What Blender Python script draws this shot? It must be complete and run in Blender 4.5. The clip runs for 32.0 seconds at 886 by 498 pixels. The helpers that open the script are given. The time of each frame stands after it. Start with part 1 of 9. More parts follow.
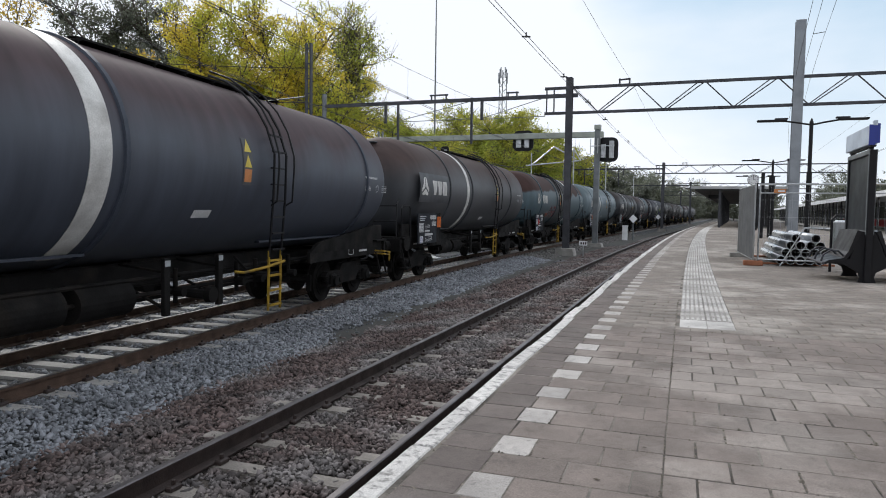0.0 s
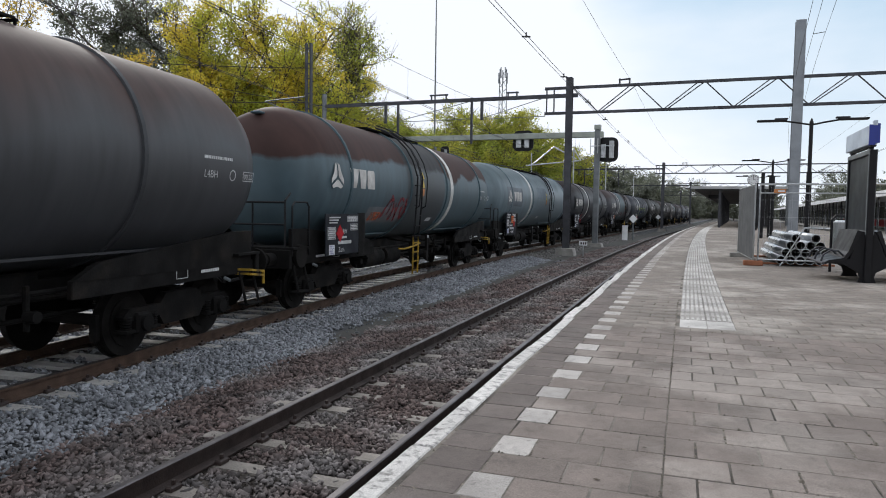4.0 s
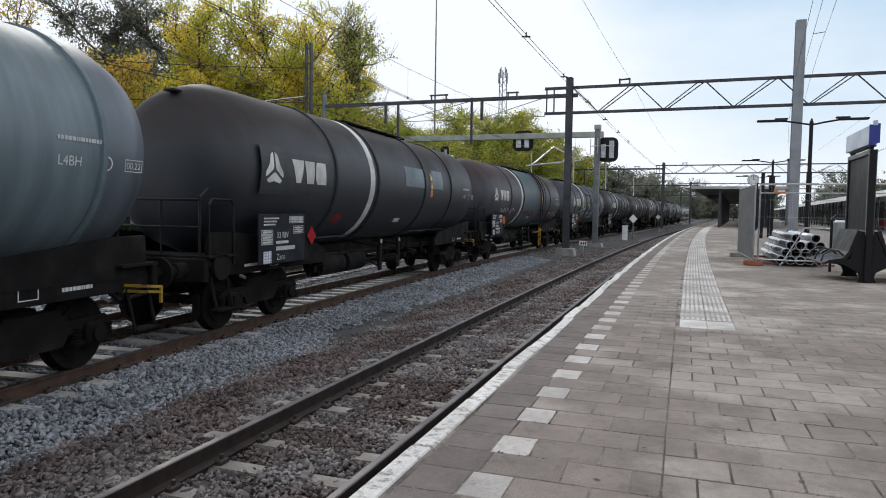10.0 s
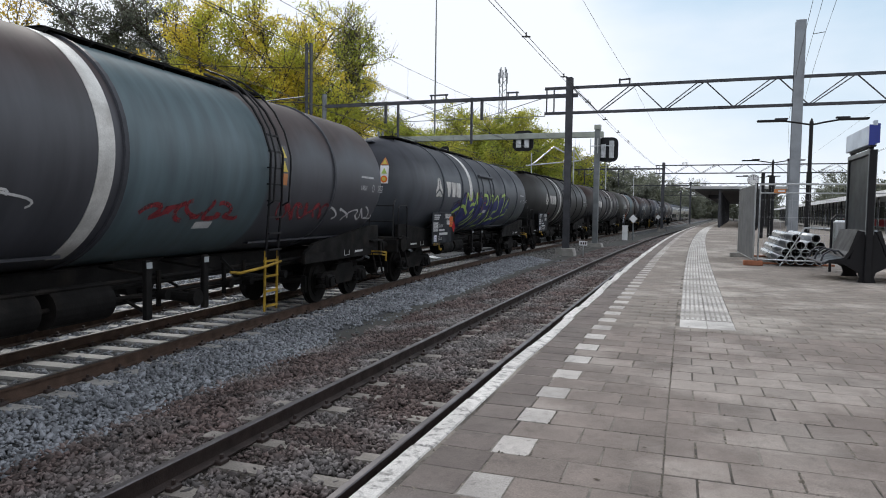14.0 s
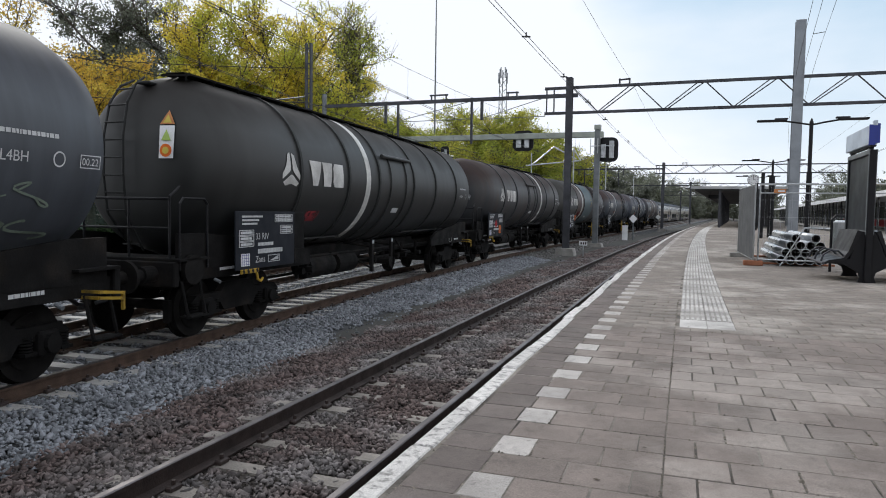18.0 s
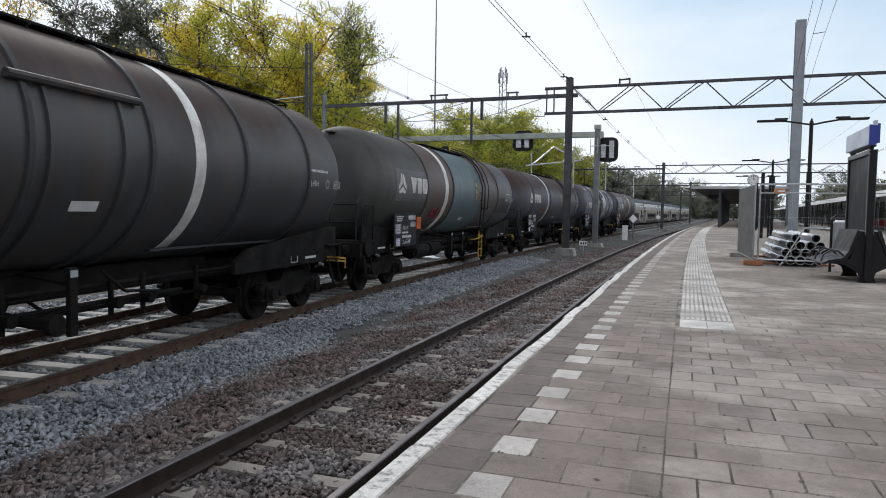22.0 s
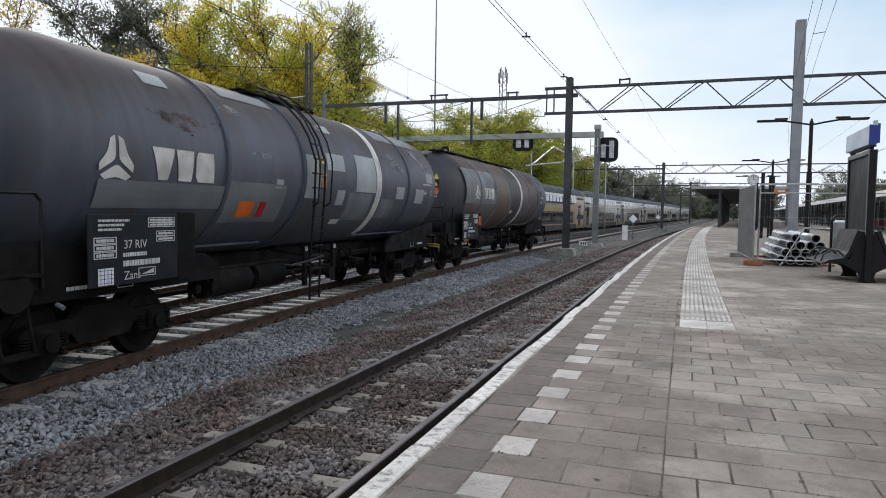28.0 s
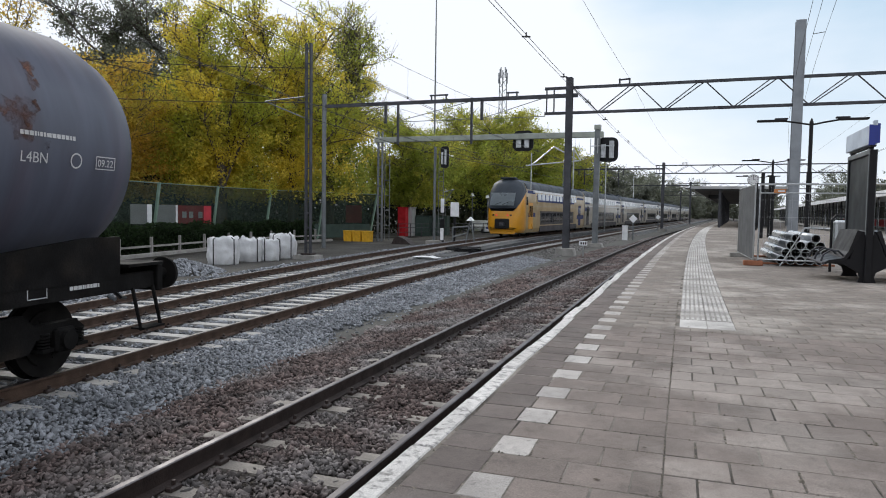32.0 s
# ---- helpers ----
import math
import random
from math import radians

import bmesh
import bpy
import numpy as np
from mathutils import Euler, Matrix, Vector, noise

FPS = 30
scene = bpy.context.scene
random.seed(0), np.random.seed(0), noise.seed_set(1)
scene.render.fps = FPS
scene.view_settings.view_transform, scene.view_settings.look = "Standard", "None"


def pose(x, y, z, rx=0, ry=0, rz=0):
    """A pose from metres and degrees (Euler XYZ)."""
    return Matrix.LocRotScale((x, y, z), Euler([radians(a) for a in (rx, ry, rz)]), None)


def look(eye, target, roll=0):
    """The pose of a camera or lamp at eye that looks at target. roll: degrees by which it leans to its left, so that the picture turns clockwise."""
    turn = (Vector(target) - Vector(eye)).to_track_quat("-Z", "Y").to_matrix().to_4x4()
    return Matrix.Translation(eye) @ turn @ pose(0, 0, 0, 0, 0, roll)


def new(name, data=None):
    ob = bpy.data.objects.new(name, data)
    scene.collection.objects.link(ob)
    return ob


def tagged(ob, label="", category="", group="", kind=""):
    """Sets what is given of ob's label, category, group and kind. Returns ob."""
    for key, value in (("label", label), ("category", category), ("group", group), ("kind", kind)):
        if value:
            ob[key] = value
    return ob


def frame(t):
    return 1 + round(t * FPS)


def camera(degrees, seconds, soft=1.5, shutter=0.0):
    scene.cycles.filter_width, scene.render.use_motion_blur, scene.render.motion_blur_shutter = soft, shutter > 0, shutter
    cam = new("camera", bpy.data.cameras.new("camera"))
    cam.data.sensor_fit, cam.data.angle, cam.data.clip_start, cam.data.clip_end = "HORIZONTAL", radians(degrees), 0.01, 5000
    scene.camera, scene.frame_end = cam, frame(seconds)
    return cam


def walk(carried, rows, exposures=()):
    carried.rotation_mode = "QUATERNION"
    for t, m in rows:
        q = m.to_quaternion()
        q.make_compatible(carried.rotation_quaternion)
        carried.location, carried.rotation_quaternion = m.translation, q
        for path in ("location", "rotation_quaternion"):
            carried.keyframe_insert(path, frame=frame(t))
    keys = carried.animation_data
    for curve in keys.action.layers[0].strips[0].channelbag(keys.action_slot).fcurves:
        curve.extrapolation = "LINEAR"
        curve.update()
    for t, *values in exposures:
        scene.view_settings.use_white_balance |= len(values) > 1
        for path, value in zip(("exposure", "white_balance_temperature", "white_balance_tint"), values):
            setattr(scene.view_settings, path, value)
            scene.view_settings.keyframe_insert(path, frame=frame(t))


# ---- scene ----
# Rail top is z = 0; the platform lies 0.73 m above it.
RAIL_GAUGE = 1.505
PLATFORM_Z = 0.729
BED_Z = -0.36
cam = camera(65.35, 32.0, soft=1.0)
EYE = (0.0, 0.0, 2.012)
STAND = look(EYE, (0.0, math.cos(0.05568), 2.012 - math.sin(0.05568)), math.degrees(0.01532))
walk(cam, [(0.0, STAND), (32.0, STAND)])

# ---- light ----
world = bpy.data.worlds.new("sky")
scene.world = world
world.use_nodes = True
wt = world.node_tree
wt.nodes.clear()
w_out = wt.nodes.new("ShaderNodeOutputWorld")
w_bg = wt.nodes.new("ShaderNodeBackground")
w_sky = wt.nodes.new("ShaderNodeTexSky")
w_sky.sky_type = "NISHITA"
w_sky.sun_disc = False
w_sky.sun_elevation = radians(30)
w_sky.sun_rotation = radians(-25)
w_sky.air_density, w_sky.dust_density, w_sky.ozone_density = 1.0, 2.0, 1.0
w_co = wt.nodes.new("ShaderNodeTexCoord")
w_map = wt.nodes.new("ShaderNodeMapping")
w_map.inputs["Scale"].default_value = (1.0, 1.0, 2.6)
w_cloud = wt.nodes.new("ShaderNodeTexNoise")
w_cloud.inputs["Scale"].default_value = 1.7
w_cloud.inputs["Detail"].default_value = 6.0
w_ramp = wt.nodes.new("ShaderNodeValToRGB")
w_ramp.color_ramp.elements[0].position, w_ramp.color_ramp.elements[0].color = 0.28, (0.22, 0.22, 0.22, 1)
w_ramp.color_ramp.elements[1].position, w_ramp.color_ramp.elements[1].color = 0.56, (1, 1, 1, 1)
w_mix = wt.nodes.new("ShaderNodeMix")
w_mix.data_type = "RGBA"
w_mix.inputs[7].default_value = (8.85, 9.3, 10.05, 1)
wt.links.new(w_co.outputs["Generated"], w_map.inputs["Vector"])
wt.links.new(w_map.outputs["Vector"], w_cloud.inputs["Vector"])
w_dir = wt.nodes.new("ShaderNodeVectorMath")
w_dir.operation = "DOT_PRODUCT"
w_dir.inputs[1].default_value = (0.436, 0.838, 0.328)
wt.links.new(w_co.outputs["Generated"], w_dir.inputs[0])
w_side = wt.nodes.new("ShaderNodeMapRange")
w_side.inputs[1].default_value, w_side.inputs[2].default_value, w_side.inputs[3].default_value, w_side.inputs[4].default_value = 0.93, 0.99, 0.25, -0.3
wt.links.new(w_dir.outputs["Value"], w_side.inputs[0])
w_sum = wt.nodes.new("ShaderNodeMath")
wt.links.new(w_cloud.outputs["Fac"], w_sum.inputs[0])
wt.links.new(w_side.outputs[0], w_sum.inputs[1])
wt.links.new(w_sum.outputs[0], w_ramp.inputs["Fac"])
wt.links.new(w_ramp.outputs["Color"], w_mix.inputs[0])
w_pale = wt.nodes.new("ShaderNodeMix")
w_pale.data_type = "RGBA"
w_pale.inputs[0].default_value, w_pale.inputs[7].default_value = 0.7, (4.85, 7.05, 8.95, 1)
wt.links.new(w_sky.outputs["Color"], w_pale.inputs[6])
wt.links.new(w_pale.outputs[2], w_mix.inputs[6])
wt.links.new(w_mix.outputs[2], w_bg.inputs["Color"])
w_bg.inputs["Strength"].default_value = 0.109
wt.links.new(w_bg.outputs["Background"], w_out.inputs["Surface"])
sun = new("sun", bpy.data.lights.new("sun", "SUN"))
sun.data.energy, sun.data.angle, sun.data.color = 1.35, radians(14), (1.0, 0.97, 0.92)
sun.matrix_world = look((0, 0, 30), (9, -22, 15))
scene.view_settings.exposure = 0.0


# ---- lines of the tracks ----
class Line:
    """A track's centre line: from (x, 0) with a heading to the right of +y and bends (end, curvature)."""

    def __init__(self, x, heading, bends):
        step = 0.25
        self.g = np.arange(-80, 520, step)
        k = np.zeros_like(self.g)
        last = -1e9
        for end, bend in bends:
            k[(self.g >= last) & (self.g < end)] = bend
            last = end
        th = np.cumsum(k) * step
        th += heading - np.interp(0, self.g, th)
        xs, ys = np.cumsum(np.sin(th)) * step, np.cumsum(np.cos(th)) * step
        self.th, self.x, self.y = th, xs + x - np.interp(0, self.g, xs), ys - np.interp(0, self.g, ys)

    def at(self, s, off=0.0, z=0.0):
        a = float(np.interp(s, self.g, self.th))
        return Vector((float(np.interp(s, self.g, self.x)) + off * math.cos(a), float(np.interp(s, self.g, self.y)) - off * math.sin(a), z))

    def turn(self, s):
        return float(np.interp(s, self.g, self.th))

    def put(self, s, off=0.0, z=0.0, extra=0.0):
        return Matrix.Translation(self.at(s, off, z)) @ Matrix.Rotation(-self.turn(s) + radians(extra), 4, "Z")


NEAR = Line(-3.182, 0.3301, [(85, 0.00086)])
FREIGHT = Line(-7.426, 0.22875, [(40, 0.00352), (110, 0.00039)])


def beside(line, gaps):
    """A line to the left of another, at gaps (place, metres) that change smoothly."""
    out = Line(0, 0, [])
    s, d = zip(*gaps)
    off = np.interp(line.g, s, d)
    k = np.hanning(121)
    off = np.convolve(np.pad(off, 60, "edge"), k / k.sum(), "valid")
    out.x, out.y = line.x - off * np.cos(line.th), line.y + off * np.sin(line.th)
    step = np.hypot(np.gradient(out.x), np.gradient(out.y))
    out.th = np.arctan2(np.gradient(out.x), np.gradient(out.y))
    run = np.cumsum(step)
    out.g = run - np.interp(0.0, out.y, run)
    return out


PASSENGER = beside(FREIGHT, [(-20, 0.6), (0, 1.75), (25, 3.75), (45, 5.2), (60, 5.85), (86, 5.5), (113, 5.1), (166, 4.7), (245, 4.3)])


def smooth_mesh(me, on=True):
    me.polygons.foreach_set("use_smooth", [on] * len(me.polygons))


# ---- materials ----
MATS = {}


def mat(name, color, rough=0.6, metal=0.0, dark=0.6, scale=3.0, fine=40.0, bump=0.15, stain=None, stain_at=0.55, vary=0.0, spec=0.5, streak=None, island=0.0, coat=0.0, depth=0.02, placed=False):
    """A surface with coarse patches, fine grain and relief. dark: how dark the patches get; stain: a second colour in blotches."""
    m = bpy.data.materials.new(name)
    m.use_nodes = True
    nt = m.node_tree
    bs = nt.nodes["Principled BSDF"]
    co = nt.nodes.new("ShaderNodeTexCoord")
    vec = nt.nodes.new("ShaderNodeNewGeometry").outputs["Position"] if placed else co.outputs["Object"]
    if streak:
        mp = nt.nodes.new("ShaderNodeMapping")
        mp.inputs["Scale"].default_value = streak
        nt.links.new(vec, mp.inputs["Vector"])
        svec = mp.outputs["Vector"]
    else:
        svec = vec
    n1, n2 = nt.nodes.new("ShaderNodeTexNoise"), nt.nodes.new("ShaderNodeTexNoise")
    n1.inputs["Scale"].default_value, n1.inputs["Detail"].default_value = scale, 5
    n2.inputs["Scale"].default_value, n2.inputs["Detail"].default_value = fine, 3
    nt.links.new(svec, n1.inputs["Vector"])
    nt.links.new(vec, n2.inputs["Vector"])
    r1 = nt.nodes.new("ShaderNodeMapRange")
    r1.inputs[1].default_value, r1.inputs[2].default_value, r1.inputs[3].default_value, r1.inputs[4].default_value = 0.3, 0.7, dark, 1.12
    nt.links.new(n1.outputs["Fac"], r1.inputs[0])
    r2 = nt.nodes.new("ShaderNodeMapRange")
    r2.inputs[1].default_value, r2.inputs[2].default_value, r2.inputs[3].default_value, r2.inputs[4].default_value = 0.3, 0.7, 0.5 + dark / 2, 1.1
    nt.links.new(n2.outputs["Fac"], r2.inputs[0])
    mul = nt.nodes.new("ShaderNodeMath")
    mul.operation = "MULTIPLY"
    nt.links.new(r1.outputs[0], mul.inputs[0])
    nt.links.new(r2.outputs[0], mul.inputs[1])
    val = mul.outputs[0]
    if vary or island:
        if island:
            src = nt.nodes.new("ShaderNodeNewGeometry").outputs["Random Per Island"]
        else:
            src = nt.nodes.new("ShaderNodeObjectInfo").outputs["Random"]
        amount = vary or island
        r3 = nt.nodes.new("ShaderNodeMapRange")
        r3.inputs[3].default_value, r3.inputs[4].default_value = 1 - amount, 1 + amount
        nt.links.new(src, r3.inputs[0])
        m3 = nt.nodes.new("ShaderNodeMath")
        m3.operation = "MULTIPLY"
        nt.links.new(val, m3.inputs[0])
        nt.links.new(r3.outputs[0], m3.inputs[1])
        val = m3.outputs[0]
    base = nt.nodes.new("ShaderNodeMix")
    base.data_type = "RGBA"
    base.inputs[6].default_value = (*color, 1)
    base.inputs[7].default_value = (*(stain or color), 1)
    if stain:
        n3 = nt.nodes.new("ShaderNodeTexNoise")
        n3.inputs["Scale"].default_value, n3.inputs["Detail"].default_value = scale * 0.7, 7
        nt.links.new(svec, n3.inputs["Vector"])
        r4 = nt.nodes.new("ShaderNodeMapRange")
        r4.inputs[1].default_value, r4.inputs[2].default_value = stain_at - 0.07, stain_at + 0.09
        nt.links.new(n3.outputs["Fac"], r4.inputs[0])
        nt.links.new(r4.outputs[0], base.inputs[0])
    else:
        base.inputs[0].default_value = 0
    sc = nt.nodes.new("ShaderNodeVectorMath")
    sc.operation = "SCALE"
    nt.links.new(base.outputs[2], sc.inputs[0])
    nt.links.new(val, sc.inputs[3])
    nt.links.new(sc.outputs[0], bs.inputs["Base Color"])
    bs.inputs["Metallic"].default_value = metal
    bs.inputs["Specular IOR Level"].default_value = spec
    bs.inputs["Coat Weight"].default_value = coat
    rr = nt.nodes.new("ShaderNodeMapRange")
    rr.inputs[1].default_value, rr.inputs[2].default_value = 0.3, 0.7
    rr.inputs[3].default_value, rr.inputs[4].default_value = min(1, rough + 0.12), max(0.03, rough - 0.1)
    nt.links.new(n1.outputs["Fac"], rr.inputs[0])
    nt.links.new(rr.outputs[0], bs.inputs["Roughness"])
    if bump:
        bp = nt.nodes.new("ShaderNodeBump")
        bp.inputs["Strength"].default_value, bp.inputs["Distance"].default_value = bump, depth
        nt.links.new(n2.outputs["Fac"], bp.inputs["Height"])
        nt.links.new(bp.outputs[0], bs.inputs["Normal"])
    MATS[name] = m
    return m


def glow(name, color, strength):
    m = bpy.data.materials.new(name)
    m.use_nodes = True
    bs = m.node_tree.nodes["Principled BSDF"]
    bs.inputs["Base Color"].default_value = (*color, 1)
    bs.inputs["Emission Color"].default_value = (*color, 1)
    bs.inputs["Emission Strength"].default_value = strength
    MATS[name] = m
    return m


def glass(name, color, rough=0.05):
    m = bpy.data.materials.new(name)
    m.use_nodes = True
    bs = m.node_tree.nodes["Principled BSDF"]
    bs.inputs["Base Color"].default_value = (*color, 1)
    bs.inputs["Roughness"].default_value = rough
    bs.inputs["Specular IOR Level"].default_value = 0.45
    MATS[name] = m
    return m


mat("rail steel", (0.04, 0.027, 0.024), 0.6, 0.2, 0.6, 6, 60, 0.2)
mat("rail rusty", (0.085, 0.05, 0.034), 0.8, 0.1, 0.55, 5, 70, 0.2)
mat("rail head", (0.13, 0.12, 0.125), 0.48, 0.85, 0.75, 3, 40, 0.03)
mat("rail head dull", (0.05, 0.042, 0.04), 0.55, 0.5, 0.75, 3, 40, 0.03)
mat("sleeper old", (0.27, 0.245, 0.22), 0.9, 0, 0.55, 3, 60, 0.3, vary=0.2)
mat("sleeper new", (0.38, 0.37, 0.355), 0.9, 0, 0.75, 3, 60, 0.2, vary=0.12)
mat("ballast grey", (0.235, 0.248, 0.272), 0.9, 0, 0.7, 1.0, 30, 0.2, island=0.5)
mat("ballast brown", (0.145, 0.107, 0.10), 0.9, 0, 0.6, 1.0, 30, 0.2, stain=(0.205, 0.188, 0.185), stain_at=0.5, island=0.6)
mat("ballast dull", (0.16, 0.155, 0.15), 0.9, 0, 0.7, 1.0, 30, 0.2, island=0.5)
mat("bed grey", (0.09, 0.094, 0.099), 0.95, 0, 0.55, 0.7, 22, 0.9, depth=0.06)
mat("bed brown", (0.07, 0.058, 0.05), 0.95, 0, 0.55, 0.7, 22, 0.9, depth=0.06)
mat("earth", (0.052, 0.048, 0.042), 0.97, 0, 0.5, 0.35, 14, 0.7, stain=(0.078, 0.073, 0.065), stain_at=0.5, depth=0.04)
mat("sand path", (0.062, 0.061, 0.055), 0.97, 0, 0.7, 0.9, 30, 0.35)
mat("concrete", (0.34, 0.33, 0.31), 0.9, 0, 0.65, 2, 40, 0.25)
def paving(name, color, washed, source, vary=0.12, worn=0.0):
    """Worn concrete tiles: pale washed areas, dark damp ones, rubbed spots and grit, each tile slightly apart."""
    m = bpy.data.materials.new(name)
    m.use_nodes = True
    nt = m.node_tree
    bs = nt.nodes["Principled BSDF"]
    pos = nt.nodes.new("ShaderNodeNewGeometry")

    def noise(scale, detail, lo, hi, a, b, rough=0.55):
        n = nt.nodes.new("ShaderNodeTexNoise")
        n.inputs["Scale"].default_value, n.inputs["Detail"].default_value, n.inputs["Roughness"].default_value = scale, detail, rough
        nt.links.new(pos.outputs["Position"], n.inputs["Vector"])
        r = nt.nodes.new("ShaderNodeMapRange")
        for k, v in enumerate((lo, hi, a, b)):
            r.inputs[k + 1].default_value = v
        nt.links.new(n.outputs["Fac"], r.inputs[0])
        return r.outputs[0]

    def times(a, b):
        n = nt.nodes.new("ShaderNodeMath")
        n.operation = "MULTIPLY"
        nt.links.new(a, n.inputs[0])
        nt.links.new(b, n.inputs[1])
        return n.outputs[0]

    mix = nt.nodes.new("ShaderNodeMix")
    mix.data_type = "RGBA"
    mix.inputs[6].default_value, mix.inputs[7].default_value = (*color, 1), (*washed, 1)
    nt.links.new(noise(0.6, 8, 0.49, 0.60, 0.0, 1.0, 0.65), mix.inputs[0])
    val = times(noise(1.9, 6, 0.3, 0.7, 0.74, 1.2, 0.7), noise(140, 2, 0.3, 0.7, 0.72, 1.25))
    val = times(val, noise(9.0, 5, 0.28, 0.46, 0.72, 1.0, 0.7))
    if worn:
        val = times(val, noise(14.0, 7, worn - 0.04, worn + 0.05, 0.45, 1.0, 0.7))
    r = nt.nodes.new("ShaderNodeMapRange")
    r.inputs[3].default_value, r.inputs[4].default_value = 1 - vary, 1 + vary
    if source == "object":
        nt.links.new(nt.nodes.new("ShaderNodeObjectInfo").outputs["Random"], r.inputs[0])
    else:
        nt.links.new(pos.outputs["Random Per Island"], r.inputs[0])
    val = times(val, r.outputs[0])
    sc = nt.nodes.new("ShaderNodeVectorMath")
    sc.operation = "SCALE"
    nt.links.new(mix.outputs[2], sc.inputs[0])
    nt.links.new(val, sc.inputs[3])
    nt.links.new(sc.outputs[0], bs.inputs["Base Color"])
    bs.inputs["Roughness"].default_value, bs.inputs["Specular IOR Level"].default_value = 0.85, 0.35
    bp = nt.nodes.new("ShaderNodeBump")
    bp.inputs["Strength"].default_value, bp.inputs["Distance"].default_value = 0.45, 0.006
    nt.links.new(noise(60, 5, 0.0, 1.0, 0.0, 1.0, 0.7), bp.inputs["Height"])
    nt.links.new(bp.outputs[0], bs.inputs["Normal"])
    MATS[name] = m
    return m


paving("paver", (0.192, 0.160, 0.143), (0.285, 0.250, 0.226), "object", 0.14)
paving("paver field", (0.214, 0.186, 0.164), (0.345, 0.312, 0.280), "island", 0.05)
paving("paver dark", (0.135, 0.112, 0.103), (0.175, 0.152, 0.14), "object", 0.14)
paving("paver dark field", (0.135, 0.112, 0.103), (0.175, 0.152, 0.14), "island")
paving("paver white", (0.40, 0.375, 0.355), (0.50, 0.475, 0.455), "object", 0.16, 0.37)
paving("edge white", (0.62, 0.60, 0.58), (0.72, 0.70, 0.68), "object", 0.08, 0.44)
mat("joint sand", (0.25, 0.226, 0.198), 0.95, 0, 0.5, 1.6, 60, 0.3, stain=(0.06, 0.052, 0.044), stain_at=0.52)
mat("tactile", (0.54, 0.52, 0.50), 0.8, 0, 0.72, 2.5, 70, 0.25, vary=0.08, stain=(0.38, 0.36, 0.34), stain_at=0.54, depth=0.004, placed=True)
mat("tactile groove", (0.36, 0.34, 0.32), 0.9, 0, 0.7, 2.5, 70, 0.25, vary=0.12, depth=0.004, placed=True)
mat("steel dark", (0.058, 0.06, 0.07), 0.55, 0.3, 0.7, 2, 40, 0.1)
mat("steel grey", (0.165, 0.18, 0.19), 0.5, 0.4, 0.8, 2, 40, 0.08)
mat("steel pale", (0.24, 0.26, 0.285), 0.5, 0.3, 0.85, 2, 40, 0.08)
mat("steel green", (0.33, 0.36, 0.32), 0.6, 0.1, 0.8, 1.5, 40, 0.08)
mat("galvanised", (0.50, 0.52, 0.54), 0.35, 0.85, 0.8, 4, 30, 0.05)
mat("black plastic", (0.012, 0.012, 0.014), 0.45, 0, 0.8, 3, 60, 0.05, spec=0.25)
mat("black paint", (0.010, 0.010, 0.012), 0.45, 0.0, 0.8, 3, 60, 0.05, spec=0.25)
mat("wire", (0.05, 0.05, 0.05), 0.6, 0.5, 0.9, 3, 40, 0.0)
mat("white panel", (0.75, 0.76, 0.78), 0.5, 0, 0.9, 2, 40, 0.04)
mat("blue panel", (0.018, 0.035, 0.24), 0.35, 0, 0.9, 2, 40, 0.03)
mat("yellow paint", (0.66, 0.36, 0.015), 0.55, 0, 0.75, 5, 50, 0.08)
mat("orange paint", (0.68, 0.15, 0.025), 0.6, 0, 0.8, 5, 50, 0.05, spec=0.2)
mat("red paint", (0.42, 0.018, 0.025), 0.65, 0, 0.7, 3, 50, 0.05, spec=0.15)
mat("white paint", (0.68, 0.68, 0.66), 0.55, 0, 0.7, 2.5, 60, 0.05, stain=(0.5, 0.49, 0.47), stain_at=0.56)
mat("wagon yellow", (0.42, 0.27, 0.035), 0.65, 0, 0.6, 5, 50, 0.1, stain=(0.1, 0.07, 0.03), stain_at=0.58, spec=0.2)
mat("wheel steel", (0.012, 0.011, 0.0105), 0.8, 0.0, 0.6, 4, 60, 0.15, spec=0.15)
mat("tread", (0.4, 0.39, 0.38), 0.3, 1.0, 0.8, 4, 60, 0.05)
mat("underframe", (0.010, 0.0095, 0.0095), 0.8, 0.0, 0.55, 2.5, 40, 0.2, stain=(0.024, 0.020, 0.017), stain_at=0.62, spec=0.15)
mat("wagon board", (0.014, 0.017, 0.024), 0.6, 0, 0.8, 3, 50, 0.05, spec=0.2)
mat("bark", (0.12, 0.10, 0.085), 0.95, 0, 0.5, 6, 40, 0.6)
mat("leaf yellow", (0.72, 0.58, 0.085), 0.7, 0, 0.85, 0.35, 5, 0, stain=(0.47, 0.50, 0.085), stain_at=0.5, island=0.25, spec=0.2)
mat("leaf orange", (0.64, 0.42, 0.085), 0.7, 0, 0.8, 0.35, 5, 0, stain=(0.56, 0.47, 0.085), stain_at=0.5, island=0.28, spec=0.2)
mat("leaf green", (0.36, 0.41, 0.078), 0.7, 0, 0.8, 0.35, 5, 0, stain=(0.50, 0.47, 0.085), stain_at=0.52, island=0.25, spec=0.2)
# darker copy of leaf dark: the shade below the crowns is in the colour
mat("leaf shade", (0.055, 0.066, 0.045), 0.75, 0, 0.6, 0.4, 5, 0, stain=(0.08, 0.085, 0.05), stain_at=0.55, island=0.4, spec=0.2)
mat("leaf dark", (0.22, 0.235, 0.19), 0.75, 0, 0.75, 0.4, 5, 0, stain=(0.14, 0.15, 0.10), stain_at=0.55, island=0.4, spec=0.2)
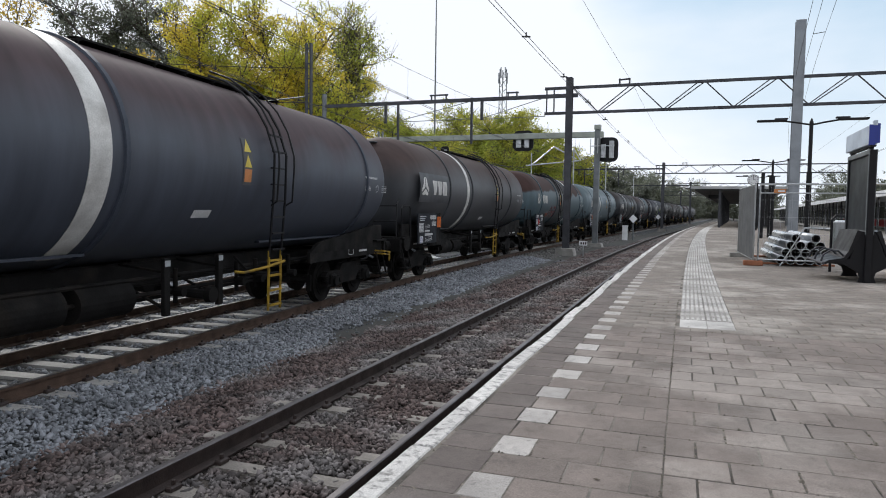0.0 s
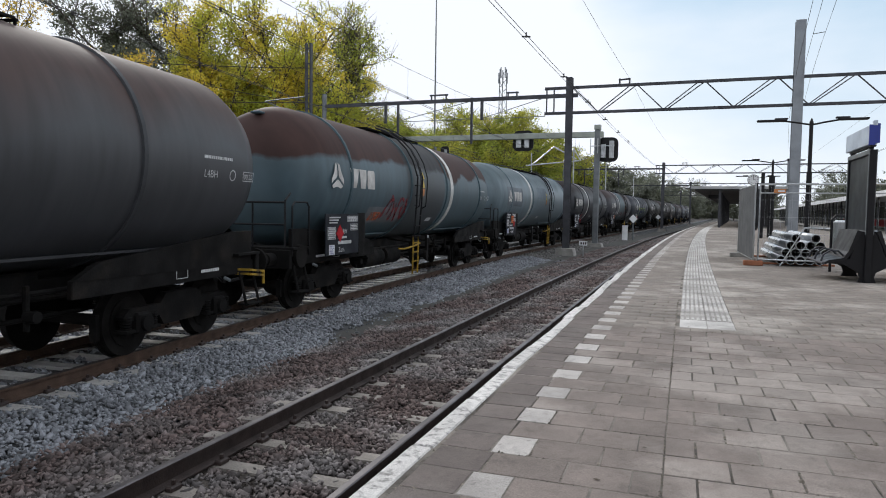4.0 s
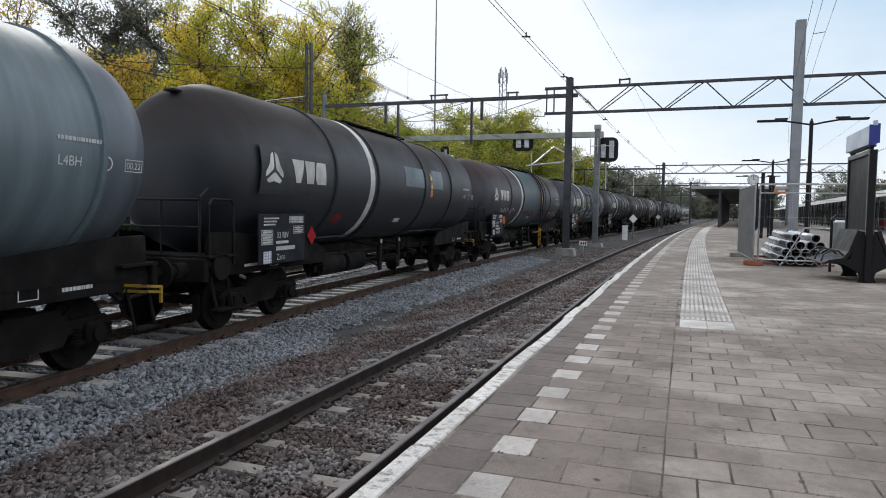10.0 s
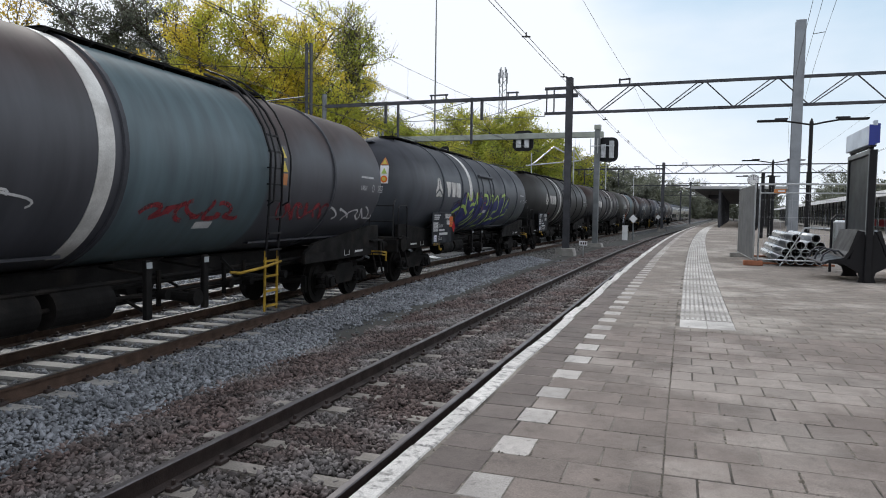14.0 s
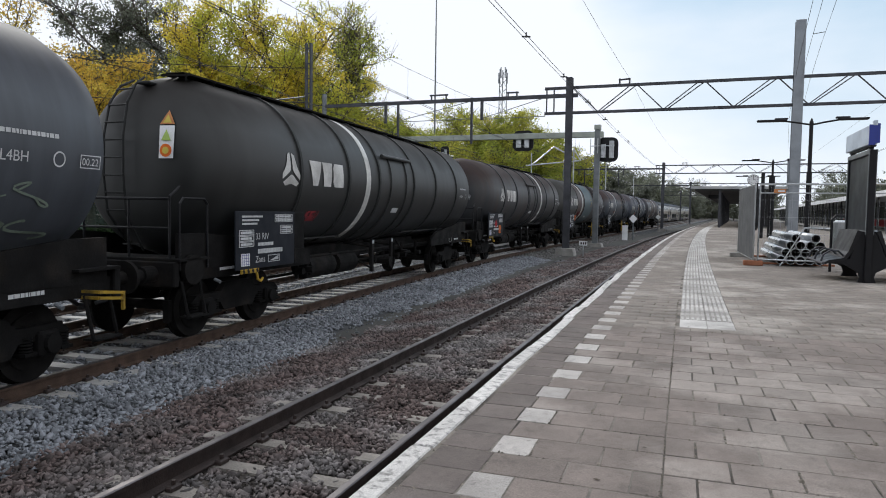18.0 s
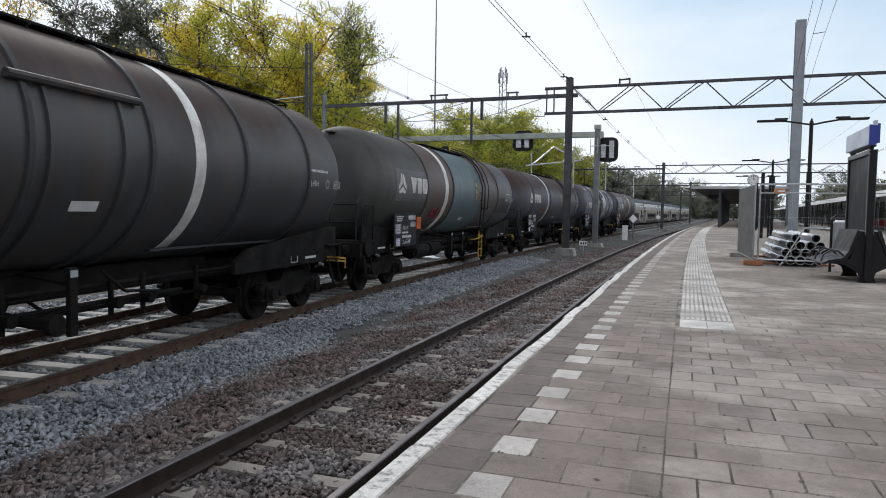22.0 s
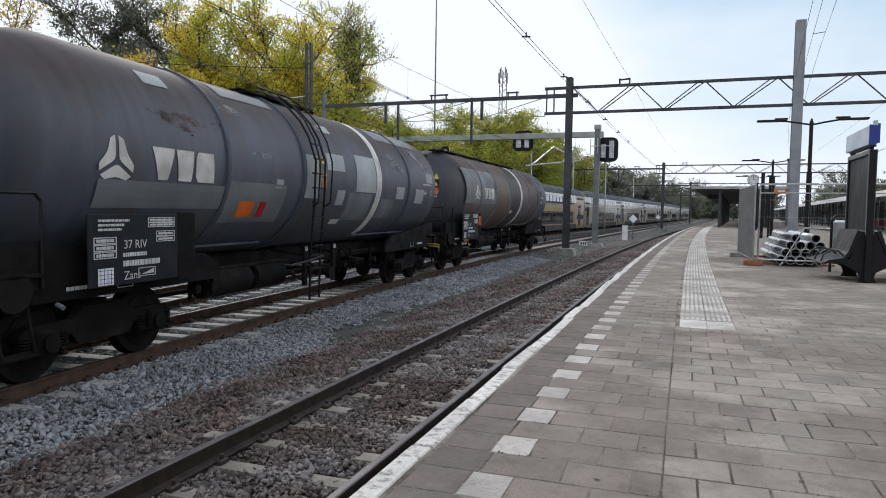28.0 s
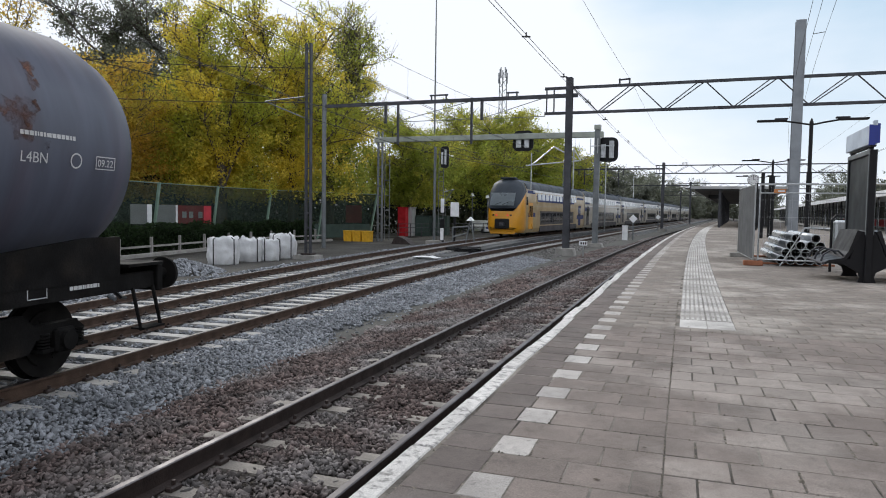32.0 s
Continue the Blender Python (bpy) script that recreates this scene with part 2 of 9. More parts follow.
mat("hedge leaf", (0.03, 0.055, 0.02), 0.6, 0, 0.6, 1.5, 9, 0, island=0.5, spec=0.3)
mat("big bag", (0.66, 0.67, 0.69), 0.75, 0, 0.82, 2, 70, 0.3, stain=(0.5, 0.5, 0.5), stain_at=0.6)
mat("brick red", (0.26, 0.10, 0.07), 0.9, 0, 0.7, 2, 40, 0.3)
mat("roof grey", (0.36, 0.37, 0.37), 0.6, 0, 0.8, 1, 30, 0.05)
# dark colour with shade put in, for canopy underside and pipe bores
mat("shade dark", (0.05, 0.05, 0.052), 0.8, 0, 0.8, 1, 30, 0.05)
for leaf_name in ("leaf yellow", "leaf orange", "leaf green", "leaf dark", "leaf shade", "hedge leaf"):
    nt_ = MATS[leaf_name].node_tree
    bs_ = nt_.nodes["Principled BSDF"]
    tl_ = nt_.nodes.new("ShaderNodeBsdfTranslucent")
    mx_ = nt_.nodes.new("ShaderNodeMixShader")
    mx_.inputs[0].default_value = 0.64
    nt_.links.new(bs_.inputs["Base Color"].links[0].from_socket, tl_.inputs["Color"])
    nt_.links.new(bs_.outputs[0], mx_.inputs[1])
    nt_.links.new(tl_.outputs[0], mx_.inputs[2])
    nt_.links.new(mx_.outputs[0], nt_.nodes["Material Output"].inputs["Surface"])
glass("dark glass", (0.012, 0.014, 0.016))
glass("train glass", (0.03, 0.032, 0.036))
# grey-blue base colour holds the windscreen's sky reflection
mat("train windscreen", (0.26, 0.30, 0.33), 0.3, 0.4, 0.85, 1.0, 40, 0.0)
# near-white base colour stands in for sky mirrored in the upper windows
mat("train window sky", (0.72, 0.76, 0.8), 0.2, 0.25, 0.9, 1.0, 40, 0.0)
mat("train yellow", (0.64, 0.29, 0.009), 0.35, 0, 0.9, 0.8, 40, 0.02, coat=0.3)
mat("train tan", (0.36, 0.26, 0.125), 0.35, 0, 0.88, 0.8, 40, 0.02, coat=0.3)
# yellow of the farther coaches, washed out by glare put into the colour
mat("train beige", (0.32, 0.285, 0.23), 0.35, 0, 0.85, 0.8, 40, 0.02, coat=0.3)
mat("train cream", (0.35, 0.28, 0.175), 0.35, 0, 0.88, 0.8, 40, 0.02, coat=0.3)
# white of the cab coach's band; on other coaches painted sky glare
mat("train glare white", (0.68, 0.69, 0.70), 0.35, 0.1, 0.88, 0.8, 40, 0.02, coat=0.3)
mat("train blue", (0.035, 0.048, 0.125), 0.65, 0, 0.9, 0.8, 40, 0.02, spec=0.1)
mat("train grey", (0.045, 0.055, 0.07), 0.55, 0.0, 0.8, 0.8, 40, 0.03, spec=0.2)
glow("red lamp", (0.7, 0.05, 0.03), 0.5)


# ---- building blocks ----
def part(name, bm, material, parent=None, label="", smooth=False, at=None):
    """Links a bmesh as one mesh object, under a thing or part if one is given."""
    me = bpy.data.meshes.new(name)
    bm.to_mesh(me)
    bm.free()
    if smooth:
        smooth_mesh(me)
    return share(name, me, material, parent, label, at)


def share(name, me, material=None, parent=None, label="", at=None):
    if material and not me.materials:
        me.materials.append(MATS[material])
    ob = new(name, me)
    if parent:
        ob.parent = parent
    if at is not None:
        ob.matrix_basis = at
    if label:
        ob["label"] = label
    return ob


def box(bm, cx, cy, cz, sx, sy, sz, bevel=0.0, m=None):
    r = bmesh.ops.create_cube(bm, size=1, matrix=(m or Matrix.Identity(4)) @ Matrix.Translation((cx, cy, cz)) @ Matrix.Diagonal((sx, sy, sz, 1)))
    if bevel:
        es = list({e for v in r["verts"] for e in v.link_edges})
        bmesh.ops.bevel(bm, geom=es, offset=bevel, segments=1, affect="EDGES", profile=0.5)
    return bm


def bx(cx, cy, cz, sx, sy, sz, bevel=0.0, m=None):
    return box(bmesh.new(), cx, cy, cz, sx, sy, sz, bevel, m)


def rod(bm, a, b, r, seg=8, r2=None):
    a, b = Vector(a), Vector(b)
    d = b - a
    m = Matrix.Translation((a + b) / 2) @ d.to_track_quat("Z", "Y").to_matrix().to_4x4()
    bmesh.ops.create_cone(bm, cap_ends=True, segments=seg, radius1=r, radius2=r if r2 is None else r2, depth=d.length, matrix=m)
    return bm


def rods(pairs, r, seg=8):
    bm = bmesh.new()
    for a, b in pairs:
        rod(bm, a, b, r, seg)
    return bm


def bar(bm, a, b, w, h):
    """A rectangular bar from a to b."""
    a, b = Vector(a), Vector(b)
    d = b - a
    m = Matrix.Translation((a + b) / 2) @ d.to_track_quat("Y", "Z").to_matrix().to_4x4()
    bmesh.ops.create_cube(bm, size=1, matrix=m @ Matrix.Diagonal((w, d.length, h, 1)))
    return bm


def tube(points, r, seg=6):
    """A bent round bar through the points, in one piece."""
    bm = bmesh.new()
    pts = [Vector(p) for p in points]
    ways = [(b - a).normalized() for a, b in zip(pts[:-1], pts[1:])]
    turn = ways[0].to_track_quat("Z", "Y")
    rings, last = [], ways[0]
    for k, p in enumerate(pts):
        d = ways[0] if k == 0 else ways[-1] if k == len(pts) - 1 else (ways[k - 1] + ways[k]).normalized()
        turn = last.rotation_difference(d) @ turn
        last = d
        rings.append([bm.verts.new(p + turn @ Vector((r * math.cos(6.2832 * j / seg), r * math.sin(6.2832 * j / seg), 0))) for j in range(seg)])
    for a, b in zip(rings[:-1], rings[1:]):
        for j in range(seg):
            bm.faces.new((a[j], a[(j + 1) % seg], b[(j + 1) % seg], b[j]))
    bm.faces.new(rings[0][::-1])
    bm.faces.new(rings[-1])
    return bm


def prism(bm, outline, axis, lo, hi):
    """An outline of (u, v) pushed along an axis: 'x' takes (y, z), 'y' takes (x, z), 'z' takes (x, y)."""
    def p(u, v, w):
        return {"x": (w, u, v), "y": (u, w, v), "z": (u, v, w)}[axis]
    lo_v = [bm.verts.new(p(u, v, lo)) for u, v in outline]
    hi_v = [bm.verts.new(p(u, v, hi)) for u, v in outline]
    n = len(outline)
    bm.faces.new(lo_v[::-1])
    bm.faces.new(hi_v)
    for i in range(n):
        bm.faces.new((lo_v[i], lo_v[(i + 1) % n], hi_v[(i + 1) % n], hi_v[i]))
    bmesh.ops.recalc_face_normals(bm, faces=bm.faces)
    return bm


def sweep(line, s0, s1, step, outline):
    """An outline of (off, z) carried along a track's line."""
    bm = bmesh.new()
    n = max(1, round((s1 - s0) / step))
    rings = []
    for i in range(n + 1):
        s = s0 + (s1 - s0) * i / n
        rings.append([bm.verts.new(line.at(s, o, z)) for o, z in outline])
    m = len(outline)
    for a, b in zip(rings[:-1], rings[1:]):
        for j in range(m):
            bm.faces.new((a[j], a[(j + 1) % m], b[(j + 1) % m], b[j]))
    bm.faces.new(rings[0])
    bm.faces.new(rings[-1][::-1])
    bmesh.ops.recalc_face_normals(bm, faces=bm.faces)
    return bm


def joined(name, verts, faces, material, parent=None, smooth=False):
    """One mesh from arrays of equal-sided faces."""
    verts, faces = np.asarray(verts, np.float32).reshape(-1, 3), np.asarray(faces, np.int32)
    k = faces.shape[1]
    me = bpy.data.meshes.new(name)
    me.vertices.add(len(verts))
    me.vertices.foreach_set("co", verts.ravel())
    me.loops.add(faces.size)
    me.loops.foreach_set("vertex_index", faces.ravel())
    me.polygons.add(len(faces))
    me.polygons.foreach_set("loop_start", np.arange(0, faces.size, k, dtype=np.int32))
    me.update(calc_edges=True)
    me.validate()
    if smooth:
        smooth_mesh(me)
    return share(name, me, material, parent)


def thing(name, label, category, m=None, group="", kind=""):
    ob = new(name)
    ob.empty_display_size = 0.2
    if m is not None:
        ob.matrix_basis = m
    return tagged(ob, label, category, group, kind)


# ---- ground and tracks ----
def ground():
    bm = bmesh.new()
    bmesh.ops.create_grid(bm, x_segments=40, y_segments=40, size=2500, matrix=Matrix.Translation((0, 0, -0.62)))
    tagged(part("ground", bm, "earth"), "grey-brown earth beside the railway", "ground", kind="structure")


ground()


def rail(line, s0, s1, off, parent, rusty):
    h, w = 0.172, 0.036
    outline = [(-0.075, -h), (0.075, -h), (0.075, -h + 0.014), (0.01, -h + 0.035), (0.01, -0.045), (w, -0.035), (w, -0.008), (w - 0.01, 0.0), (-w + 0.01, 0.0), (-w, -0.008), (-w, -0.035), (-0.01, -0.045), (-0.01, -h + 0.035), (-0.075, -h + 0.014)]
    bm = sweep(line, s0, s1, 1.5, [(off + a, b) for a, b in outline])
    for f in bm.faces:
        f.material_index = 1 if f.normal.z > 0.7 and f.calc_center_median().z > -0.006 else 0
    ob = part("rail", bm, "rail rusty" if rusty else "rail steel", parent)
    ob.data.materials.append(MATS["rail head dull" if rusty else "rail head"])
    return ob


def sleeper_mesh(name, width, clips, material):
    bm = bmesh.new()
    prism(bm, [(-width / 2, -0.36), (width / 2, -0.36), (width / 2 - 0.02, -0.172), (-width / 2 + 0.02, -0.172)], "x", -1.28, 1.28)
    for side in (-0.7525, 0.7525):
        if clips:
            for o in (-0.115, 0.115):
                box(bm, side + o, 0.0, -0.152, 0.07, 0.13, 0.05, 0.012)
                rod(bm, (side + o, 0, -0.15), (side + o, 0, -0.09), 0.018, 6)
    me = bpy.data.meshes.new(name)
    for f in bm.faces:
        f.material_index = 1 if f.calc_center_median().z > -0.171 else 0
    bm.to_mesh(me)
    bm.free()
    me.materials.append(MATS[material])
    me.materials.append(MATS["rail steel"])
    return me


def track(name, label, line, s0, s1, near_to, width, material, rusty, first=0.0):
    root = thing(name, label, "railway track", kind="structure")
    for side in (-0.7525, 0.7525):
        rail(line, s0, s1, side, root, rusty)
    me = sleeper_mesh("sleeper", width, True, material)
    far = bmesh.new()
    n = int((s1 - s0) / 0.6)
    for i in range(n):
        s = s0 + first + 0.6 * i
        if s < near_to:
            m = line.put(s, random.uniform(-0.02, 0.02), random.uniform(-0.006, 0.004), random.uniform(-0.6, 0.6))
            share("sleeper", me, None, root, at=m)
        else:
            box(far, 0, 0, -0.23, 2.5, width - 0.02, 0.12, m=line.put(s))
    part("far_sleepers", far, material, root)["kind"] = "stuff"
    return root


track("track_platform", "worn railway track with rusty rails beside the platform", NEAR, -8, 420, 60, 0.22, "sleeper old", False, 0.1)
track("track_freight", "railway track on pale concrete sleepers", FREIGHT, -14, 420, 75, 0.27, "sleeper new", True, 0.18)
track("track_siding", "rusty railway track on pale concrete sleepers", PASSENGER, 6.0, 420, 75, 0.27, "sleeper new", True, 0.3)


def bed(name, label, line, s0, s1, outline, material):
    return tagged(part(name, sweep(line, s0, s1, 4.0, outline), material), label, "ballast", kind="structure")


bed("ballast_platform", "brown ballast under the platform track", NEAR, -14, 420, [(-2.1, -0.7), (1.75, -0.7), (1.75, -0.2), (-1.5, -0.2), (-2.1, -0.34)], "bed brown")
bed("ballast_freight", "grey ballast under the freight track", FREIGHT, -20, 420, [(-2.0, -0.69), (2.5, -0.69), (2.5, -0.38), (1.5, -0.215), (-2.0, -0.215)], "bed grey")
bed("ballast_siding", "grey ballast under the siding", PASSENGER, -20, 420, [(-2.6, -0.68), (2.2, -0.68), (2.2, -0.225), (-1.6, -0.225), (-2.6, -0.42)], "bed grey")
bed("cess_path", "grey-green sandy strip between two tracks", NEAR, 8, 420, [(-3.6, -0.71), (-1.7, -0.71), (-1.7, -0.31), (-3.6, -0.31)], "sand path")
bed("yard_ground", "grey earth beside the siding", PASSENGER, -20, 420, [(-9, -0.72), (-2.2, -0.72), (-2.2, -0.41), (-9, -0.41)], "earth")


def on_sand(x, y):
    """True on the bare sandy patch between the two nearest tracks."""
    s = np.interp(y, NEAR.y, NEAR.g)
    for _ in range(3):
        th = np.interp(s, NEAR.g, NEAR.th)
        off = (x - np.interp(s, NEAR.g, NEAR.x)) * np.cos(th) - (y - np.interp(s, NEAR.g, NEAR.y)) * np.sin(th)
        s = np.interp(y + off * np.sin(th), NEAR.y, NEAR.g)
    mid = np.interp(s, [11.0, 14.0, 17.0, 23.0], [-2.6, -2.95, -2.82, -2.72])
    half = np.interp(s, [11.0, 12.3, 14.5, 17.0, 20.0, 25.0], [0.0, 0.26, 0.36, 0.2, 0.12, 0.0])
    return np.abs(off - mid) < half * (1 + 0.35 * np.sin(s * 3.1 + off * 4) + 0.2 * np.sin(s * 9.7))


def stones(name, label, line, s0, s1, o0, o1, z0, per_m2, size, material, keep=None, fade=0.0):
    """Loose ballast stones: each a rough octahedron, on a strip beside a track's line."""
    rng = np.random.default_rng(int(s0 * 7 + o0 * 13 + per_m2) % 9973)
    n = int((s1 - s0) * (o1 - o0) * per_m2)
    s, o = rng.uniform(s0, s1, n), rng.uniform(o0, o1, n)
    if fade:
        ok = rng.uniform(0, 1, n) < np.clip(1 - (s - s0) / fade, 0.25, 1)
        s, o = s[ok], o[ok]
    if keep is not None:
        ok = keep(s, o)
        s, o = s[ok], o[ok]
    n = len(s)
    th = np.interp(s, line.g, line.th)
    c = np.stack([np.interp(s, line.g, line.x) + o * np.cos(th), np.interp(s, line.g, line.y) - o * np.sin(th), z0(s, o) if callable(z0) else np.full(n, z0)], 1)
    c[:, 2] += rng.uniform(-0.012, 0.02, n)
    c = c[~on_sand(c[:, 0], c[:, 1]) | (rng.uniform(0, 1, n) < 0.06)]
    n = len(c)
    d = np.array([[1, 0, 0], [-1, 0, 0], [0, 1, 0], [0, -1, 0], [0, 0, 1], [0, 0, -1.0]])
    v = d[None] * (size * rng.uniform(0.55, 1.15, (n, 6, 1))) + rng.normal(0, size * 0.22, (n, 6, 3))
    v *= rng.uniform(0.62, 1.45, (n, 1, 3)) * np.exp(rng.normal(0, 0.28, (n, 1, 1)))
    a = rng.uniform(0, 6.283, n)
    t = rng.uniform(-0.7, 0.7, n)
    x, y, z = v[..., 0], v[..., 1], v[..., 2]
    y, z = y * np.cos(t)[:, None] - z * np.sin(t)[:, None], y * np.sin(t)[:, None] + z * np.cos(t)[:, None]
    x, y = x * np.cos(a)[:, None] - y * np.sin(a)[:, None], x * np.sin(a)[:, None] + y * np.cos(a)[:, None]
    v = np.stack([x, y, z * 0.8], 2) + c[:, None]
    f = np.array([[0, 2, 4], [2, 1, 4], [1, 3, 4], [3, 0, 4], [2, 0, 5], [1, 2, 5], [3, 1, 5], [0, 3, 5]])
    f = (f[None] + 6 * np.arange(n)[:, None, None]).reshape(-1, 3)
    return tagged(joined(name, v, f, material), label, "ballast", kind="stuff")


def off_rail(s, o):
    return np.abs(np.abs(o) - 0.7525) > 0.085


def near_gap(s, o):
    """Free of the rails, and thinner over the sleepers' ends."""
    on = np.abs(((s + 8 - 0.1 + 0.3) % 0.6) - 0.3) < 0.12
    bare = (np.abs(o) > 0.36 + 0.16 * np.sin(s * 2.9)) & (np.abs(o) < 1.05 + 0.12 * np.sin(s * 1.7))
    return off_rail(s, o) & ~(on & bare & (np.sin(s * 917.0 + o * 531.0) < 0.88))


def freight_gap(s, o):
    on = np.abs(((s + 14 - 0.18 + 0.3) % 0.6) - 0.3) < 0.145
    return off_rail(s, o) & ~(on & (o > -1.28) & ((o < 0.8) | ((o < 1.1 + 0.15 * np.sin(np.floor(s / 0.6 + 0.2) * 5.1)) & (np.sin(s * 917.0 + o * 531.0) < 0.9))))


def freight_top(s, o):
    return -0.188 - np.maximum(0, o - 1.3) * 0.12


stones("ballast_stones", "loose brown ballast stones", NEAR, 1.5, 16, -1.5, 1.5, lambda s, o: -0.172 - 0.025 * (np.abs(o) > 0.4), 950, 0.028, "ballast brown", near_gap)
stones("ballast_stones", "loose brown ballast stones", NEAR, 16, 30, -1.5, 1.5, lambda s, o: -0.17 - 0.025 * (np.abs(o) > 0.4), 520, 0.036, "ballast brown", near_gap)
stones("ballast_stones", "loose brown ballast stones", NEAR, -8, 1.5, -2.75, 1.5, -0.185, 260, 0.042, "ballast brown", near_gap)
stones("ballast_stones", "loose grey ballast stones", FREIGHT, -14, 3, -1.9, 3.0, lambda s, o: -0.18 - np.maximum(0, o - 1.3) * 0.12, 200, 0.042, "ballast grey", freight_gap)
stones("ballast_stones", "loose brown ballast stones", NEAR, 30, 70, -1.5, 1.5, -0.17, 180, 0.045, "ballast brown", near_gap)
stones("ballast_stones", "loose brown ballast stones", NEAR, 1.5, 16, -2.75, -1.5, lambda s, o: -0.215 + (o + 1.5) * 0.08, 850, 0.028, "ballast brown")
stones("ballast_stones", "loose brown ballast stones", NEAR, 16, 50, -2.75, -1.5, lambda s, o: -0.21 + (o + 1.5) * 0.08, 330, 0.038, "ballast brown", None, 50)
stones("ballast_stones", "loose grey ballast stones", FREIGHT, 3, 18, 0.84, 3.0, freight_top, 900, 0.029, "ballast grey", freight_gap)
stones("ballast_stones", "loose grey ballast stones", FREIGHT, 18, 36, 0.84, 2.7, freight_top, 480, 0.037, "ballast grey", freight_gap)
stones("ballast_stones", "loose grey ballast stones", FREIGHT, 36, 80, 0.84, 2.4, lambda s, o: -0.17 - np.maximum(0, o - 1.3) * 0.14, 160, 0.045, "ballast dull", freight_gap)
stones("ballast_stones", "loose grey ballast stones", FREIGHT, 4, 60, -1.9, 0.67, -0.205, 170, 0.036, "ballast grey", freight_gap)
stones("ballast_stones", "loose grey ballast stones", PASSENGER, 8, 60, -2.4, 1.3, -0.215, 110, 0.042, "ballast grey", off_rail)


# ---- platform ----
TILE_L, TILE_W = 0.30, 0.322
platform = thing("platform", "grey tiled station platform with a white painted edge", "platform", kind="structure")
part("platform_core", sweep(NEAR, -12, 150, 3.0, [(1.75, -0.7), (13.2, -0.7), (13.2, 0.7270), (1.68, 0.7270), (1.68, 0.56), (1.75, 0.56)]), "joint sand", platform)


def slab_mesh(name, w, l, top, material, inset=0.004):
    bm = bmesh.new()
    lo = [bm.verts.new((x * w / 2, y * l / 2, -0.05)) for x, y in ((-1, -1), (1, -1), (1, 1), (-1, 1))]
    mid = [bm.verts.new((x * w / 2, y * l / 2, top - inset)) for x, y in ((-1, -1), (1, -1), (1, 1), (-1, 1))]
    up = [bm.verts.new((x * (w / 2 - inset), y * (l / 2 - inset), top)) for x, y in ((-1, -1), (1, -1), (1, 1), (-1, 1))]
    for a, b in ((lo, mid), (mid, up)):
        for i in range(4):
            bm.faces.new((a[i], a[(i + 1) % 4], b[(i + 1) % 4], b[i]))
    bm.faces.new(up)
    me = bpy.data.meshes.new(name)
    bm.to_mesh(me)
    bm.free()
    me.materials.append(MATS[material])
    return me


def field(name, spots, l, material, inset=0.004):
    """Many slabs joined in one mesh. spots: (s, off, dz, width)."""
    k = len(spots)
    s, o, dz, w = np.array(spots).T
    th = np.interp(s, NEAR.g, NEAR.th)
    px, py = np.interp(s, NEAR.g, NEAR.x) + o * np.cos(th), np.interp(s, NEAR.g, NEAR.y) - o * np.sin(th)
    sq = np.array([(-1, -1), (1, -1), (1, 1), (-1, 1)], float)
    rows = []
    for dx, dy, z in ((w / 2, l / 2, -0.05), (w / 2, l / 2, -inset), (w / 2 - inset, l / 2 - inset, 0.0)):
        lx, ly = sq[:, 0] * dx[:, None], sq[:, 1] * dy
        x = px[:, None] + lx * np.cos(th)[:, None] + ly * np.sin(th)[:, None]
        y = py[:, None] - lx * np.sin(th)[:, None] + ly * np.cos(th)[:, None]
        rows.append(np.stack([x, y, np.broadcast_to((PLATFORM_Z + z + dz)[:, None], x.shape)], 2))
    v = np.concatenate(rows, 1)
    f = []
    for b in (0, 4):
        for i in range(4):
            f.append((b + i, b + (i + 1) % 4, b + 4 + (i + 1) % 4, b + 4 + i))
    f.append((8, 9, 10, 11))
    f = (np.array(f)[None] + 12 * np.arange(k)[:, None, None]).reshape(-1, 4)
    ob = joined(name, v, f, material, platform)
    ob["kind"] = "stuff"
    return ob


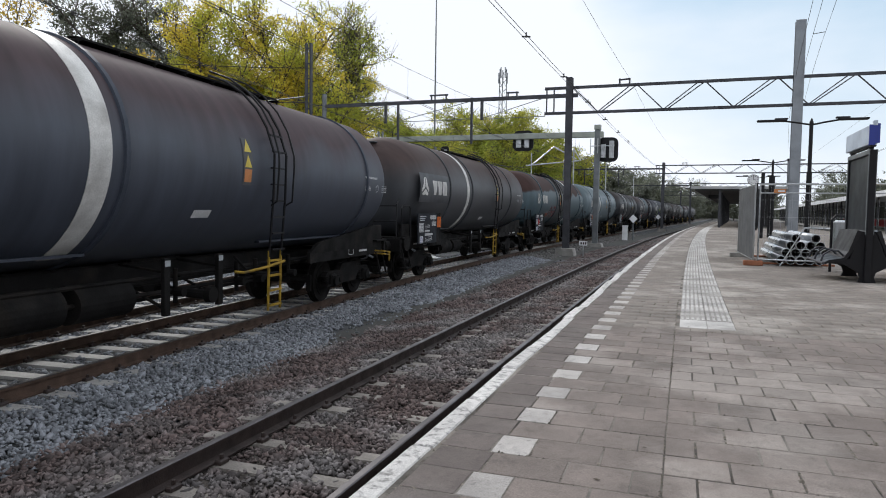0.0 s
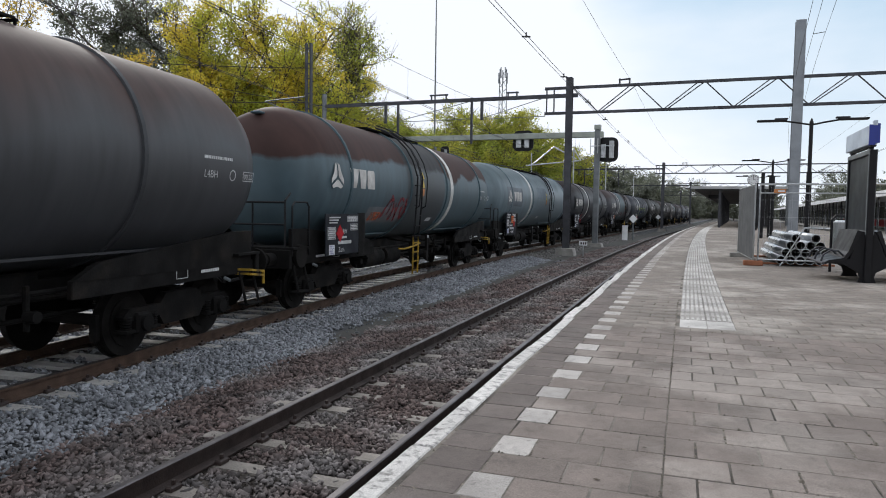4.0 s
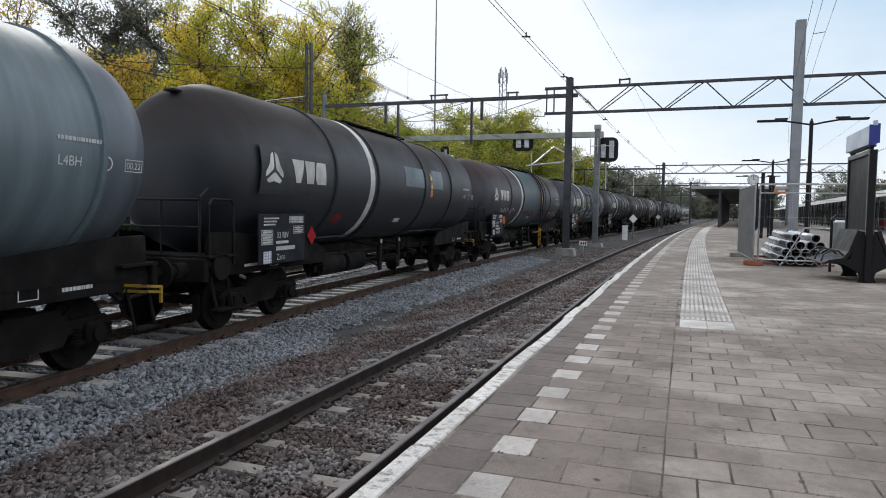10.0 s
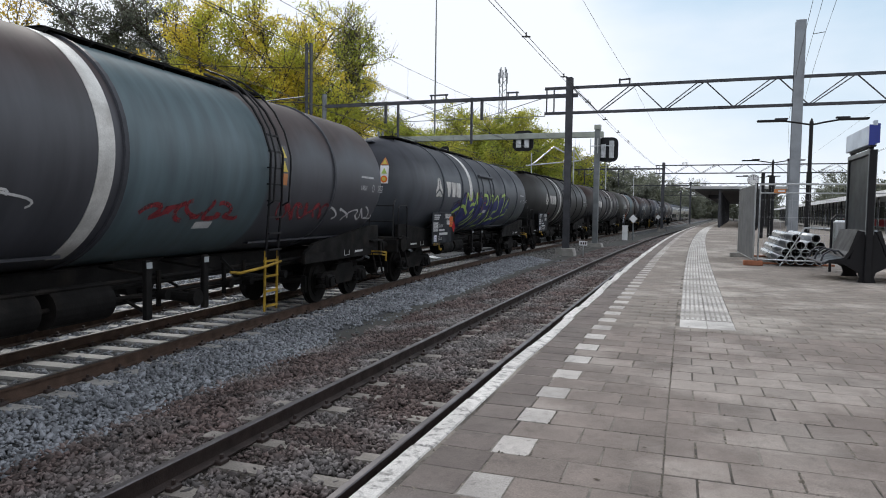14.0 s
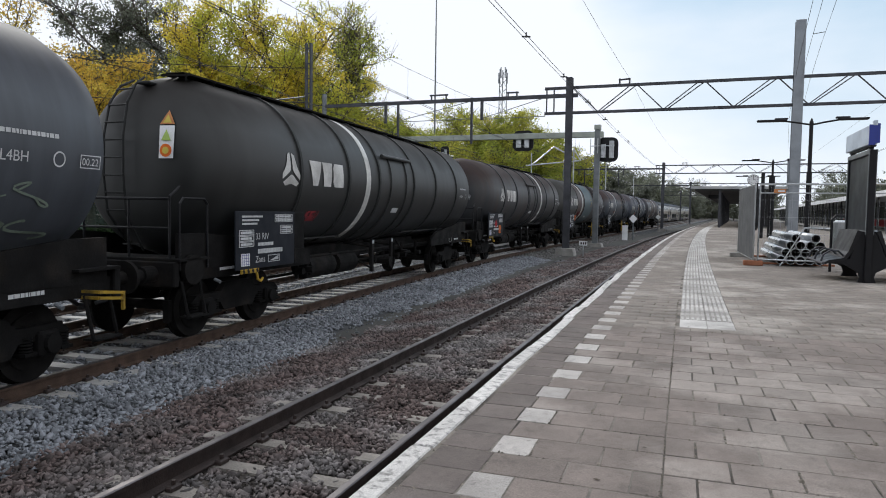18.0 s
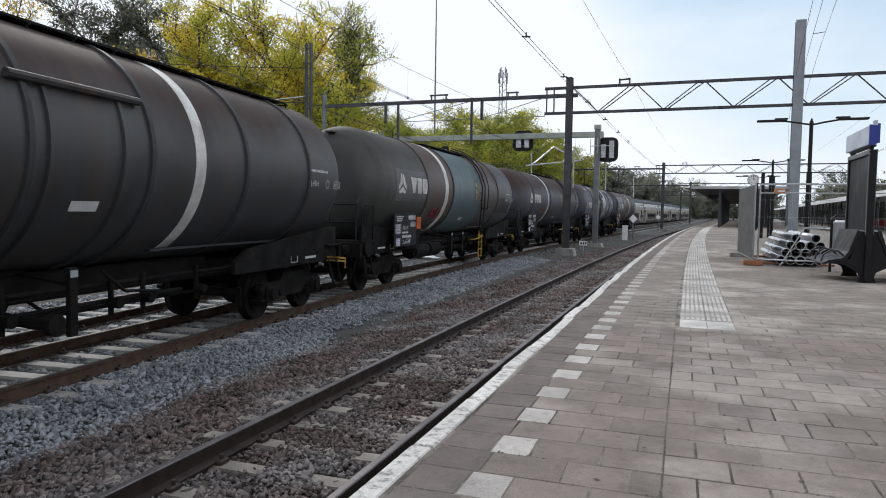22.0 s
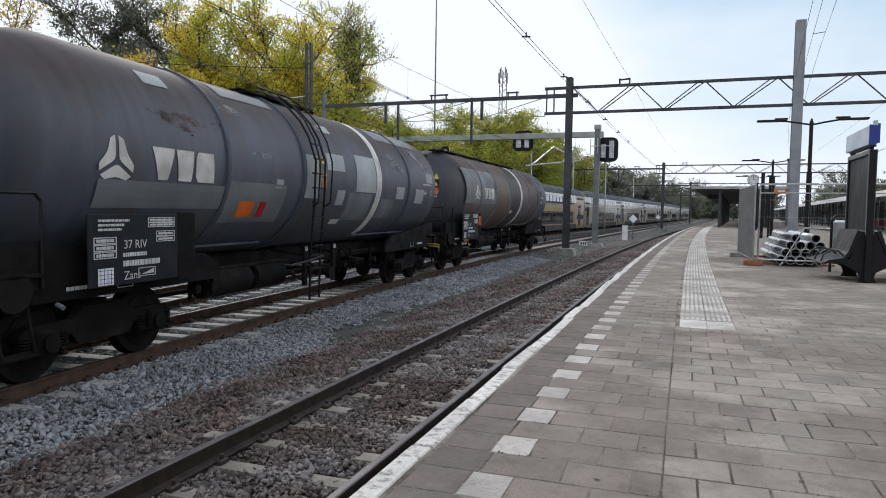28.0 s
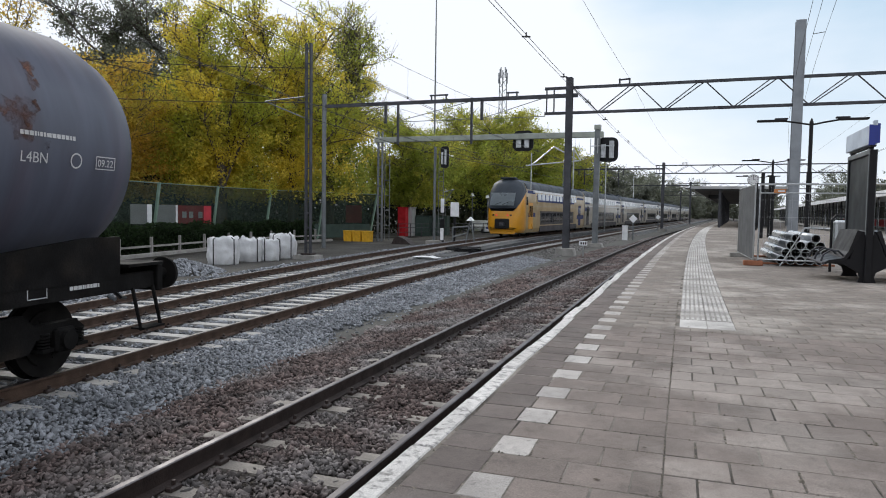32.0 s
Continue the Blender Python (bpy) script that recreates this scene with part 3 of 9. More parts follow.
def lay_platform():
    """Tiles in rows of 0.3 m; the white squares stand in every second row."""
    edge = slab_mesh("edge_slab", 0.125, 0.99, 0.0, "edge white", 0.01)
    rng = random.Random(5)
    for k in range(70):
        s = -12 + k
        share("edge_slab", edge, None, platform, at=NEAR.put(s, 1.665 + 0.0625 + rng.uniform(-0.02, 0.012), PLATFORM_Z + rng.uniform(0.0, 0.008), rng.uniform(-0.9, 0.9)))
    far_edge = [(58.5 + k, 1.7275, 0.0, 0.125) for k in range(90)]
    field("far_edge_slabs", far_edge, 0.985, "edge white", 0.01)
    plain, darks, whites = [], [], []
    for r in range(-52, 480):
        s = 4.709 + 0.30 * r
        odd = r % 2
        if odd == 0:
            marks = [(1.935, 0.275, "d"), (2.18, 0.206, "w"), (2.466, 0.358, "p"), (2.8045, 0.307, "p")]
        else:
            marks = [(1.95, 0.305, "d"), (2.3025, 0.39, "p"), (2.66, 0.315, "p"), (2.8875, 0.139, "p")]
        for c, w, kind in marks:
            spot = (s, c, rng.uniform(-0.0012, 0.0015), w)
            if kind == "w":
                whites.append(spot)
            elif kind == "d":
                darks.append(spot)
            else:
                plain.append(spot)
        c = 2.957 + TILE_W / 2
        if odd:
            plain.append((s, 2.957 + TILE_W / 4, 0.0, TILE_W / 2 - 0.006))
            if s > 9.25:
                plain.append((s, 3.683, 0.0, 0.15))
            c += TILE_W / 2
        while c < 13.0:
            if not (9.25 < s and 2.92 < c < 3.68):
                plain.append((s, c, rng.uniform(-0.0012, 0.0015), TILE_W - 0.006))
            c += TILE_W
    near = [p for p in plain if 2.0 < p[0] < 9.0 and p[1] < 5.6]
    near_d = [p for p in darks if p[0] < 20]
    near_w = [p for p in whites if p[0] < 40]
    sizes = {}
    for group, material, name in ((near, "paver", "tile"), (near_d, "paver dark", "tile"), (near_w, "paver white", "white_tile")):
        for s, c, dz, w in group:
            if s > -9.0:
                if (material, w) not in sizes:
                    sizes[material, w] = slab_mesh(name, w, TILE_L - 0.007, 0.0, material, 0.005)
                tilt = Matrix.Rotation(rng.uniform(-0.006, 0.006), 4, "X") @ Matrix.Rotation(rng.uniform(-0.006, 0.006), 4, "Y")
                share(name, sizes[material, w], None, platform, at=NEAR.put(s, c, PLATFORM_Z + dz * 0.8, rng.uniform(-0.9, 0.9)) @ tilt)
    field("far_tiles", [(p[0], p[1], p[2] * 0.4, p[3] + 0.0045) for p in plain if not (2.0 < p[0] < 9.0 and p[1] < 5.6)], TILE_L - 0.0015, "paver field", 0.0015)
    field("far_dark_tiles", [p for p in darks if p[0] >= 20], TILE_L - 0.006, "paver dark field")
    field("far_white_tiles", [p for p in whites if p[0] >= 40], TILE_L - 0.006, "paver white")
    # guidance strip: two smooth tiles at its end, then ribbed ones
    def ribbed():
        me = slab_mesh("guide_tile", 0.296, 0.296, 0.004, "tactile", 0.004)
        me.materials.append(MATS["tactile groove"])
        bm = bmesh.new()
        bm.from_mesh(me)
        for k in range(5):
            x = -0.12 + 0.06 * k
            box(bm, x, 0, 0.0075, 0.034, 0.262, 0.009, 0.003)
        for f in bm.faces:
            f.material_index = 1 if f.calc_center_median().z < 0.0042 else 0
        bm.to_mesh(me)
        bm.free()
        return me
    rib, smooth_tile = ribbed(), slab_mesh("guide_tile", 0.296, 0.296, 0.004, "tactile", 0.004)
    for k in range(150):
        s = 9.45 + 0.3 * k
        for c in (3.15, 3.45):
            share("guide_tile", smooth_tile if k < 2 else rib, None, platform, at=NEAR.put(s, c, PLATFORM_Z, rng.uniform(-0.3, 0.3)))
    field("far_guide_tiles", [(9.45 + 0.3 * k, c, 0.004, 0.296) for k in range(150, 460) for c in (3.15, 3.45)], 0.296, "tactile")


lay_platform()


def joint_grit():
    """Crumbs of mortar, soil and moss that fill the joints between the nearest tiles."""
    rng = np.random.default_rng(29)
    pts = []
    for r in range(-10, 24):
        s = 4.709 + 0.30 * r - 0.15
        n = 330
        o = rng.uniform(1.8, 6.5, n)
        keep = np.sin(o * 3.7 + r * 2.1) + np.sin(o * 9.1 + r) + rng.normal(0, 0.7, n) > 0.5
        pts.append(np.column_stack([np.full(keep.sum(), s) + rng.normal(0, 0.004, keep.sum()), o[keep]]))
        ends = ([1.795, 2.075, 2.285, 2.646, 2.957] if r % 2 == 0 else [1.795, 2.105, 2.5, 2.82, 2.957])
        ends += [2.957 + TILE_W * (k + (0.5 if r % 2 else 1.0)) for k in range(11)]
        for e in ends:
            n = int(rng.integers(0, 26))
            pts.append(np.column_stack([s + rng.uniform(0, 0.3, n), e + rng.normal(0, 0.004, n)]))
    n = 260
    pts.append(np.column_stack([rng.uniform(2.5, 12, n), 2.957 + rng.normal(0, 0.003, n)]))
    p = np.concatenate(pts)
    s, o = p[:, 0], p[:, 1]
    n = len(p)
    th = np.interp(s, NEAR.g, NEAR.th)
    c = np.stack([np.interp(s, NEAR.g, NEAR.x) + o * np.cos(th), np.interp(s, NEAR.g, NEAR.y) - o * np.sin(th), np.full(n, PLATFORM_Z - 0.001)], 1)
    d = np.array([[1, 0, 0], [-0.6, 0.8, 0], [-0.6, -0.8, 0], [0, 0, 0.8]])
    v = c[:, None] + d[None] * (np.exp(rng.normal(-5.35, 0.4, (n, 1, 1)))) * rng.uniform(0.6, 1.4, (n, 4, 3))
    f = np.array([[0, 1, 3], [1, 2, 3], [2, 0, 3]])
    f = (f[None] + 4 * np.arange(n)[:, None, None]).reshape(-1, 3)
    tagged(joined("joint_grit", v, f, "joint grit"), "crumbs of soil and mortar in the tile joints", "grit", kind="stuff")


mat("joint grit", (0.19, 0.165, 0.135), 0.95, 0, 0.6, 3, 50, 0.2, stain=(0.07, 0.058, 0.042), stain_at=0.55, island=0.5)
joint_grit()


def fallen_leaves():
    """A few dry leaves and bits of grit on the tiles."""
    rng = np.random.default_rng(17)
    n = 240
    s, o = 2.5 + 26 * rng.uniform(0, 1, n) ** 1.3, rng.uniform(1.85, 9.0, n)
    th = np.interp(s, NEAR.g, NEAR.th)
    x, y = np.interp(s, NEAR.g, NEAR.x) + o * np.cos(th), np.interp(s, NEAR.g, NEAR.y) - o * np.sin(th)
    a, r = rng.uniform(0, 6.283, n), rng.uniform(0.004, 0.022, n)
    v = []
    for k, (u, w) in enumerate(((1, 0), (0, 0.55), (-1, 0), (0, -0.55))):
        v.append(np.stack([x + r * (u * np.cos(a) - w * np.sin(a)), y + r * (u * np.sin(a) + w * np.cos(a)), PLATFORM_Z + 0.004 + rng.uniform(0, 0.006, n)], 1))
    tagged(joined("fallen_leaves", np.stack(v, 1), np.arange(4 * n).reshape(-1, 4), "dry leaf"), "small dry brown leaves and grit on the tiles", "leaves", kind="stuff")


mat("dry leaf", (0.07, 0.05, 0.035), 0.9, 0, 0.6, 4, 40, 0.1, island=0.6)
fallen_leaves()
# ---- tank wagons ----
# Rear ends of the tanks along the train, front wagon first (metres along the line, as at 16 s).
REAR = [-78.1, -61.7, -45.36, -28.63, -11.8, 5.0, 22.2, 39.4, 56.4, 73.4, 90.05, 106.6, 123.8]
LOGO = [-91.9, -75.62, -59.0, -42.36, -25.85, -9.0, 8.9, 26.2, 43.4, 59.64, 76.5, 92.85, 110.65]
TANK_R, TANK_Z = 1.47, 2.66
DISH = 0.80
MESHES = {}


def travel(t):
    """Metres that the goods train has gone since 16 s."""
    u = (t - 16.0) / 16.0
    return 16.0 * (6.5838 * u + 1.1458 * u * u / 2 + 0.0318 * u ** 3 / 3)


def cached(name, build, material, key=None, smooth=False):
    key = key or name
    if key not in MESHES:
        me = bpy.data.meshes.new(name)
        bm = build()
        bm.to_mesh(me)
        bm.free()
        if smooth:
            smooth_mesh(me)
        me.materials.append(MATS[material])
        MESHES[key] = me
    return MESHES[key]


def paint(name, side, top, level=3.5, rough=0.6, rust=None, sections=(), soft=0.45, lift=1.4):
    """Tank paint: the side's colour, oil and dirt stains over the crown, faint vertical streaks."""
    side, top = [tuple(lift * c for c in q) for q in (side, top)]
    mat(name + " hoop", side, 0.6, 0, 0.75, 1.5, 40, 0.05, spec=0.28)
    m = bpy.data.materials.new(name)
    m.use_nodes = True
    nt = m.node_tree
    bs = nt.nodes["Principled BSDF"]
    co = nt.nodes.new("ShaderNodeTexCoord")
    sep = nt.nodes.new("ShaderNodeSeparateXYZ")
    nt.links.new(co.outputs["Object"], sep.inputs[0])
    n1 = nt.nodes.new("ShaderNodeTexNoise")
    n1.inputs["Scale"].default_value, n1.inputs["Detail"].default_value = 0.5, 5
    nt.links.new(co.outputs["Object"], n1.inputs["Vector"])
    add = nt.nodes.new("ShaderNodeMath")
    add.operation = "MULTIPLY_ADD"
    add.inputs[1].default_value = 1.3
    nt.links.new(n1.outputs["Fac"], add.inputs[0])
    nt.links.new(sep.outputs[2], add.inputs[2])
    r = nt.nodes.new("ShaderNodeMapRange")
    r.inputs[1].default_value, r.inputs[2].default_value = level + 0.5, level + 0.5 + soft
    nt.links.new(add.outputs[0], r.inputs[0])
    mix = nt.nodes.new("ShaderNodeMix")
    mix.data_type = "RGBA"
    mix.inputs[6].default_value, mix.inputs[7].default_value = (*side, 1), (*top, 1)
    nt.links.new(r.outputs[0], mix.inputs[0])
    mp = nt.nodes.new("ShaderNodeMapping")
    mp.inputs["Scale"].default_value = (0.6, 3.0, 0.5)
    nt.links.new(co.outputs["Object"], mp.inputs["Vector"])
    n2 = nt.nodes.new("ShaderNodeTexNoise")
    n2.inputs["Scale"].default_value, n2.inputs["Detail"].default_value = 1.6, 6
    nt.links.new(mp.outputs[0], n2.inputs["Vector"])
    r2 = nt.nodes.new("ShaderNodeMapRange")
    r2.inputs[1].default_value, r2.inputs[2].default_value, r2.inputs[3].default_value, r2.inputs[4].default_value = 0.3, 0.7, 0.72, 1.18
    nt.links.new(n2.outputs["Fac"], r2.inputs[0])
    col = mix.outputs[2]
    if rust:
        n3 = nt.nodes.new("ShaderNodeTexNoise")
        n3.inputs["Scale"].default_value, n3.inputs["Detail"].default_value = 0.9, 8
        nt.links.new(mp.outputs[0], n3.inputs["Vector"])
        r3 = nt.nodes.new("ShaderNodeMapRange")
        r3.inputs[1].default_value, r3.inputs[2].default_value = 0.47, 0.8
        nt.links.new(n3.outputs["Fac"], r3.inputs[0])
        mx = nt.nodes.new("ShaderNodeMix")
        mx.data_type = "RGBA"
        mx.inputs[7].default_value = (*rust, 1)
        nt.links.new(r3.outputs[0], mx.inputs[0])
        nt.links.new(col, mx.inputs[6])
        col = mx.outputs[2]
    whole = col
    for lo, hi, shade in sections:
        masks = []
        for edge, sign in ((lo, 1), (hi, -1)):
            q = nt.nodes.new("ShaderNodeMapRange")
            q.inputs[1].default_value, q.inputs[2].default_value = edge - 0.05 * sign, edge + 0.05 * sign
            nt.links.new(sep.outputs[1], q.inputs[0])
            masks.append(q.outputs[0])
        both = nt.nodes.new("ShaderNodeMath")
        both.operation = "MULTIPLY"
        nt.links.new(masks[0], both.inputs[0])
        nt.links.new(masks[1], both.inputs[1])
        ms = nt.nodes.new("ShaderNodeMix")
        ms.data_type = "RGBA"
        ms.inputs[7].default_value = (*[lift * c for c in shade], 1)
        cover = nt.nodes.new("ShaderNodeMath")
        cover.operation = "MULTIPLY"
        cover.inputs[1].default_value = 0.82
        nt.links.new(both.outputs[0], cover.inputs[0])
        nt.links.new(cover.outputs[0], ms.inputs[0])
        nt.links.new(whole, ms.inputs[6])
        whole = ms.outputs[2]
    sc = nt.nodes.new("ShaderNodeVectorMath")
    sc.operation = "SCALE"
    nt.links.new(whole, sc.inputs[0])
    nt.links.new(r2.outputs[0], sc.inputs[3])
    nt.links.new(sc.outputs[0], bs.inputs["Base Color"])
    gloss = nt.nodes.new("ShaderNodeMapRange")
    gloss.inputs[3].default_value, gloss.inputs[4].default_value = 0.5, 0.18
    nt.links.new(r.outputs[0], gloss.inputs[0])
    nt.links.new(gloss.outputs[0], bs.inputs["Specular IOR Level"])
    rr = nt.nodes.new("ShaderNodeMapRange")
    rr.inputs[3].default_value, rr.inputs[4].default_value = rough - 0.22, rough - 0.02
    nt.links.new(n2.outputs["Fac"], rr.inputs[0])
    soot = nt.nodes.new("ShaderNodeMath")
    soot.operation = "MULTIPLY_ADD"
    soot.inputs[1].default_value = 0.2
    nt.links.new(r.outputs[0], soot.inputs[0])
    nt.links.new(rr.outputs[0], soot.inputs[2])
    nt.links.new(soot.outputs[0], bs.inputs["Roughness"])
    bp = nt.nodes.new("ShaderNodeBump")
    bp.inputs["Strength"].default_value, bp.inputs["Distance"].default_value = 0.12, 0.02
    n4 = nt.nodes.new("ShaderNodeTexNoise")
    n4.inputs["Scale"].default_value = 2.2
    nt.links.new(co.outputs["Object"], n4.inputs["Vector"])
    nt.links.new(n4.outputs["Fac"], bp.inputs["Height"])
    nt.links.new(bp.outputs[0], bs.inputs["Normal"])
    MATS[name] = m
    return name


def barrel_bm(y0, y1, sag=0.0, seg=56):
    """The tank's shell with dished ends; its lower half dips slightly towards the middle."""
    bm = bmesh.new()
    dish = DISH
    prof = [(y0 + dish * (1 - math.sqrt(max(0.0, 1 - (k / 12) ** 3.2))), TANK_R * k / 12) for k in range(13)]
    prof[0] = (y0, 0.02)
    n = 10
    mid = [(y0 + dish + (y1 - y0 - 2 * dish) * k / n, TANK_R) for k in range(1, n)]
    end = [(y0 + y1 - y, r) for y, r in prof[::-1]]
    prof = prof + mid + end
    rings = []
    yc = (y0 + y1) / 2
    for y, r in prof:
        drop = sag * (1 - min(1, abs(y - yc) / (yc - y0)))
        rings.append([bm.verts.new((r * math.cos(2 * math.pi * j / seg), y, TANK_Z + r * math.sin(2 * math.pi * j / seg) - drop)) for j in range(seg)])
    for a, b in zip(rings[:-1], rings[1:]):
        for j in range(seg):
            bm.faces.new((a[j], a[(j + 1) % seg], b[(j + 1) % seg], b[j]))
    bm.faces.new(rings[0])
    bm.faces.new(rings[-1][::-1])
    bmesh.ops.recalc_face_normals(bm, faces=bm.faces)
    return bm


def hoop_bm(w, h, a0=-180, a1=180, lift=0.0, seg=48, cut=()):
    """A band round the tank, w wide and h proud, between two angles (0 is the platform side, 90 the crown)."""
    bm = bmesh.new()
    full = a1 - a0 >= 359
    rows = []
    for j in range(seg + 1):
        a = radians(a0 + (a1 - a0) * j / seg)
        c, s = math.cos(a), math.sin(a)
        r0, r1 = TANK_R + lift - 0.004, TANK_R + lift + h
        rows.append([bm.verts.new((r * c, y, TANK_Z + r * s)) for r, y in ((r0, -w / 2), (r1, -w / 2 + min(h, w) * 0.25), (r1, w / 2 - min(h, w) * 0.25), (r0, w / 2))])
    for a, b in zip(rows[:-1], rows[1:]):
        for k in range(3):
            bm.faces.new((a[k], a[k + 1], b[k + 1], b[k]))
    if not full:
        bm.faces.new(rows[0])
        bm.faces.new(rows[-1][::-1])
    bmesh.ops.recalc_face_normals(bm, faces=bm.faces)
    return bm


def on_shell(bm, poly, lift=0.006):
    """A flat figure of (y, arc height above the tank's axis), drawn in the plane and bent later by bend()."""
    f = bm.faces.new([bm.verts.new((0.0, y, h)) for y, h in poly])
    f.normal_update()
    if f.normal.x < 0:
        f.normal_flip()
    return bm


def bend(bm, lift=0.006):
    """Cuts flat figures into strips and lays them on the platform side of the shell."""
    bmesh.ops.triangulate(bm, faces=bm.faces[:])
    hs = [v.co.z for v in bm.verts]
    z = math.floor(min(hs) / 0.11) * 0.11
    while z < max(hs):
        bmesh.ops.bisect_plane(bm, geom=bm.verts[:] + bm.edges[:] + bm.faces[:], dist=1e-5, plane_co=(0, 0, z), plane_no=(0, 0, 1))
        z += 0.11
    for v in bm.verts:
        a = v.co.z / TANK_R
        v.co = Vector(((TANK_R + lift) * math.cos(a), v.co.y, TANK_Z + (TANK_R + lift) * math.sin(a)))
    return bm


def shell_rect(bm, y0, y1, h0, h1):
    return on_shell(bm, [(y0, h0), (y1, h0), (y1, h1), (y0, h1)])


def emblem_bm(y, h, size, gap=0.0):
    """Three curved blades round a centre."""
    bm = bmesh.new()
    c = (y + size * 0.52, h - 0.02)
    for k in range(3):
        mid = 150 + 120 * k
        ring = ((-38, 0.57), (-19, 0.43), (0, 0.385), (19, 0.43), (38, 0.57), (55, 0.61), (50, 0.32), (38, 0.15), (0, 0.09), (-38, 0.15), (-50, 0.32), (-55, 0.61))
        on_shell(bm, [(c[0] + size * r * math.cos(radians(mid + a)), c[1] + size * r * math.sin(radians(mid + a))) for a, r in ring])
    return bm


def block_bm(k, y, h, size, gap=0.0):
    """One of three heavy white blocks that stand in for the owner's lettering."""
    bm = bmesh.new()
    w, t = size * 0.90, size * 0.415
    x = y + size * 1.74 + gap * 0.66 + w * (0.0, 1.04, 1.98)[k]
    if k == 0:
        return on_shell(bm, [(x, h + t), (x + w * 0.98, h + t), (x + w * 0.70, h - t), (x + w * 0.30, h - t)])
    if k == 1:
        return on_shell(bm, [(x, h + t), (x + w * 0.84, h + t), (x + w * 0.76, h - t), (x + w * 0.16, h - t)])
    return on_shell(bm, [(x + w * 0.12, h + t), (x + w * 0.9, h + t), (x + w * 0.98, h - t), (x + w * 0.16, h - t), (x, h - t * 0.6), (x, h + t * 0.6)])


def outlined(bm, x, y0, y1, z0, z1, t=0.012, cells=1):
    """A thin painted rectangle, split into cells."""
    for z in (z0, z1):
        box(bm, x, (y0 + y1) / 2, z, 0.006, y1 - y0 + t, t)
    for k in range(cells + 1):
        box(bm, x, y0 + (y1 - y0) * k / cells, (z0 + z1) / 2, 0.006, t, z1 - z0)
    return bm


def bars(bm, x, y0, y1, z, h, rng):
    """A row of short bars in place of small lettering."""
    y = y0
    while y < y1 - 0.02:
        l = min(y1 - y, rng.uniform(0.03, 0.09))
        box(bm, x, y + l / 2, z, 0.006, l - 0.012, h)
        y += l
    return bm


def board_text(bm, x, y0, y1, z0, z1, seed):
    """A wagon's data board: address rows, load tables, framed figures and the number in bars."""
    rng = random.Random(seed)
    w, h = y1 - y0, z1 - z0
    for k, e in enumerate((0.42, 0.36, 0.33)):
        bars(bm, x, y0 + 0.08 * w, y0 + e * w, z0 + h * (0.93 - 0.065 * k), h * 0.034, rng)
    for k in range(2):
        za = z0 + h * (0.90 - 0.075 * k)
        outlined(bm, x, y0 + 0.64 * w, y0 + 0.97 * w, za, za + 0.065 * h, 0.008, 5)
        bars(bm, x, y0 + 0.655 * w, y0 + 0.96 * w, za + 0.033 * h, h * 0.028, rng)
    for k in range(2):
        za = z0 + h * (0.68 - 0.085 * k)
        outlined(bm, x, y0 + 0.74 * w, y0 + 0.97 * w, za, za + 0.075 * h, 0.009, 2)
        bars(bm, x, y0 + 0.76 * w, y0 + 0.95 * w, za + 0.037 * h, h * 0.034, rng)
    for k in range(3):
        za = z0 + h * (0.60 - 0.105 * k)
        outlined(bm, x, y0 + 0.04 * w, y0 + 0.27 * w, za, za + 0.085 * h, 0.011)
        bars(bm, x, y0 + 0.06 * w, y0 + 0.25 * w, za + 0.042 * h, h * 0.045, rng)
    bars(bm, x, y0 + 0.34 * w, y0 + 0.62 * w, z0 + h * 0.42, h * 0.06, rng)
    bars(bm, x, y0 + 0.34 * w, y0 + 0.78 * w, z0 + h * 0.29, h * 0.085, rng)
    if seed % 2:
        outlined(bm, x, y0 + 0.52 * w, y0 + 0.72 * w, z0 + h * 0.08, z0 + h * 0.2, 0.01)
        prism(bm, [(y0 + 0.55 * w, z0 + h * 0.10), (y0 + 0.70 * w, z0 + h * 0.11), (y0 + 0.70 * w, z0 + h * 0.18)], "x", x - 0.003, x + 0.003)
    return bm


def words(text, size):
    """Flat lettering in the built-in font, in the plane of y and z, read from the platform."""
    cu = bpy.data.curves.new("words", "FONT")
    cu.body, cu.size, cu.align_x = text, size, "LEFT"
    ob = bpy.data.objects.new("words", cu)
    me = bpy.data.meshes.new_from_object(ob)
    bpy.data.objects.remove(ob)
    bm = bmesh.new()
    bm.from_mesh(me)
    bpy.data.meshes.remove(me)
    for v in bm.verts:
        v.co = Vector((0.0, v.co.x, v.co.y))
    return bm


def wheelset_bm():
    bm = bmesh.new()
    rod(bm, (-1.0, 0, 0), (1.0, 0, 0), 0.08, 10)
    for sd in (-1, 1):
        rod(bm, (sd * 0.69, 0, 0), (sd * 0.815, 0, 0), 0.455, 32)
        rod(bm, (sd * 0.675, 0, 0), (sd * 0.70, 0, 0), 0.485, 32)
        rod(bm, (sd * 0.80, 0, 0), (sd * 0.84, 0, 0), 0.33, 24)
        rod(bm, (sd * 0.80, 0, 0), (sd * 0.90, 0, 0), 0.13, 16)
        for k in range(4):
            a = k * math.pi / 2
            box(bm, sd * 0.842, 0.23 * math.cos(a), 0.23 * math.sin(a), 0.012, 0.06, 0.06)
    return bm


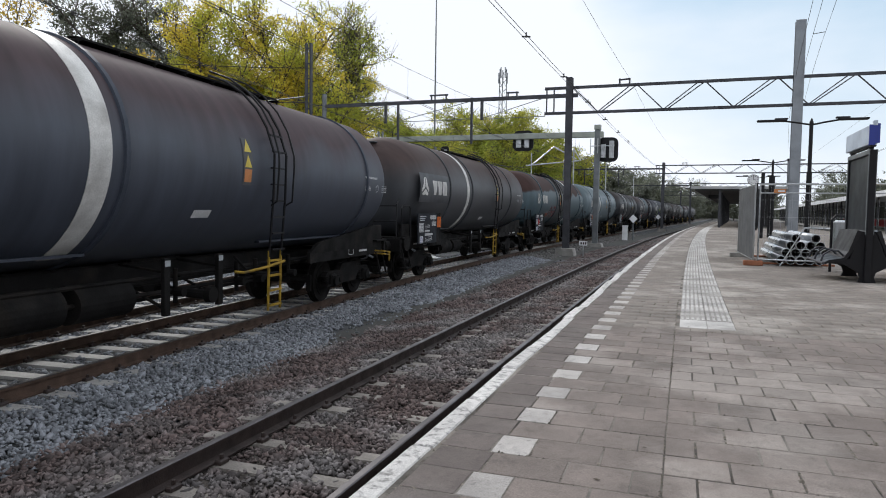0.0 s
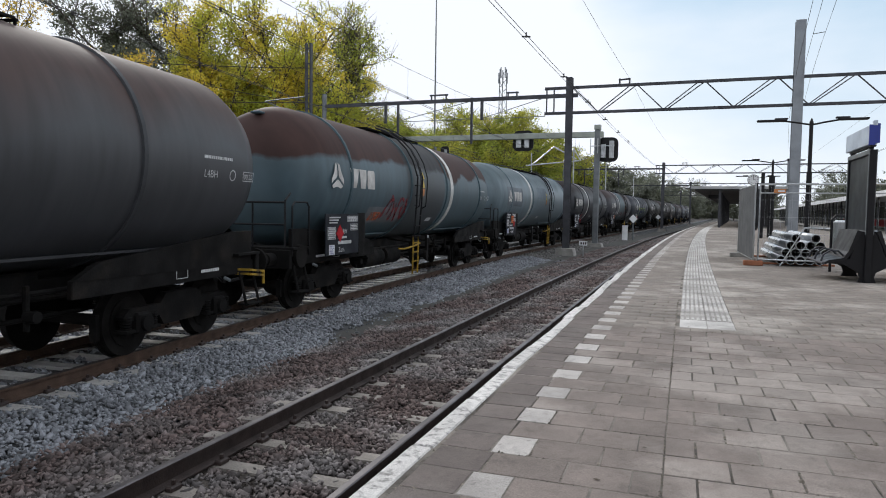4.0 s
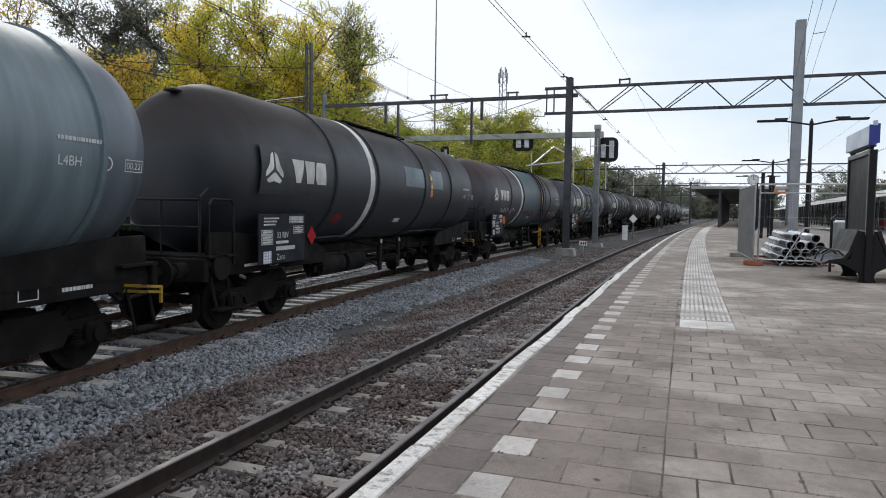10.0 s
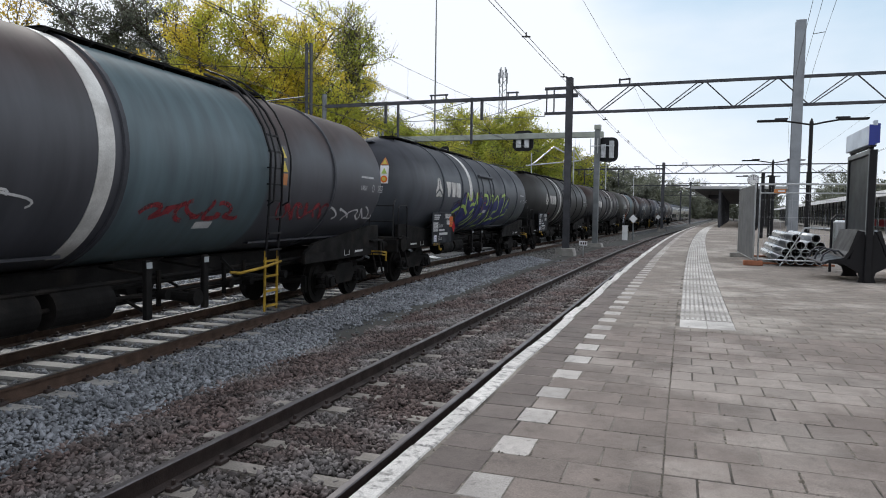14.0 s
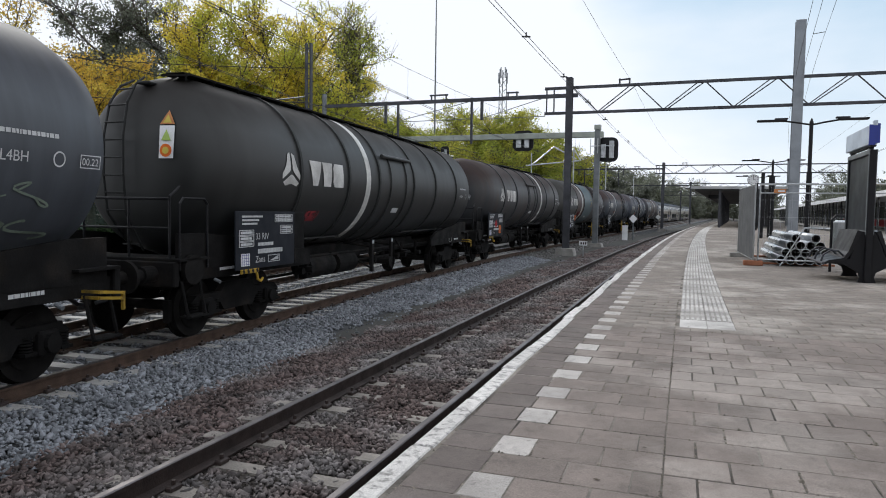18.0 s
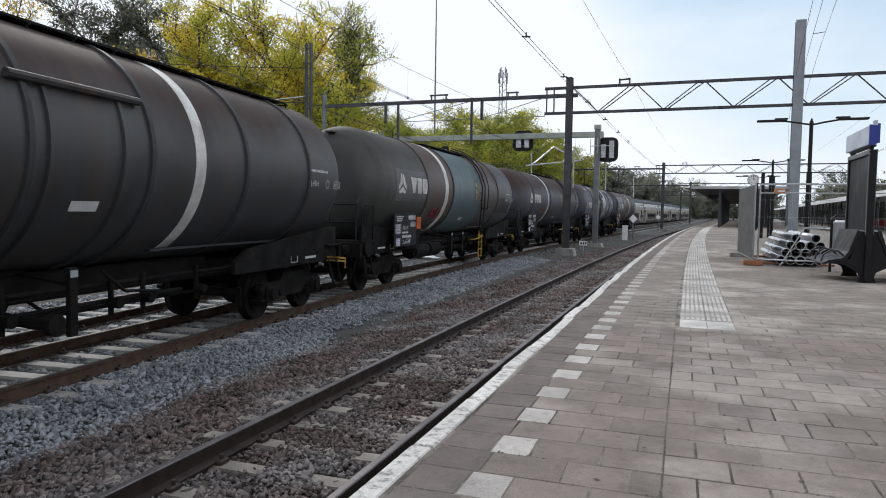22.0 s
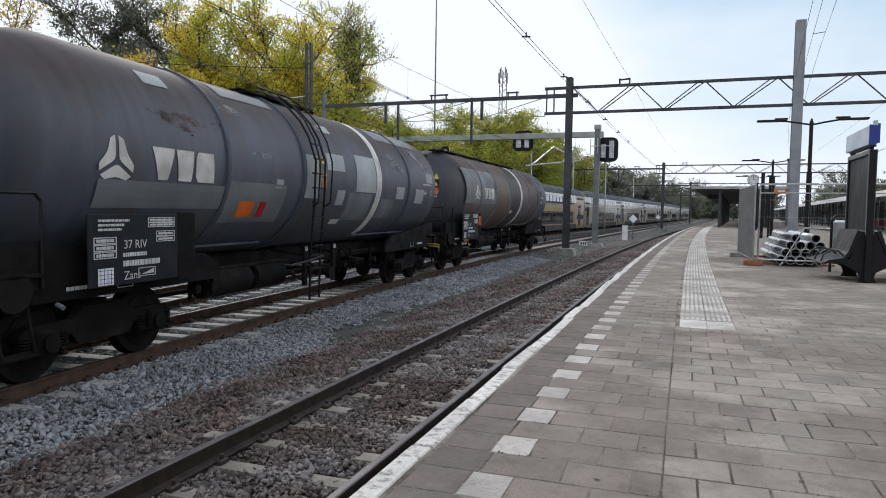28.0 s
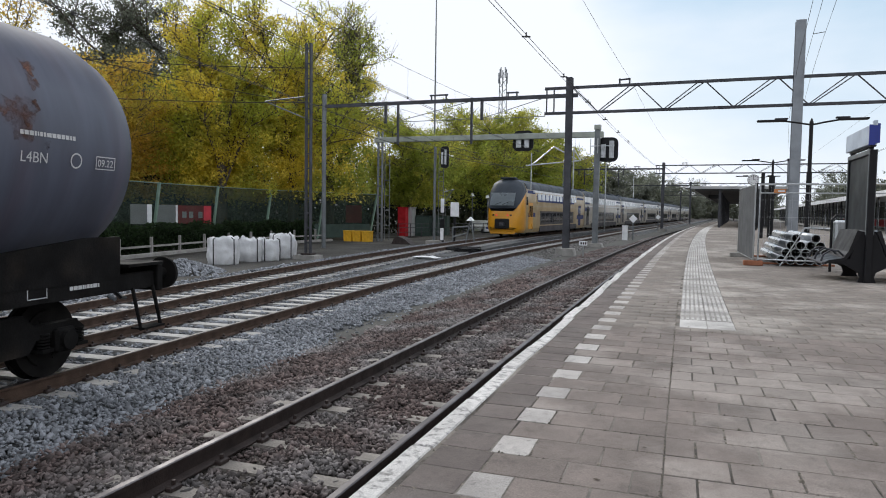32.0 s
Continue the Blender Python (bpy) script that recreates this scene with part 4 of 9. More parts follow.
def bogie_side_bm():
    """A cast bogie side: arched top member, axlebox horns and springs."""
    bm = bmesh.new()
    prism(bm, [(-1.25, 0.56), (-1.12, 0.66), (-0.5, 0.66), (-0.36, 0.80), (0.36, 0.80), (0.5, 0.66), (1.12, 0.66), (1.25, 0.56), (1.2, 0.50), (0.52, 0.50), (0.42, 0.36), (-0.42, 0.36), (-0.52, 0.50), (-1.2, 0.50)], "x", 0.93, 1.05)
    for y in (-0.9, 0.9):
        box(bm, 1.02, y, 0.46, 0.2, 0.30, 0.28, 0.03)
        rod(bm, (1.08, y, 0.46), (1.17, y, 0.46), 0.11, 14)
        for d in (-0.26, 0.26):
            for k in range(5):
                rod(bm, (1.02, y + d, 0.40 + 0.035 * k), (1.02, y + d, 0.418 + 0.035 * k), 0.075, 10)
            box(bm, 1.0, y + d, 0.37, 0.2, 0.17, 0.04)
    return bm


def make_wagon(spec, index):
    """One bogie tank wagon. Local y runs from its front buffers to its rear ones, x towards the platform."""
    front = (REAR[index - 1] if index else REAR[0] - 16.5) + 0.85
    length = REAR[index] + 0.85 - front
    wagon = thing("tank_wagon", spec["label"], "tank wagon", group="wagons of the goods train")
    h = length / 2

    def put(name, me, y=0.0, material=None, parent=wagon, label="", x=0.0, z=0.0, flip=False):
        m = Matrix.Translation((x, y - h if parent is wagon else y, z))
        if flip:
            m = m @ Matrix.Rotation(math.pi, 4, "Z")
        return share(name, me, material, parent, label, m)

    def own(name, bm, material, parent=wagon, label="", smooth=False):
        bmesh.ops.translate(bm, verts=bm.verts, vec=(0, -h, 0))
        return part(name, bm, material, parent, label, smooth)

    y0, y1 = spec.get("y0", 1.22), length - spec.get("tail", 0.55)
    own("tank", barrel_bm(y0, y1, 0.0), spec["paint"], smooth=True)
    for u in spec["rings"]:
        o = put("hoop", cached("hoop", lambda: hoop_bm(0.09, 0.035), spec.get("hoops", spec["paint"] + " hoop"), "hoop" + spec.get("hoops", spec["paint"])), u)
    for u, w in spec.get("bands", [(6.4, 0.24)]):
        put("stripe", cached("stripe", lambda: hoop_bm(w, 0.006, -62, 86), "white paint", "stripe%.2f" % w), u, label="white painted stripe round the tank")
    # panel and emblem
    lu = LOGO[index] - front
    if spec.get("panel"):
        own("sign_panel", bend(shell_rect(bmesh.new(), lu - 0.15, lu + 2.45, -0.42, 0.42), 0.005), spec["panel"], label="grey painted panel behind the emblem")
    if lu:
        own("emblem", bend(emblem_bm(lu, spec.get("emblem_h", 0.02), spec.get("emblem", 0.50), spec.get("gap", 0.0)), 0.011), "white paint", label="white emblem of three blades")
        for k in range(3):
            own("white_block", bend(block_bm(k, lu, spec.get("emblem_h", 0.02), spec.get("emblem", 0.50), spec.get("gap", 0.0)), 0.011), "white paint", label="heavy white painted block")
    # data board
    bu = lu - 0.12 + spec.get("board", 0.0)
    bh, bw = spec.get("board_h", 0.86), spec.get("board_w", 1.58)
    put("data_board", cached("data_board", lambda: bx(0, 0, 0, 0.03, bw, bh, 0.01), "wagon board", "data_board%.2f_%.2f" % (bh, bw)), bu + bw / 2 - 0.02, x=1.40, z=1.48)
    own("board_wing", box(bx(1.385, bu + bw + 0.18, 1.60, 0.03, 0.38, 0.66, 0.01), 1.385, bu + bw + 0.14, 1.14, 0.03, 0.26, 0.28, 0.01), "underframe", label="plain black plate beside the data board")
    for u in (0.25, 1.3):
        own("board_bracket", rods([((1.1, bu + u, 1.2), (1.39, bu + u, 1.3))], 0.025, 6), "underframe")
    b = bmesh.new()
    board_text(b, 1.42, bu, bu + bw - 0.06, 1.5 - bh / 2, 1.46 + bh / 2, index)
    own("board_lettering", b, "lettering", label="small white lettering in rows")["kind"] = "stuff"
    paper = own("paper_label", bx(1.42, bu + 0.24, 1.17, 0.008, 0.24, 0.2), "white panel", label="white paper label")
    b = bmesh.new()
    for k in range(4):
        box(b, 1.4255, bu + 0.155 + 0.055 * k, 1.17, 0.003, 0.006, 0.19)
        box(b, 1.4255, bu + 0.24, 1.095 + 0.05 * k, 0.003, 0.22, 0.006)
    bmesh.ops.translate(b, verts=b.verts, vec=(0, -h, 0))
    part("ruled_lines", b, "blue panel", paper)
    pz = spec.get("placard_z", 1.66)
    if spec.get("placard", 1):
        own("hazard_placard", bx(1.42, bu + spec.get("placard_at", 1.75), pz, 0.012, 0.32, 0.32), "orange paint", label="orange hazard placard")
        pa = bu + spec.get("placard_at", 1.75)
        own("placard_line", bx(1.428, pa, pz, 0.004, 0.32, 0.012), "black paint")
        for text, z in (("33", pz + 0.03), ("1170", pz - 0.12)):
            b = words(text, 0.15 if text == "33" else 0.13)
            bmesh.ops.translate(b, verts=b.verts, vec=(1.43, pa - (0.09 if text == "33" else 0.135), z))
            own("placard_number", b, "black paint", label="black number on the placard")["kind"] = "stuff"
    for text, u, z in ((spec.get("riv", "33 RIV"), 0.53, 1.49), ("Zans", 0.53, 1.11)):
        b = words(text, 0.15)
        bmesh.ops.translate(b, verts=b.verts, vec=(1.424, bu + u, z))
        own("board_word", b, "lettering", label="small white word")["kind"] = "stuff"
    if spec.get("diamond", 0):
        own("hazard_diamond", bx(0, 0, 0, 0.01, 0.25, 0.25, 0, Matrix.Translation((1.425, bu + spec["diamond"], 1.5)) @ Matrix.Rotation(math.pi / 4, 4, "X")), "red paint", label="red diamond-shaped hazard label")
    # frame
    for sd in (-1, 1):
        for a, more in ((2.65, 0.0), (length - 2.65, spec.get("overhang", 0.0))):
            own("side_sill", bx(sd * 1.15, a + more / 2, 1.03, 0.08, 4.1 + more, 0.22, 0.01), "underframe")
        for end in (0, 1):
            me = cached("cradle", lambda: prism(bmesh.new(), [(0.75, 1.08), (4.7, 1.13), (4.3, 1.32), (1.3, 1.62), (0.75, 1.62)], "x", 1.12, 1.2), spec.get("saddle", "underframe") if end else "underframe", "cradle" + (spec.get("saddle", "") if end else ""))
            put("cradle", me, length if end else 0.0, flip=bool(end) != (sd < 0), x=0) if sd > 0 else put("cradle", cached("cradle", lambda: prism(bmesh.new(), [(0.75, 1.08), (4.7, 1.13), (4.3, 1.32), (1.3, 1.62), (0.75, 1.62)], "x", -1.2, -1.12), "underframe", "cradle_far"), length if end else 0.0, flip=bool(end))
    for u in (2.5, length - 2.5):
        own("centre_sill", bx(0, u, 0.97, 0.85, 3.9, 0.28, 0.01), "underframe")
    own("heating_duct", bx(0, length / 2, 1.03, 0.9, length - 8.8, 0.34, 0.03), "underframe")
    own("heating_pipe", rods([((0.9, 4.2, 1.02), (0.9, length - 4.2, 1.02)), ((0.7, 4.2, 0.92), (0.7, length - 4.2, 0.92))], 0.03, 8), "underframe")
    for end in (0, 1):
        ye, dy = (0.62, 1) if not end else (length - 0.62 + spec.get("overhang", 0.0), -1)
        own("end_beam", bx(0, ye, 1.05, 2.5, 0.12, 0.36, 0.015), "underframe")
        own("end_deck", bx(0, ye + dy * 0.35, 1.25, 2.6, 0.7, 0.04, 0.005), "underframe")
        for sd in (-1, 1):
            bf = own("buffer", rod(rod(bmesh.new(), (sd * 0.875, ye, 1.05), (sd * 0.875, ye - dy * 0.3, 1.05), 0.12, 16), (sd * 0.875, ye - dy * 0.3, 1.05), (sd * 0.875, ye - dy * 0.56, 1.05), 0.085, 14), "underframe")
            bmh = rod(bmesh.new(), (sd * 0.875, ye - dy * 0.56, 1.05), (sd * 0.875, ye - dy * 0.61, 1.05), 0.23, 20)
            bmesh.ops.translate(bmh, verts=bmh.verts, vec=(0, -h, 0))
            part("buffer_head", bmh, "wheel steel", bf)
        own("coupling", tube([(0, ye - dy * 0.05, 0.98), (0, ye - dy * 0.35, 0.95), (0, ye - dy * 0.55, 0.75)], 0.045), "underframe")
        own("brake_hose", tube([(0.35, ye - dy * 0.05, 0.9), (0.38, ye - dy * 0.3, 0.7), (0.3, ye - dy * 0.5, 0.66)], 0.03), "black plastic")
        # bogie
        bog = thing("bogie", "", "")
        bog.parent = wagon
        bog.matrix_basis = Matrix.Translation((0, (2.45 if not end else length - 2.45) - h, 0))
        for sd in (-1, 1):
            share("bogie_side", cached("bogie_side", bogie_side_bm, "underframe"), None, bog, at=Matrix.Identity(4) if sd > 0 else Matrix.Rotation(math.pi, 4, "Z"))
        share("bolster", cached("bolster", lambda: box(bx(0, 0, 0.72, 1.9, 0.34, 0.26, 0.02), 0, 0, 0.9, 0.8, 0.4, 0.2), "underframe"), None, bog)
        for y in (-0.9, 0.9):
            w = share("wheelset", cached("wheelset", wheelset_bm, "wheel steel"), None, bog, at=Matrix.Translation((0, y, 0.455)))
            WHEELS.append((w, y))
        share("brake_rigging", cached("brake_rigging", lambda: box(box(rods([((0.74, -1.42, 0.42), (0.74, 1.42, 0.42)), ((-0.74, -1.42, 0.42), (-0.74, 1.42, 0.42))], 0.035), 0.74, -1.4, 0.44, 0.1, 0.07, 0.34), 0.74, 1.4, 0.44, 0.1, 0.07, 0.34), "underframe"), None, bog)
    # side ladder with its steps, and the walkway on the crown
    lad = spec.get("ladder", 10.7)
    if lad:
        a = []
        for d in (-0.2, 0.2):
            pts = [(1.50, lad + d, 1.2), (1.58, lad + d, 2.2), (1.6, lad + d, 2.9)]
            for k in range(6):
                ang = radians(12 + 13 * k)
                pts.append(((TANK_R + 0.13) * math.cos(ang), lad + d, TANK_Z + (TANK_R + 0.13) * math.sin(ang)))
            a.append(pts)
        b = bmesh.new()
        for pts in a:
            for p, q in zip(pts[:-1], pts[1:]):
                rod(b, p, q, 0.022, 6)
        o = own("ladder", b, "black paint")
        for k in range(8):
            z = 1.32 + 0.27 * k
            if z < 2.9:
                x = 1.55
            else:
                x = math.sqrt(max(0.05, (TANK_R + 0.13) ** 2 - (z - TANK_Z) ** 2))
            b = bx(x, lad, z, 0.05, 0.40, 0.025)
            bmesh.ops.translate(b, verts=b.verts, vec=(0, -h, 0))
            part("rung", b, "black paint", o)
        for d in (-0.26, 0.26):
            pts = [(1.56, lad + d * 0.9, 2.05), (1.68, lad + d, 2.12), (1.72, lad + d, 2.7)]
            for k in range(6):
                ang = radians(8 + 13.5 * k)
                pts.append(((TANK_R + 0.26 - 0.012 * k) * math.cos(ang), lad + d, TANK_Z + (TANK_R + 0.26 - 0.012 * k) * math.sin(ang)))
            own("guard_rail", tube(pts, 0.017, 6), "black paint")
        low = "wagon yellow" if spec.get("yellow", 1) else "black paint"
        o = own("step_ladder", rods([((1.48, lad + d, 0.3), (1.5, lad + d, 1.3)) for d in (-0.2, 0.2)], 0.024, 6), low, label="yellow step ladder below the tank" if low == "wagon yellow" else "")
        for k in range(4):
            b = bx(1.49, lad, 0.38 + 0.25 * k, 0.06, 0.40, 0.03)
            bmesh.ops.translate(b, verts=b.verts, vec=(0, -h, 0))
            part("rung", b, low, o)
        b = tube([(1.5, lad + 0.32, 1.1), (1.52, lad - 0.3, 1.04), (1.5, lad - 0.95, 1.0), (1.42, lad - 1.1, 1.02)], 0.024)
        own("hand_bar", b, "wagon yellow" if spec.get("yellow", 1) else "black paint", label="yellow tubular hand bar" if spec.get("yellow", 1) else "")
    if spec.get("front_ladder"):
        def on_dish(x, z, out):
            r = min(0.995, math.hypot(x, z - TANK_Z) / TANK_R)
            return (x, y0 + DISH * (1 - math.sqrt(1 - r ** 3.2)) - out, z)
        zs = [1.3, 1.9, 2.5, 3.1, 3.6, 3.9, 4.05]
        b = bmesh.new()
        for x in (-0.5, -0.12):
            for p, q in zip(zs[:-1], zs[1:]):
                rod(b, on_dish(x, p, 0.16), on_dish(x, q, 0.16), 0.02, 6)
        o = own("front_ladder", b, spec["paint"] + " hoop")
        for k in range(10):
            z = 1.4 + 0.27 * k
            b = rods([(on_dish(-0.5, z, 0.16), on_dish(-0.12, z, 0.16))], 0.016, 5)
            bmesh.ops.translate(b, verts=b.verts, vec=(0, -h, 0))
            part("rung", b, spec["paint"] + " hoop", o)
    wa, wb = spec.get("walk", (6.6, 11.6))
    b = bmesh.new()
    n = max(2, round((wb - wa) / 0.7))
    for sd in (0.14, 0.56):
        bar(b, (sd, wa, TANK_Z + TANK_R - 0.03), (sd, wb, TANK_Z + TANK_R - 0.03), 0.03, 0.03)
    for k in range(n + 1):
        y = wa + (wb - wa) * k / n
        bar(b, (0.1, y, TANK_Z + TANK_R - 0.04), (0.6, y, TANK_Z + TANK_R - 0.06), 0.035, 0.03)
        rod(b, (0.56, y, TANK_Z + TANK_R - 0.14), (0.56, y, TANK_Z + TANK_R - 0.03), 0.016, 5)
    box(b, 0.35, (wa + wb) / 2, TANK_Z + TANK_R - 0.012, 0.36, wb - wa, 0.012)
    own("walkway", b, "underframe", label="dark steel walkway along the crown")
    own("filler_hatch", rod(rod(bmesh.new(), (0, (wa + wb) / 2, TANK_Z + TANK_R - 0.1), (0, (wa + wb) / 2, TANK_Z + TANK_R + 0.04), 0.3, 20), (0, (wa + wb) / 2, TANK_Z + TANK_R + 0.04), (0, (wa + wb) / 2, TANK_Z + TANK_R + 0.07), 0.34, 20), "underframe")
    # outlet valves, brake gear and hanging steps
    mid = length / 2
    own("outlet_pipe", tube([(0, mid, 1.25), (0, mid, 0.8), (1.15, mid, 0.72), (1.3, mid, 0.72)], 0.075, 10), "underframe")
    own("outlet_cap", rod(bmesh.new(), (1.28, mid, 0.72), (1.38, mid, 0.72), 0.12, 12), "wheel steel")
    own("air_reservoir", rod(bmesh.new(), (0.78, mid - 3.5, 0.80), (0.78, mid - 2.35, 0.80), 0.24, 20), "underframe")
    own("brake_cylinder", rod(bmesh.new(), (0.78, mid - 2.15, 0.80), (0.78, mid - 1.2, 0.80), 0.24, 20), "underframe")
    for u in (mid - 0.9, mid + 0.35):
        own("support_post", bx(1.24, u, 0.92, 0.07, 0.12, 0.78, 0.01), "underframe")
        own("post_tip", bx(1.278, u, 1.24, 0.004, 0.11, 0.08), "patch pale", label="pale painted tip")
        own("post_stay", rods([((0.5, u, 1.2), (1.22, u, 1.12)), ((0.5, u, 0.95), (1.22, u, 0.62))], 0.025, 6), "underframe")
    # valves, levers and hanging pipes below the barrel
    for u in (mid - 4.0, mid - 3.6, mid - 0.3, mid + 1.3, mid + 1.9, mid + 3.1):
        own("valve", rod(rod(bmesh.new(), (0.95, u, 1.12), (0.95, u, 0.62), 0.035, 8), (0.95, u, 0.78), (1.1, u, 0.78), 0.07, 10), "underframe")
    own("lever_rod", tube([(1.16, mid + 0.9, 1.22), (1.2, mid + 1.25, 0.95), (1.2, mid + 1.9, 0.88)], 0.022, 6), "underframe")
    own("hopper_outlet", prism(bmesh.new(), [(mid - 0.55, 1.24), (mid + 0.55, 1.24), (mid + 0.25, 0.74), (mid - 0.25, 0.74)], "x", -0.4, 0.4), "underframe")
    # sheet jacket ends in a small lip low on both sides
    for u0, u1 in spec.get("lips", ((y0 + 1.0, mid - 1.9), (mid + 2.2, y1 - 1.0))):
        for sd in (-1, 1):
            own("jacket_lip", bar(bmesh.new(), (sd * 0.80, u0, 1.40), (sd * 0.80, u1, 1.40), 0.09, 0.035), spec["paint"] + " hoop")
    own("lifting_lug", bend_none(bmesh.new(), y0), spec["paint"] + " hoop", label="small plate on the tank's end")
    # corner steps and painted marks on the sills
    for end in (0, 1):
        ye, dy = (0.95, 1) if not end else (length - 0.95 + spec.get("overhang", 0.0), -1)
        own("corner_step", tube([(1.22, ye - 0.2, 0.95), (1.34, ye - 0.2, 0.42), (1.34, ye + 0.2, 0.42), (1.22, ye + 0.2, 0.95)], 0.024, 6), "underframe")
        own("step_plate", bx(1.3, ye, 0.43, 0.2, 0.42, 0.025), "underframe")
        b = bars(bmesh.new(), 1.192, ye + dy * 1.0 - 0.24, ye + dy * 1.0 + 0.24, 1.05, 0.045, random.Random(index))
        outlined(b, 1.192, ye + dy * 1.7 - 0.13, ye + dy * 1.7 + 0.13, 0.99, 1.11, 0.01)
        own("sill_lettering", b, "lettering", label="small white marks on the sill")["kind"] = "stuff"
        own("tow_hook", rod(bmesh.new(), (1.2, ye + dy * 0.62, 0.9), (1.3, ye + dy * 0.62, 0.86), 0.028, 8), "patch grey", label="pale steel hook")
    own("brake_rod", rods([((0.3, 3.6, 0.62), (0.3, length - 3.6, 0.62)), ((0.9, mid - 2.4, 0.8), (0.9, mid + 2.8, 0.8))], 0.03), "underframe")
    # handrails on the front deck
    b = bmesh.new()
    for sd in (-1.1, 1.1):
        for p, q in zip([(sd, 0.66, 1.25), (sd, 0.66, 2.15), (sd * 0.95, 0.95, 2.3)][:-1], [(sd, 0.66, 1.25), (sd, 0.66, 2.15), (sd * 0.95, 0.95, 2.3)][1:]):
            rod(b, p, q, 0.02, 6)
    rod(b, (-1.1, 0.66, 2.12), (1.1, 0.66, 2.12), 0.02, 6)
    rod(b, (-1.1, 0.66, 1.7), (1.1, 0.66, 1.7), 0.018, 6)
    for x in (-0.4, 0.4):
        rod(b, (x, 0.66, 1.25), (x, 0.66, 2.12), 0.018, 6)
    own("deck_railing", b, "black paint")
    own("side_rail", tube([(1.22, 0.72, 1.1), (1.22, 0.72, 2.05), (1.22, 0.80, 2.13), (1.22, 1.28, 2.13), (1.22, 1.36, 2.05), (1.22, 1.36, 1.1)], 0.02, 6), "black paint")
    if spec.get("striped"):
        lever = own("striped_lever", bx(1.43, bu + 0.35, 0.985, 0.03, 0.52, 0.07, 0.006), "wagon yellow", label="yellow and black striped lever")
        for k in range(4):
            b = bx(0, 0, 0, 0.036, 0.05, 0.066, 0, Matrix.Translation((1.43, bu + 0.16 + 0.13 * k - h, 0.985)) @ Matrix.Rotation(0.5, 4, "X"))
            part("black_stripe", b, "black paint", lever)
        own("lever_hook", tube([(1.43, bu + 0.55, 0.96), (1.44, bu + 0.57, 0.84), (1.46, bu + 0.63, 0.80), (1.46, bu + 0.69, 0.85)], 0.022, 6), "wagon yellow", label="yellow hook")
    own("brake_wheel", rods([((1.22, 0.95, 1.1), (1.3, 0.95, 1.1))], 0.22, 16), "wheel steel")
    # short yellow lever at the rear corner
    if spec.get("lever", 1):
        b = bmesh.new()
        for z in (1.0, 0.93):
            bar(b, (1.12, length - 1.15, z), (1.42, length - 1.15, z), 0.03, 0.035)
            bar(b, (1.42, length - 1.15, z), (1.42, length - 0.72, z - 0.05), 0.03, 0.035)
        bar(b, (1.42, length - 0.74, 0.74), (1.42, length - 0.74, 0.96), 0.035, 0.035)
        own("lever", b, "wagon yellow", label="yellow painted lever")
    # lettering near the rear end, a pale mark low on the side, hazard labels by the ladder
    e = length - 2.52
    b = bmesh.new()
    rng = random.Random(index)
    y = e
    while y < e + 0.72:
        l = rng.uniform(0.03, 0.08)
        shell_rect(b, y, y + l - 0.012, 0.05, 0.095)
        y += l
    d0, d1, c = e + 1.05, e + 1.36, 0.011
    for a0, a1, h0, h1 in ((d0, d1, -0.24, -0.24 + c), (d0, d1, -0.09 - c, -0.09), (d0, d0 + c, -0.24, -0.09), (d1 - c, d1, -0.24, -0.09)):
        shell_rect(b, a0, a1, h0, h1)
    for k in range(20):
        p, q = 6.2832 * k / 20, 6.2832 * (k + 1) / 20
        on_shell(b, [(e + 0.75 + r_ * math.cos(a), -0.165 + r_ * math.sin(a)) for r_, a in ((0.085, p), (0.085, q), (0.068, q), (0.068, p))])
    own("small_lettering", bend(b, 0.008), "lettering", label="small pale lettering in bars")["kind"] = "stuff"
    for text, y, size, z in ((spec.get("code", "L4BH"), e, 0.155, -0.22), (spec.get("date", "00.22"), d0 + 0.025, 0.115, -0.205)):
        b = words(text, size)
        bmesh.ops.translate(b, verts=b.verts, vec=(0, y, z))
        own("tank_code", bend(b, 0.008), "lettering", label="pale code on the tank")["kind"] = "stuff"
    mu, mh = spec.get("mark", (8.6, -1.05))
    own("pale_mark", bend(shell_rect(bmesh.new(), mu, mu + 0.42, mh, mh + 0.13), 0.008), "lettering", label="pale marking low on the tank")
    if "haz" in spec:
        hz = spec["haz"]
        back = own("hazard_backing", bend(shell_rect(bmesh.new(), hz - 0.13, hz + 0.13, -0.3, 0.44), 0.008), "panel grey")
        for k, (h0, material) in enumerate(((0.22, "hazard yellow"), (-0.02, "hazard yellow"), (-0.25, "orange dull"))):
            b = bmesh.new()
            on_shell(b, [(hz - 0.1, h0), (hz + 0.1, h0), (hz, h0 + 0.2)] if k < 2 else [(hz - 0.1, h0), (hz + 0.1, h0), (hz + 0.1, h0 + 0.2), (hz - 0.1, h0 + 0.2)])
            bend(b, 0.013)
            bmesh.ops.translate(b, verts=b.verts, vec=(0, -h, 0))
            part("hazard_label", b, material, back, "yellow warning triangle" if k < 2 else "orange square label")
    if spec.get("bar"):
        b0, b1 = spec["bar"]
        own("drip_bar", rods([((TANK_R * math.cos(0.42) + 0.05, b0, TANK_Z + TANK_R * math.sin(0.42) + 0.03), (TANK_R * math.cos(0.42) + 0.05, b1, TANK_Z + TANK_R * math.sin(0.42) + 0.03))], 0.05, 8), spec["paint"])
        for u in (b0 + 0.45, b1 - 0.35):
            own("half_hoop", bmesh_shift(hoop_bm(0.07, 0.035, -88, 24), u), spec["paint"])
    for deco in spec.get("decals", ()):
        deco(own, length)
    WAGONS.append((wagon, front + h))
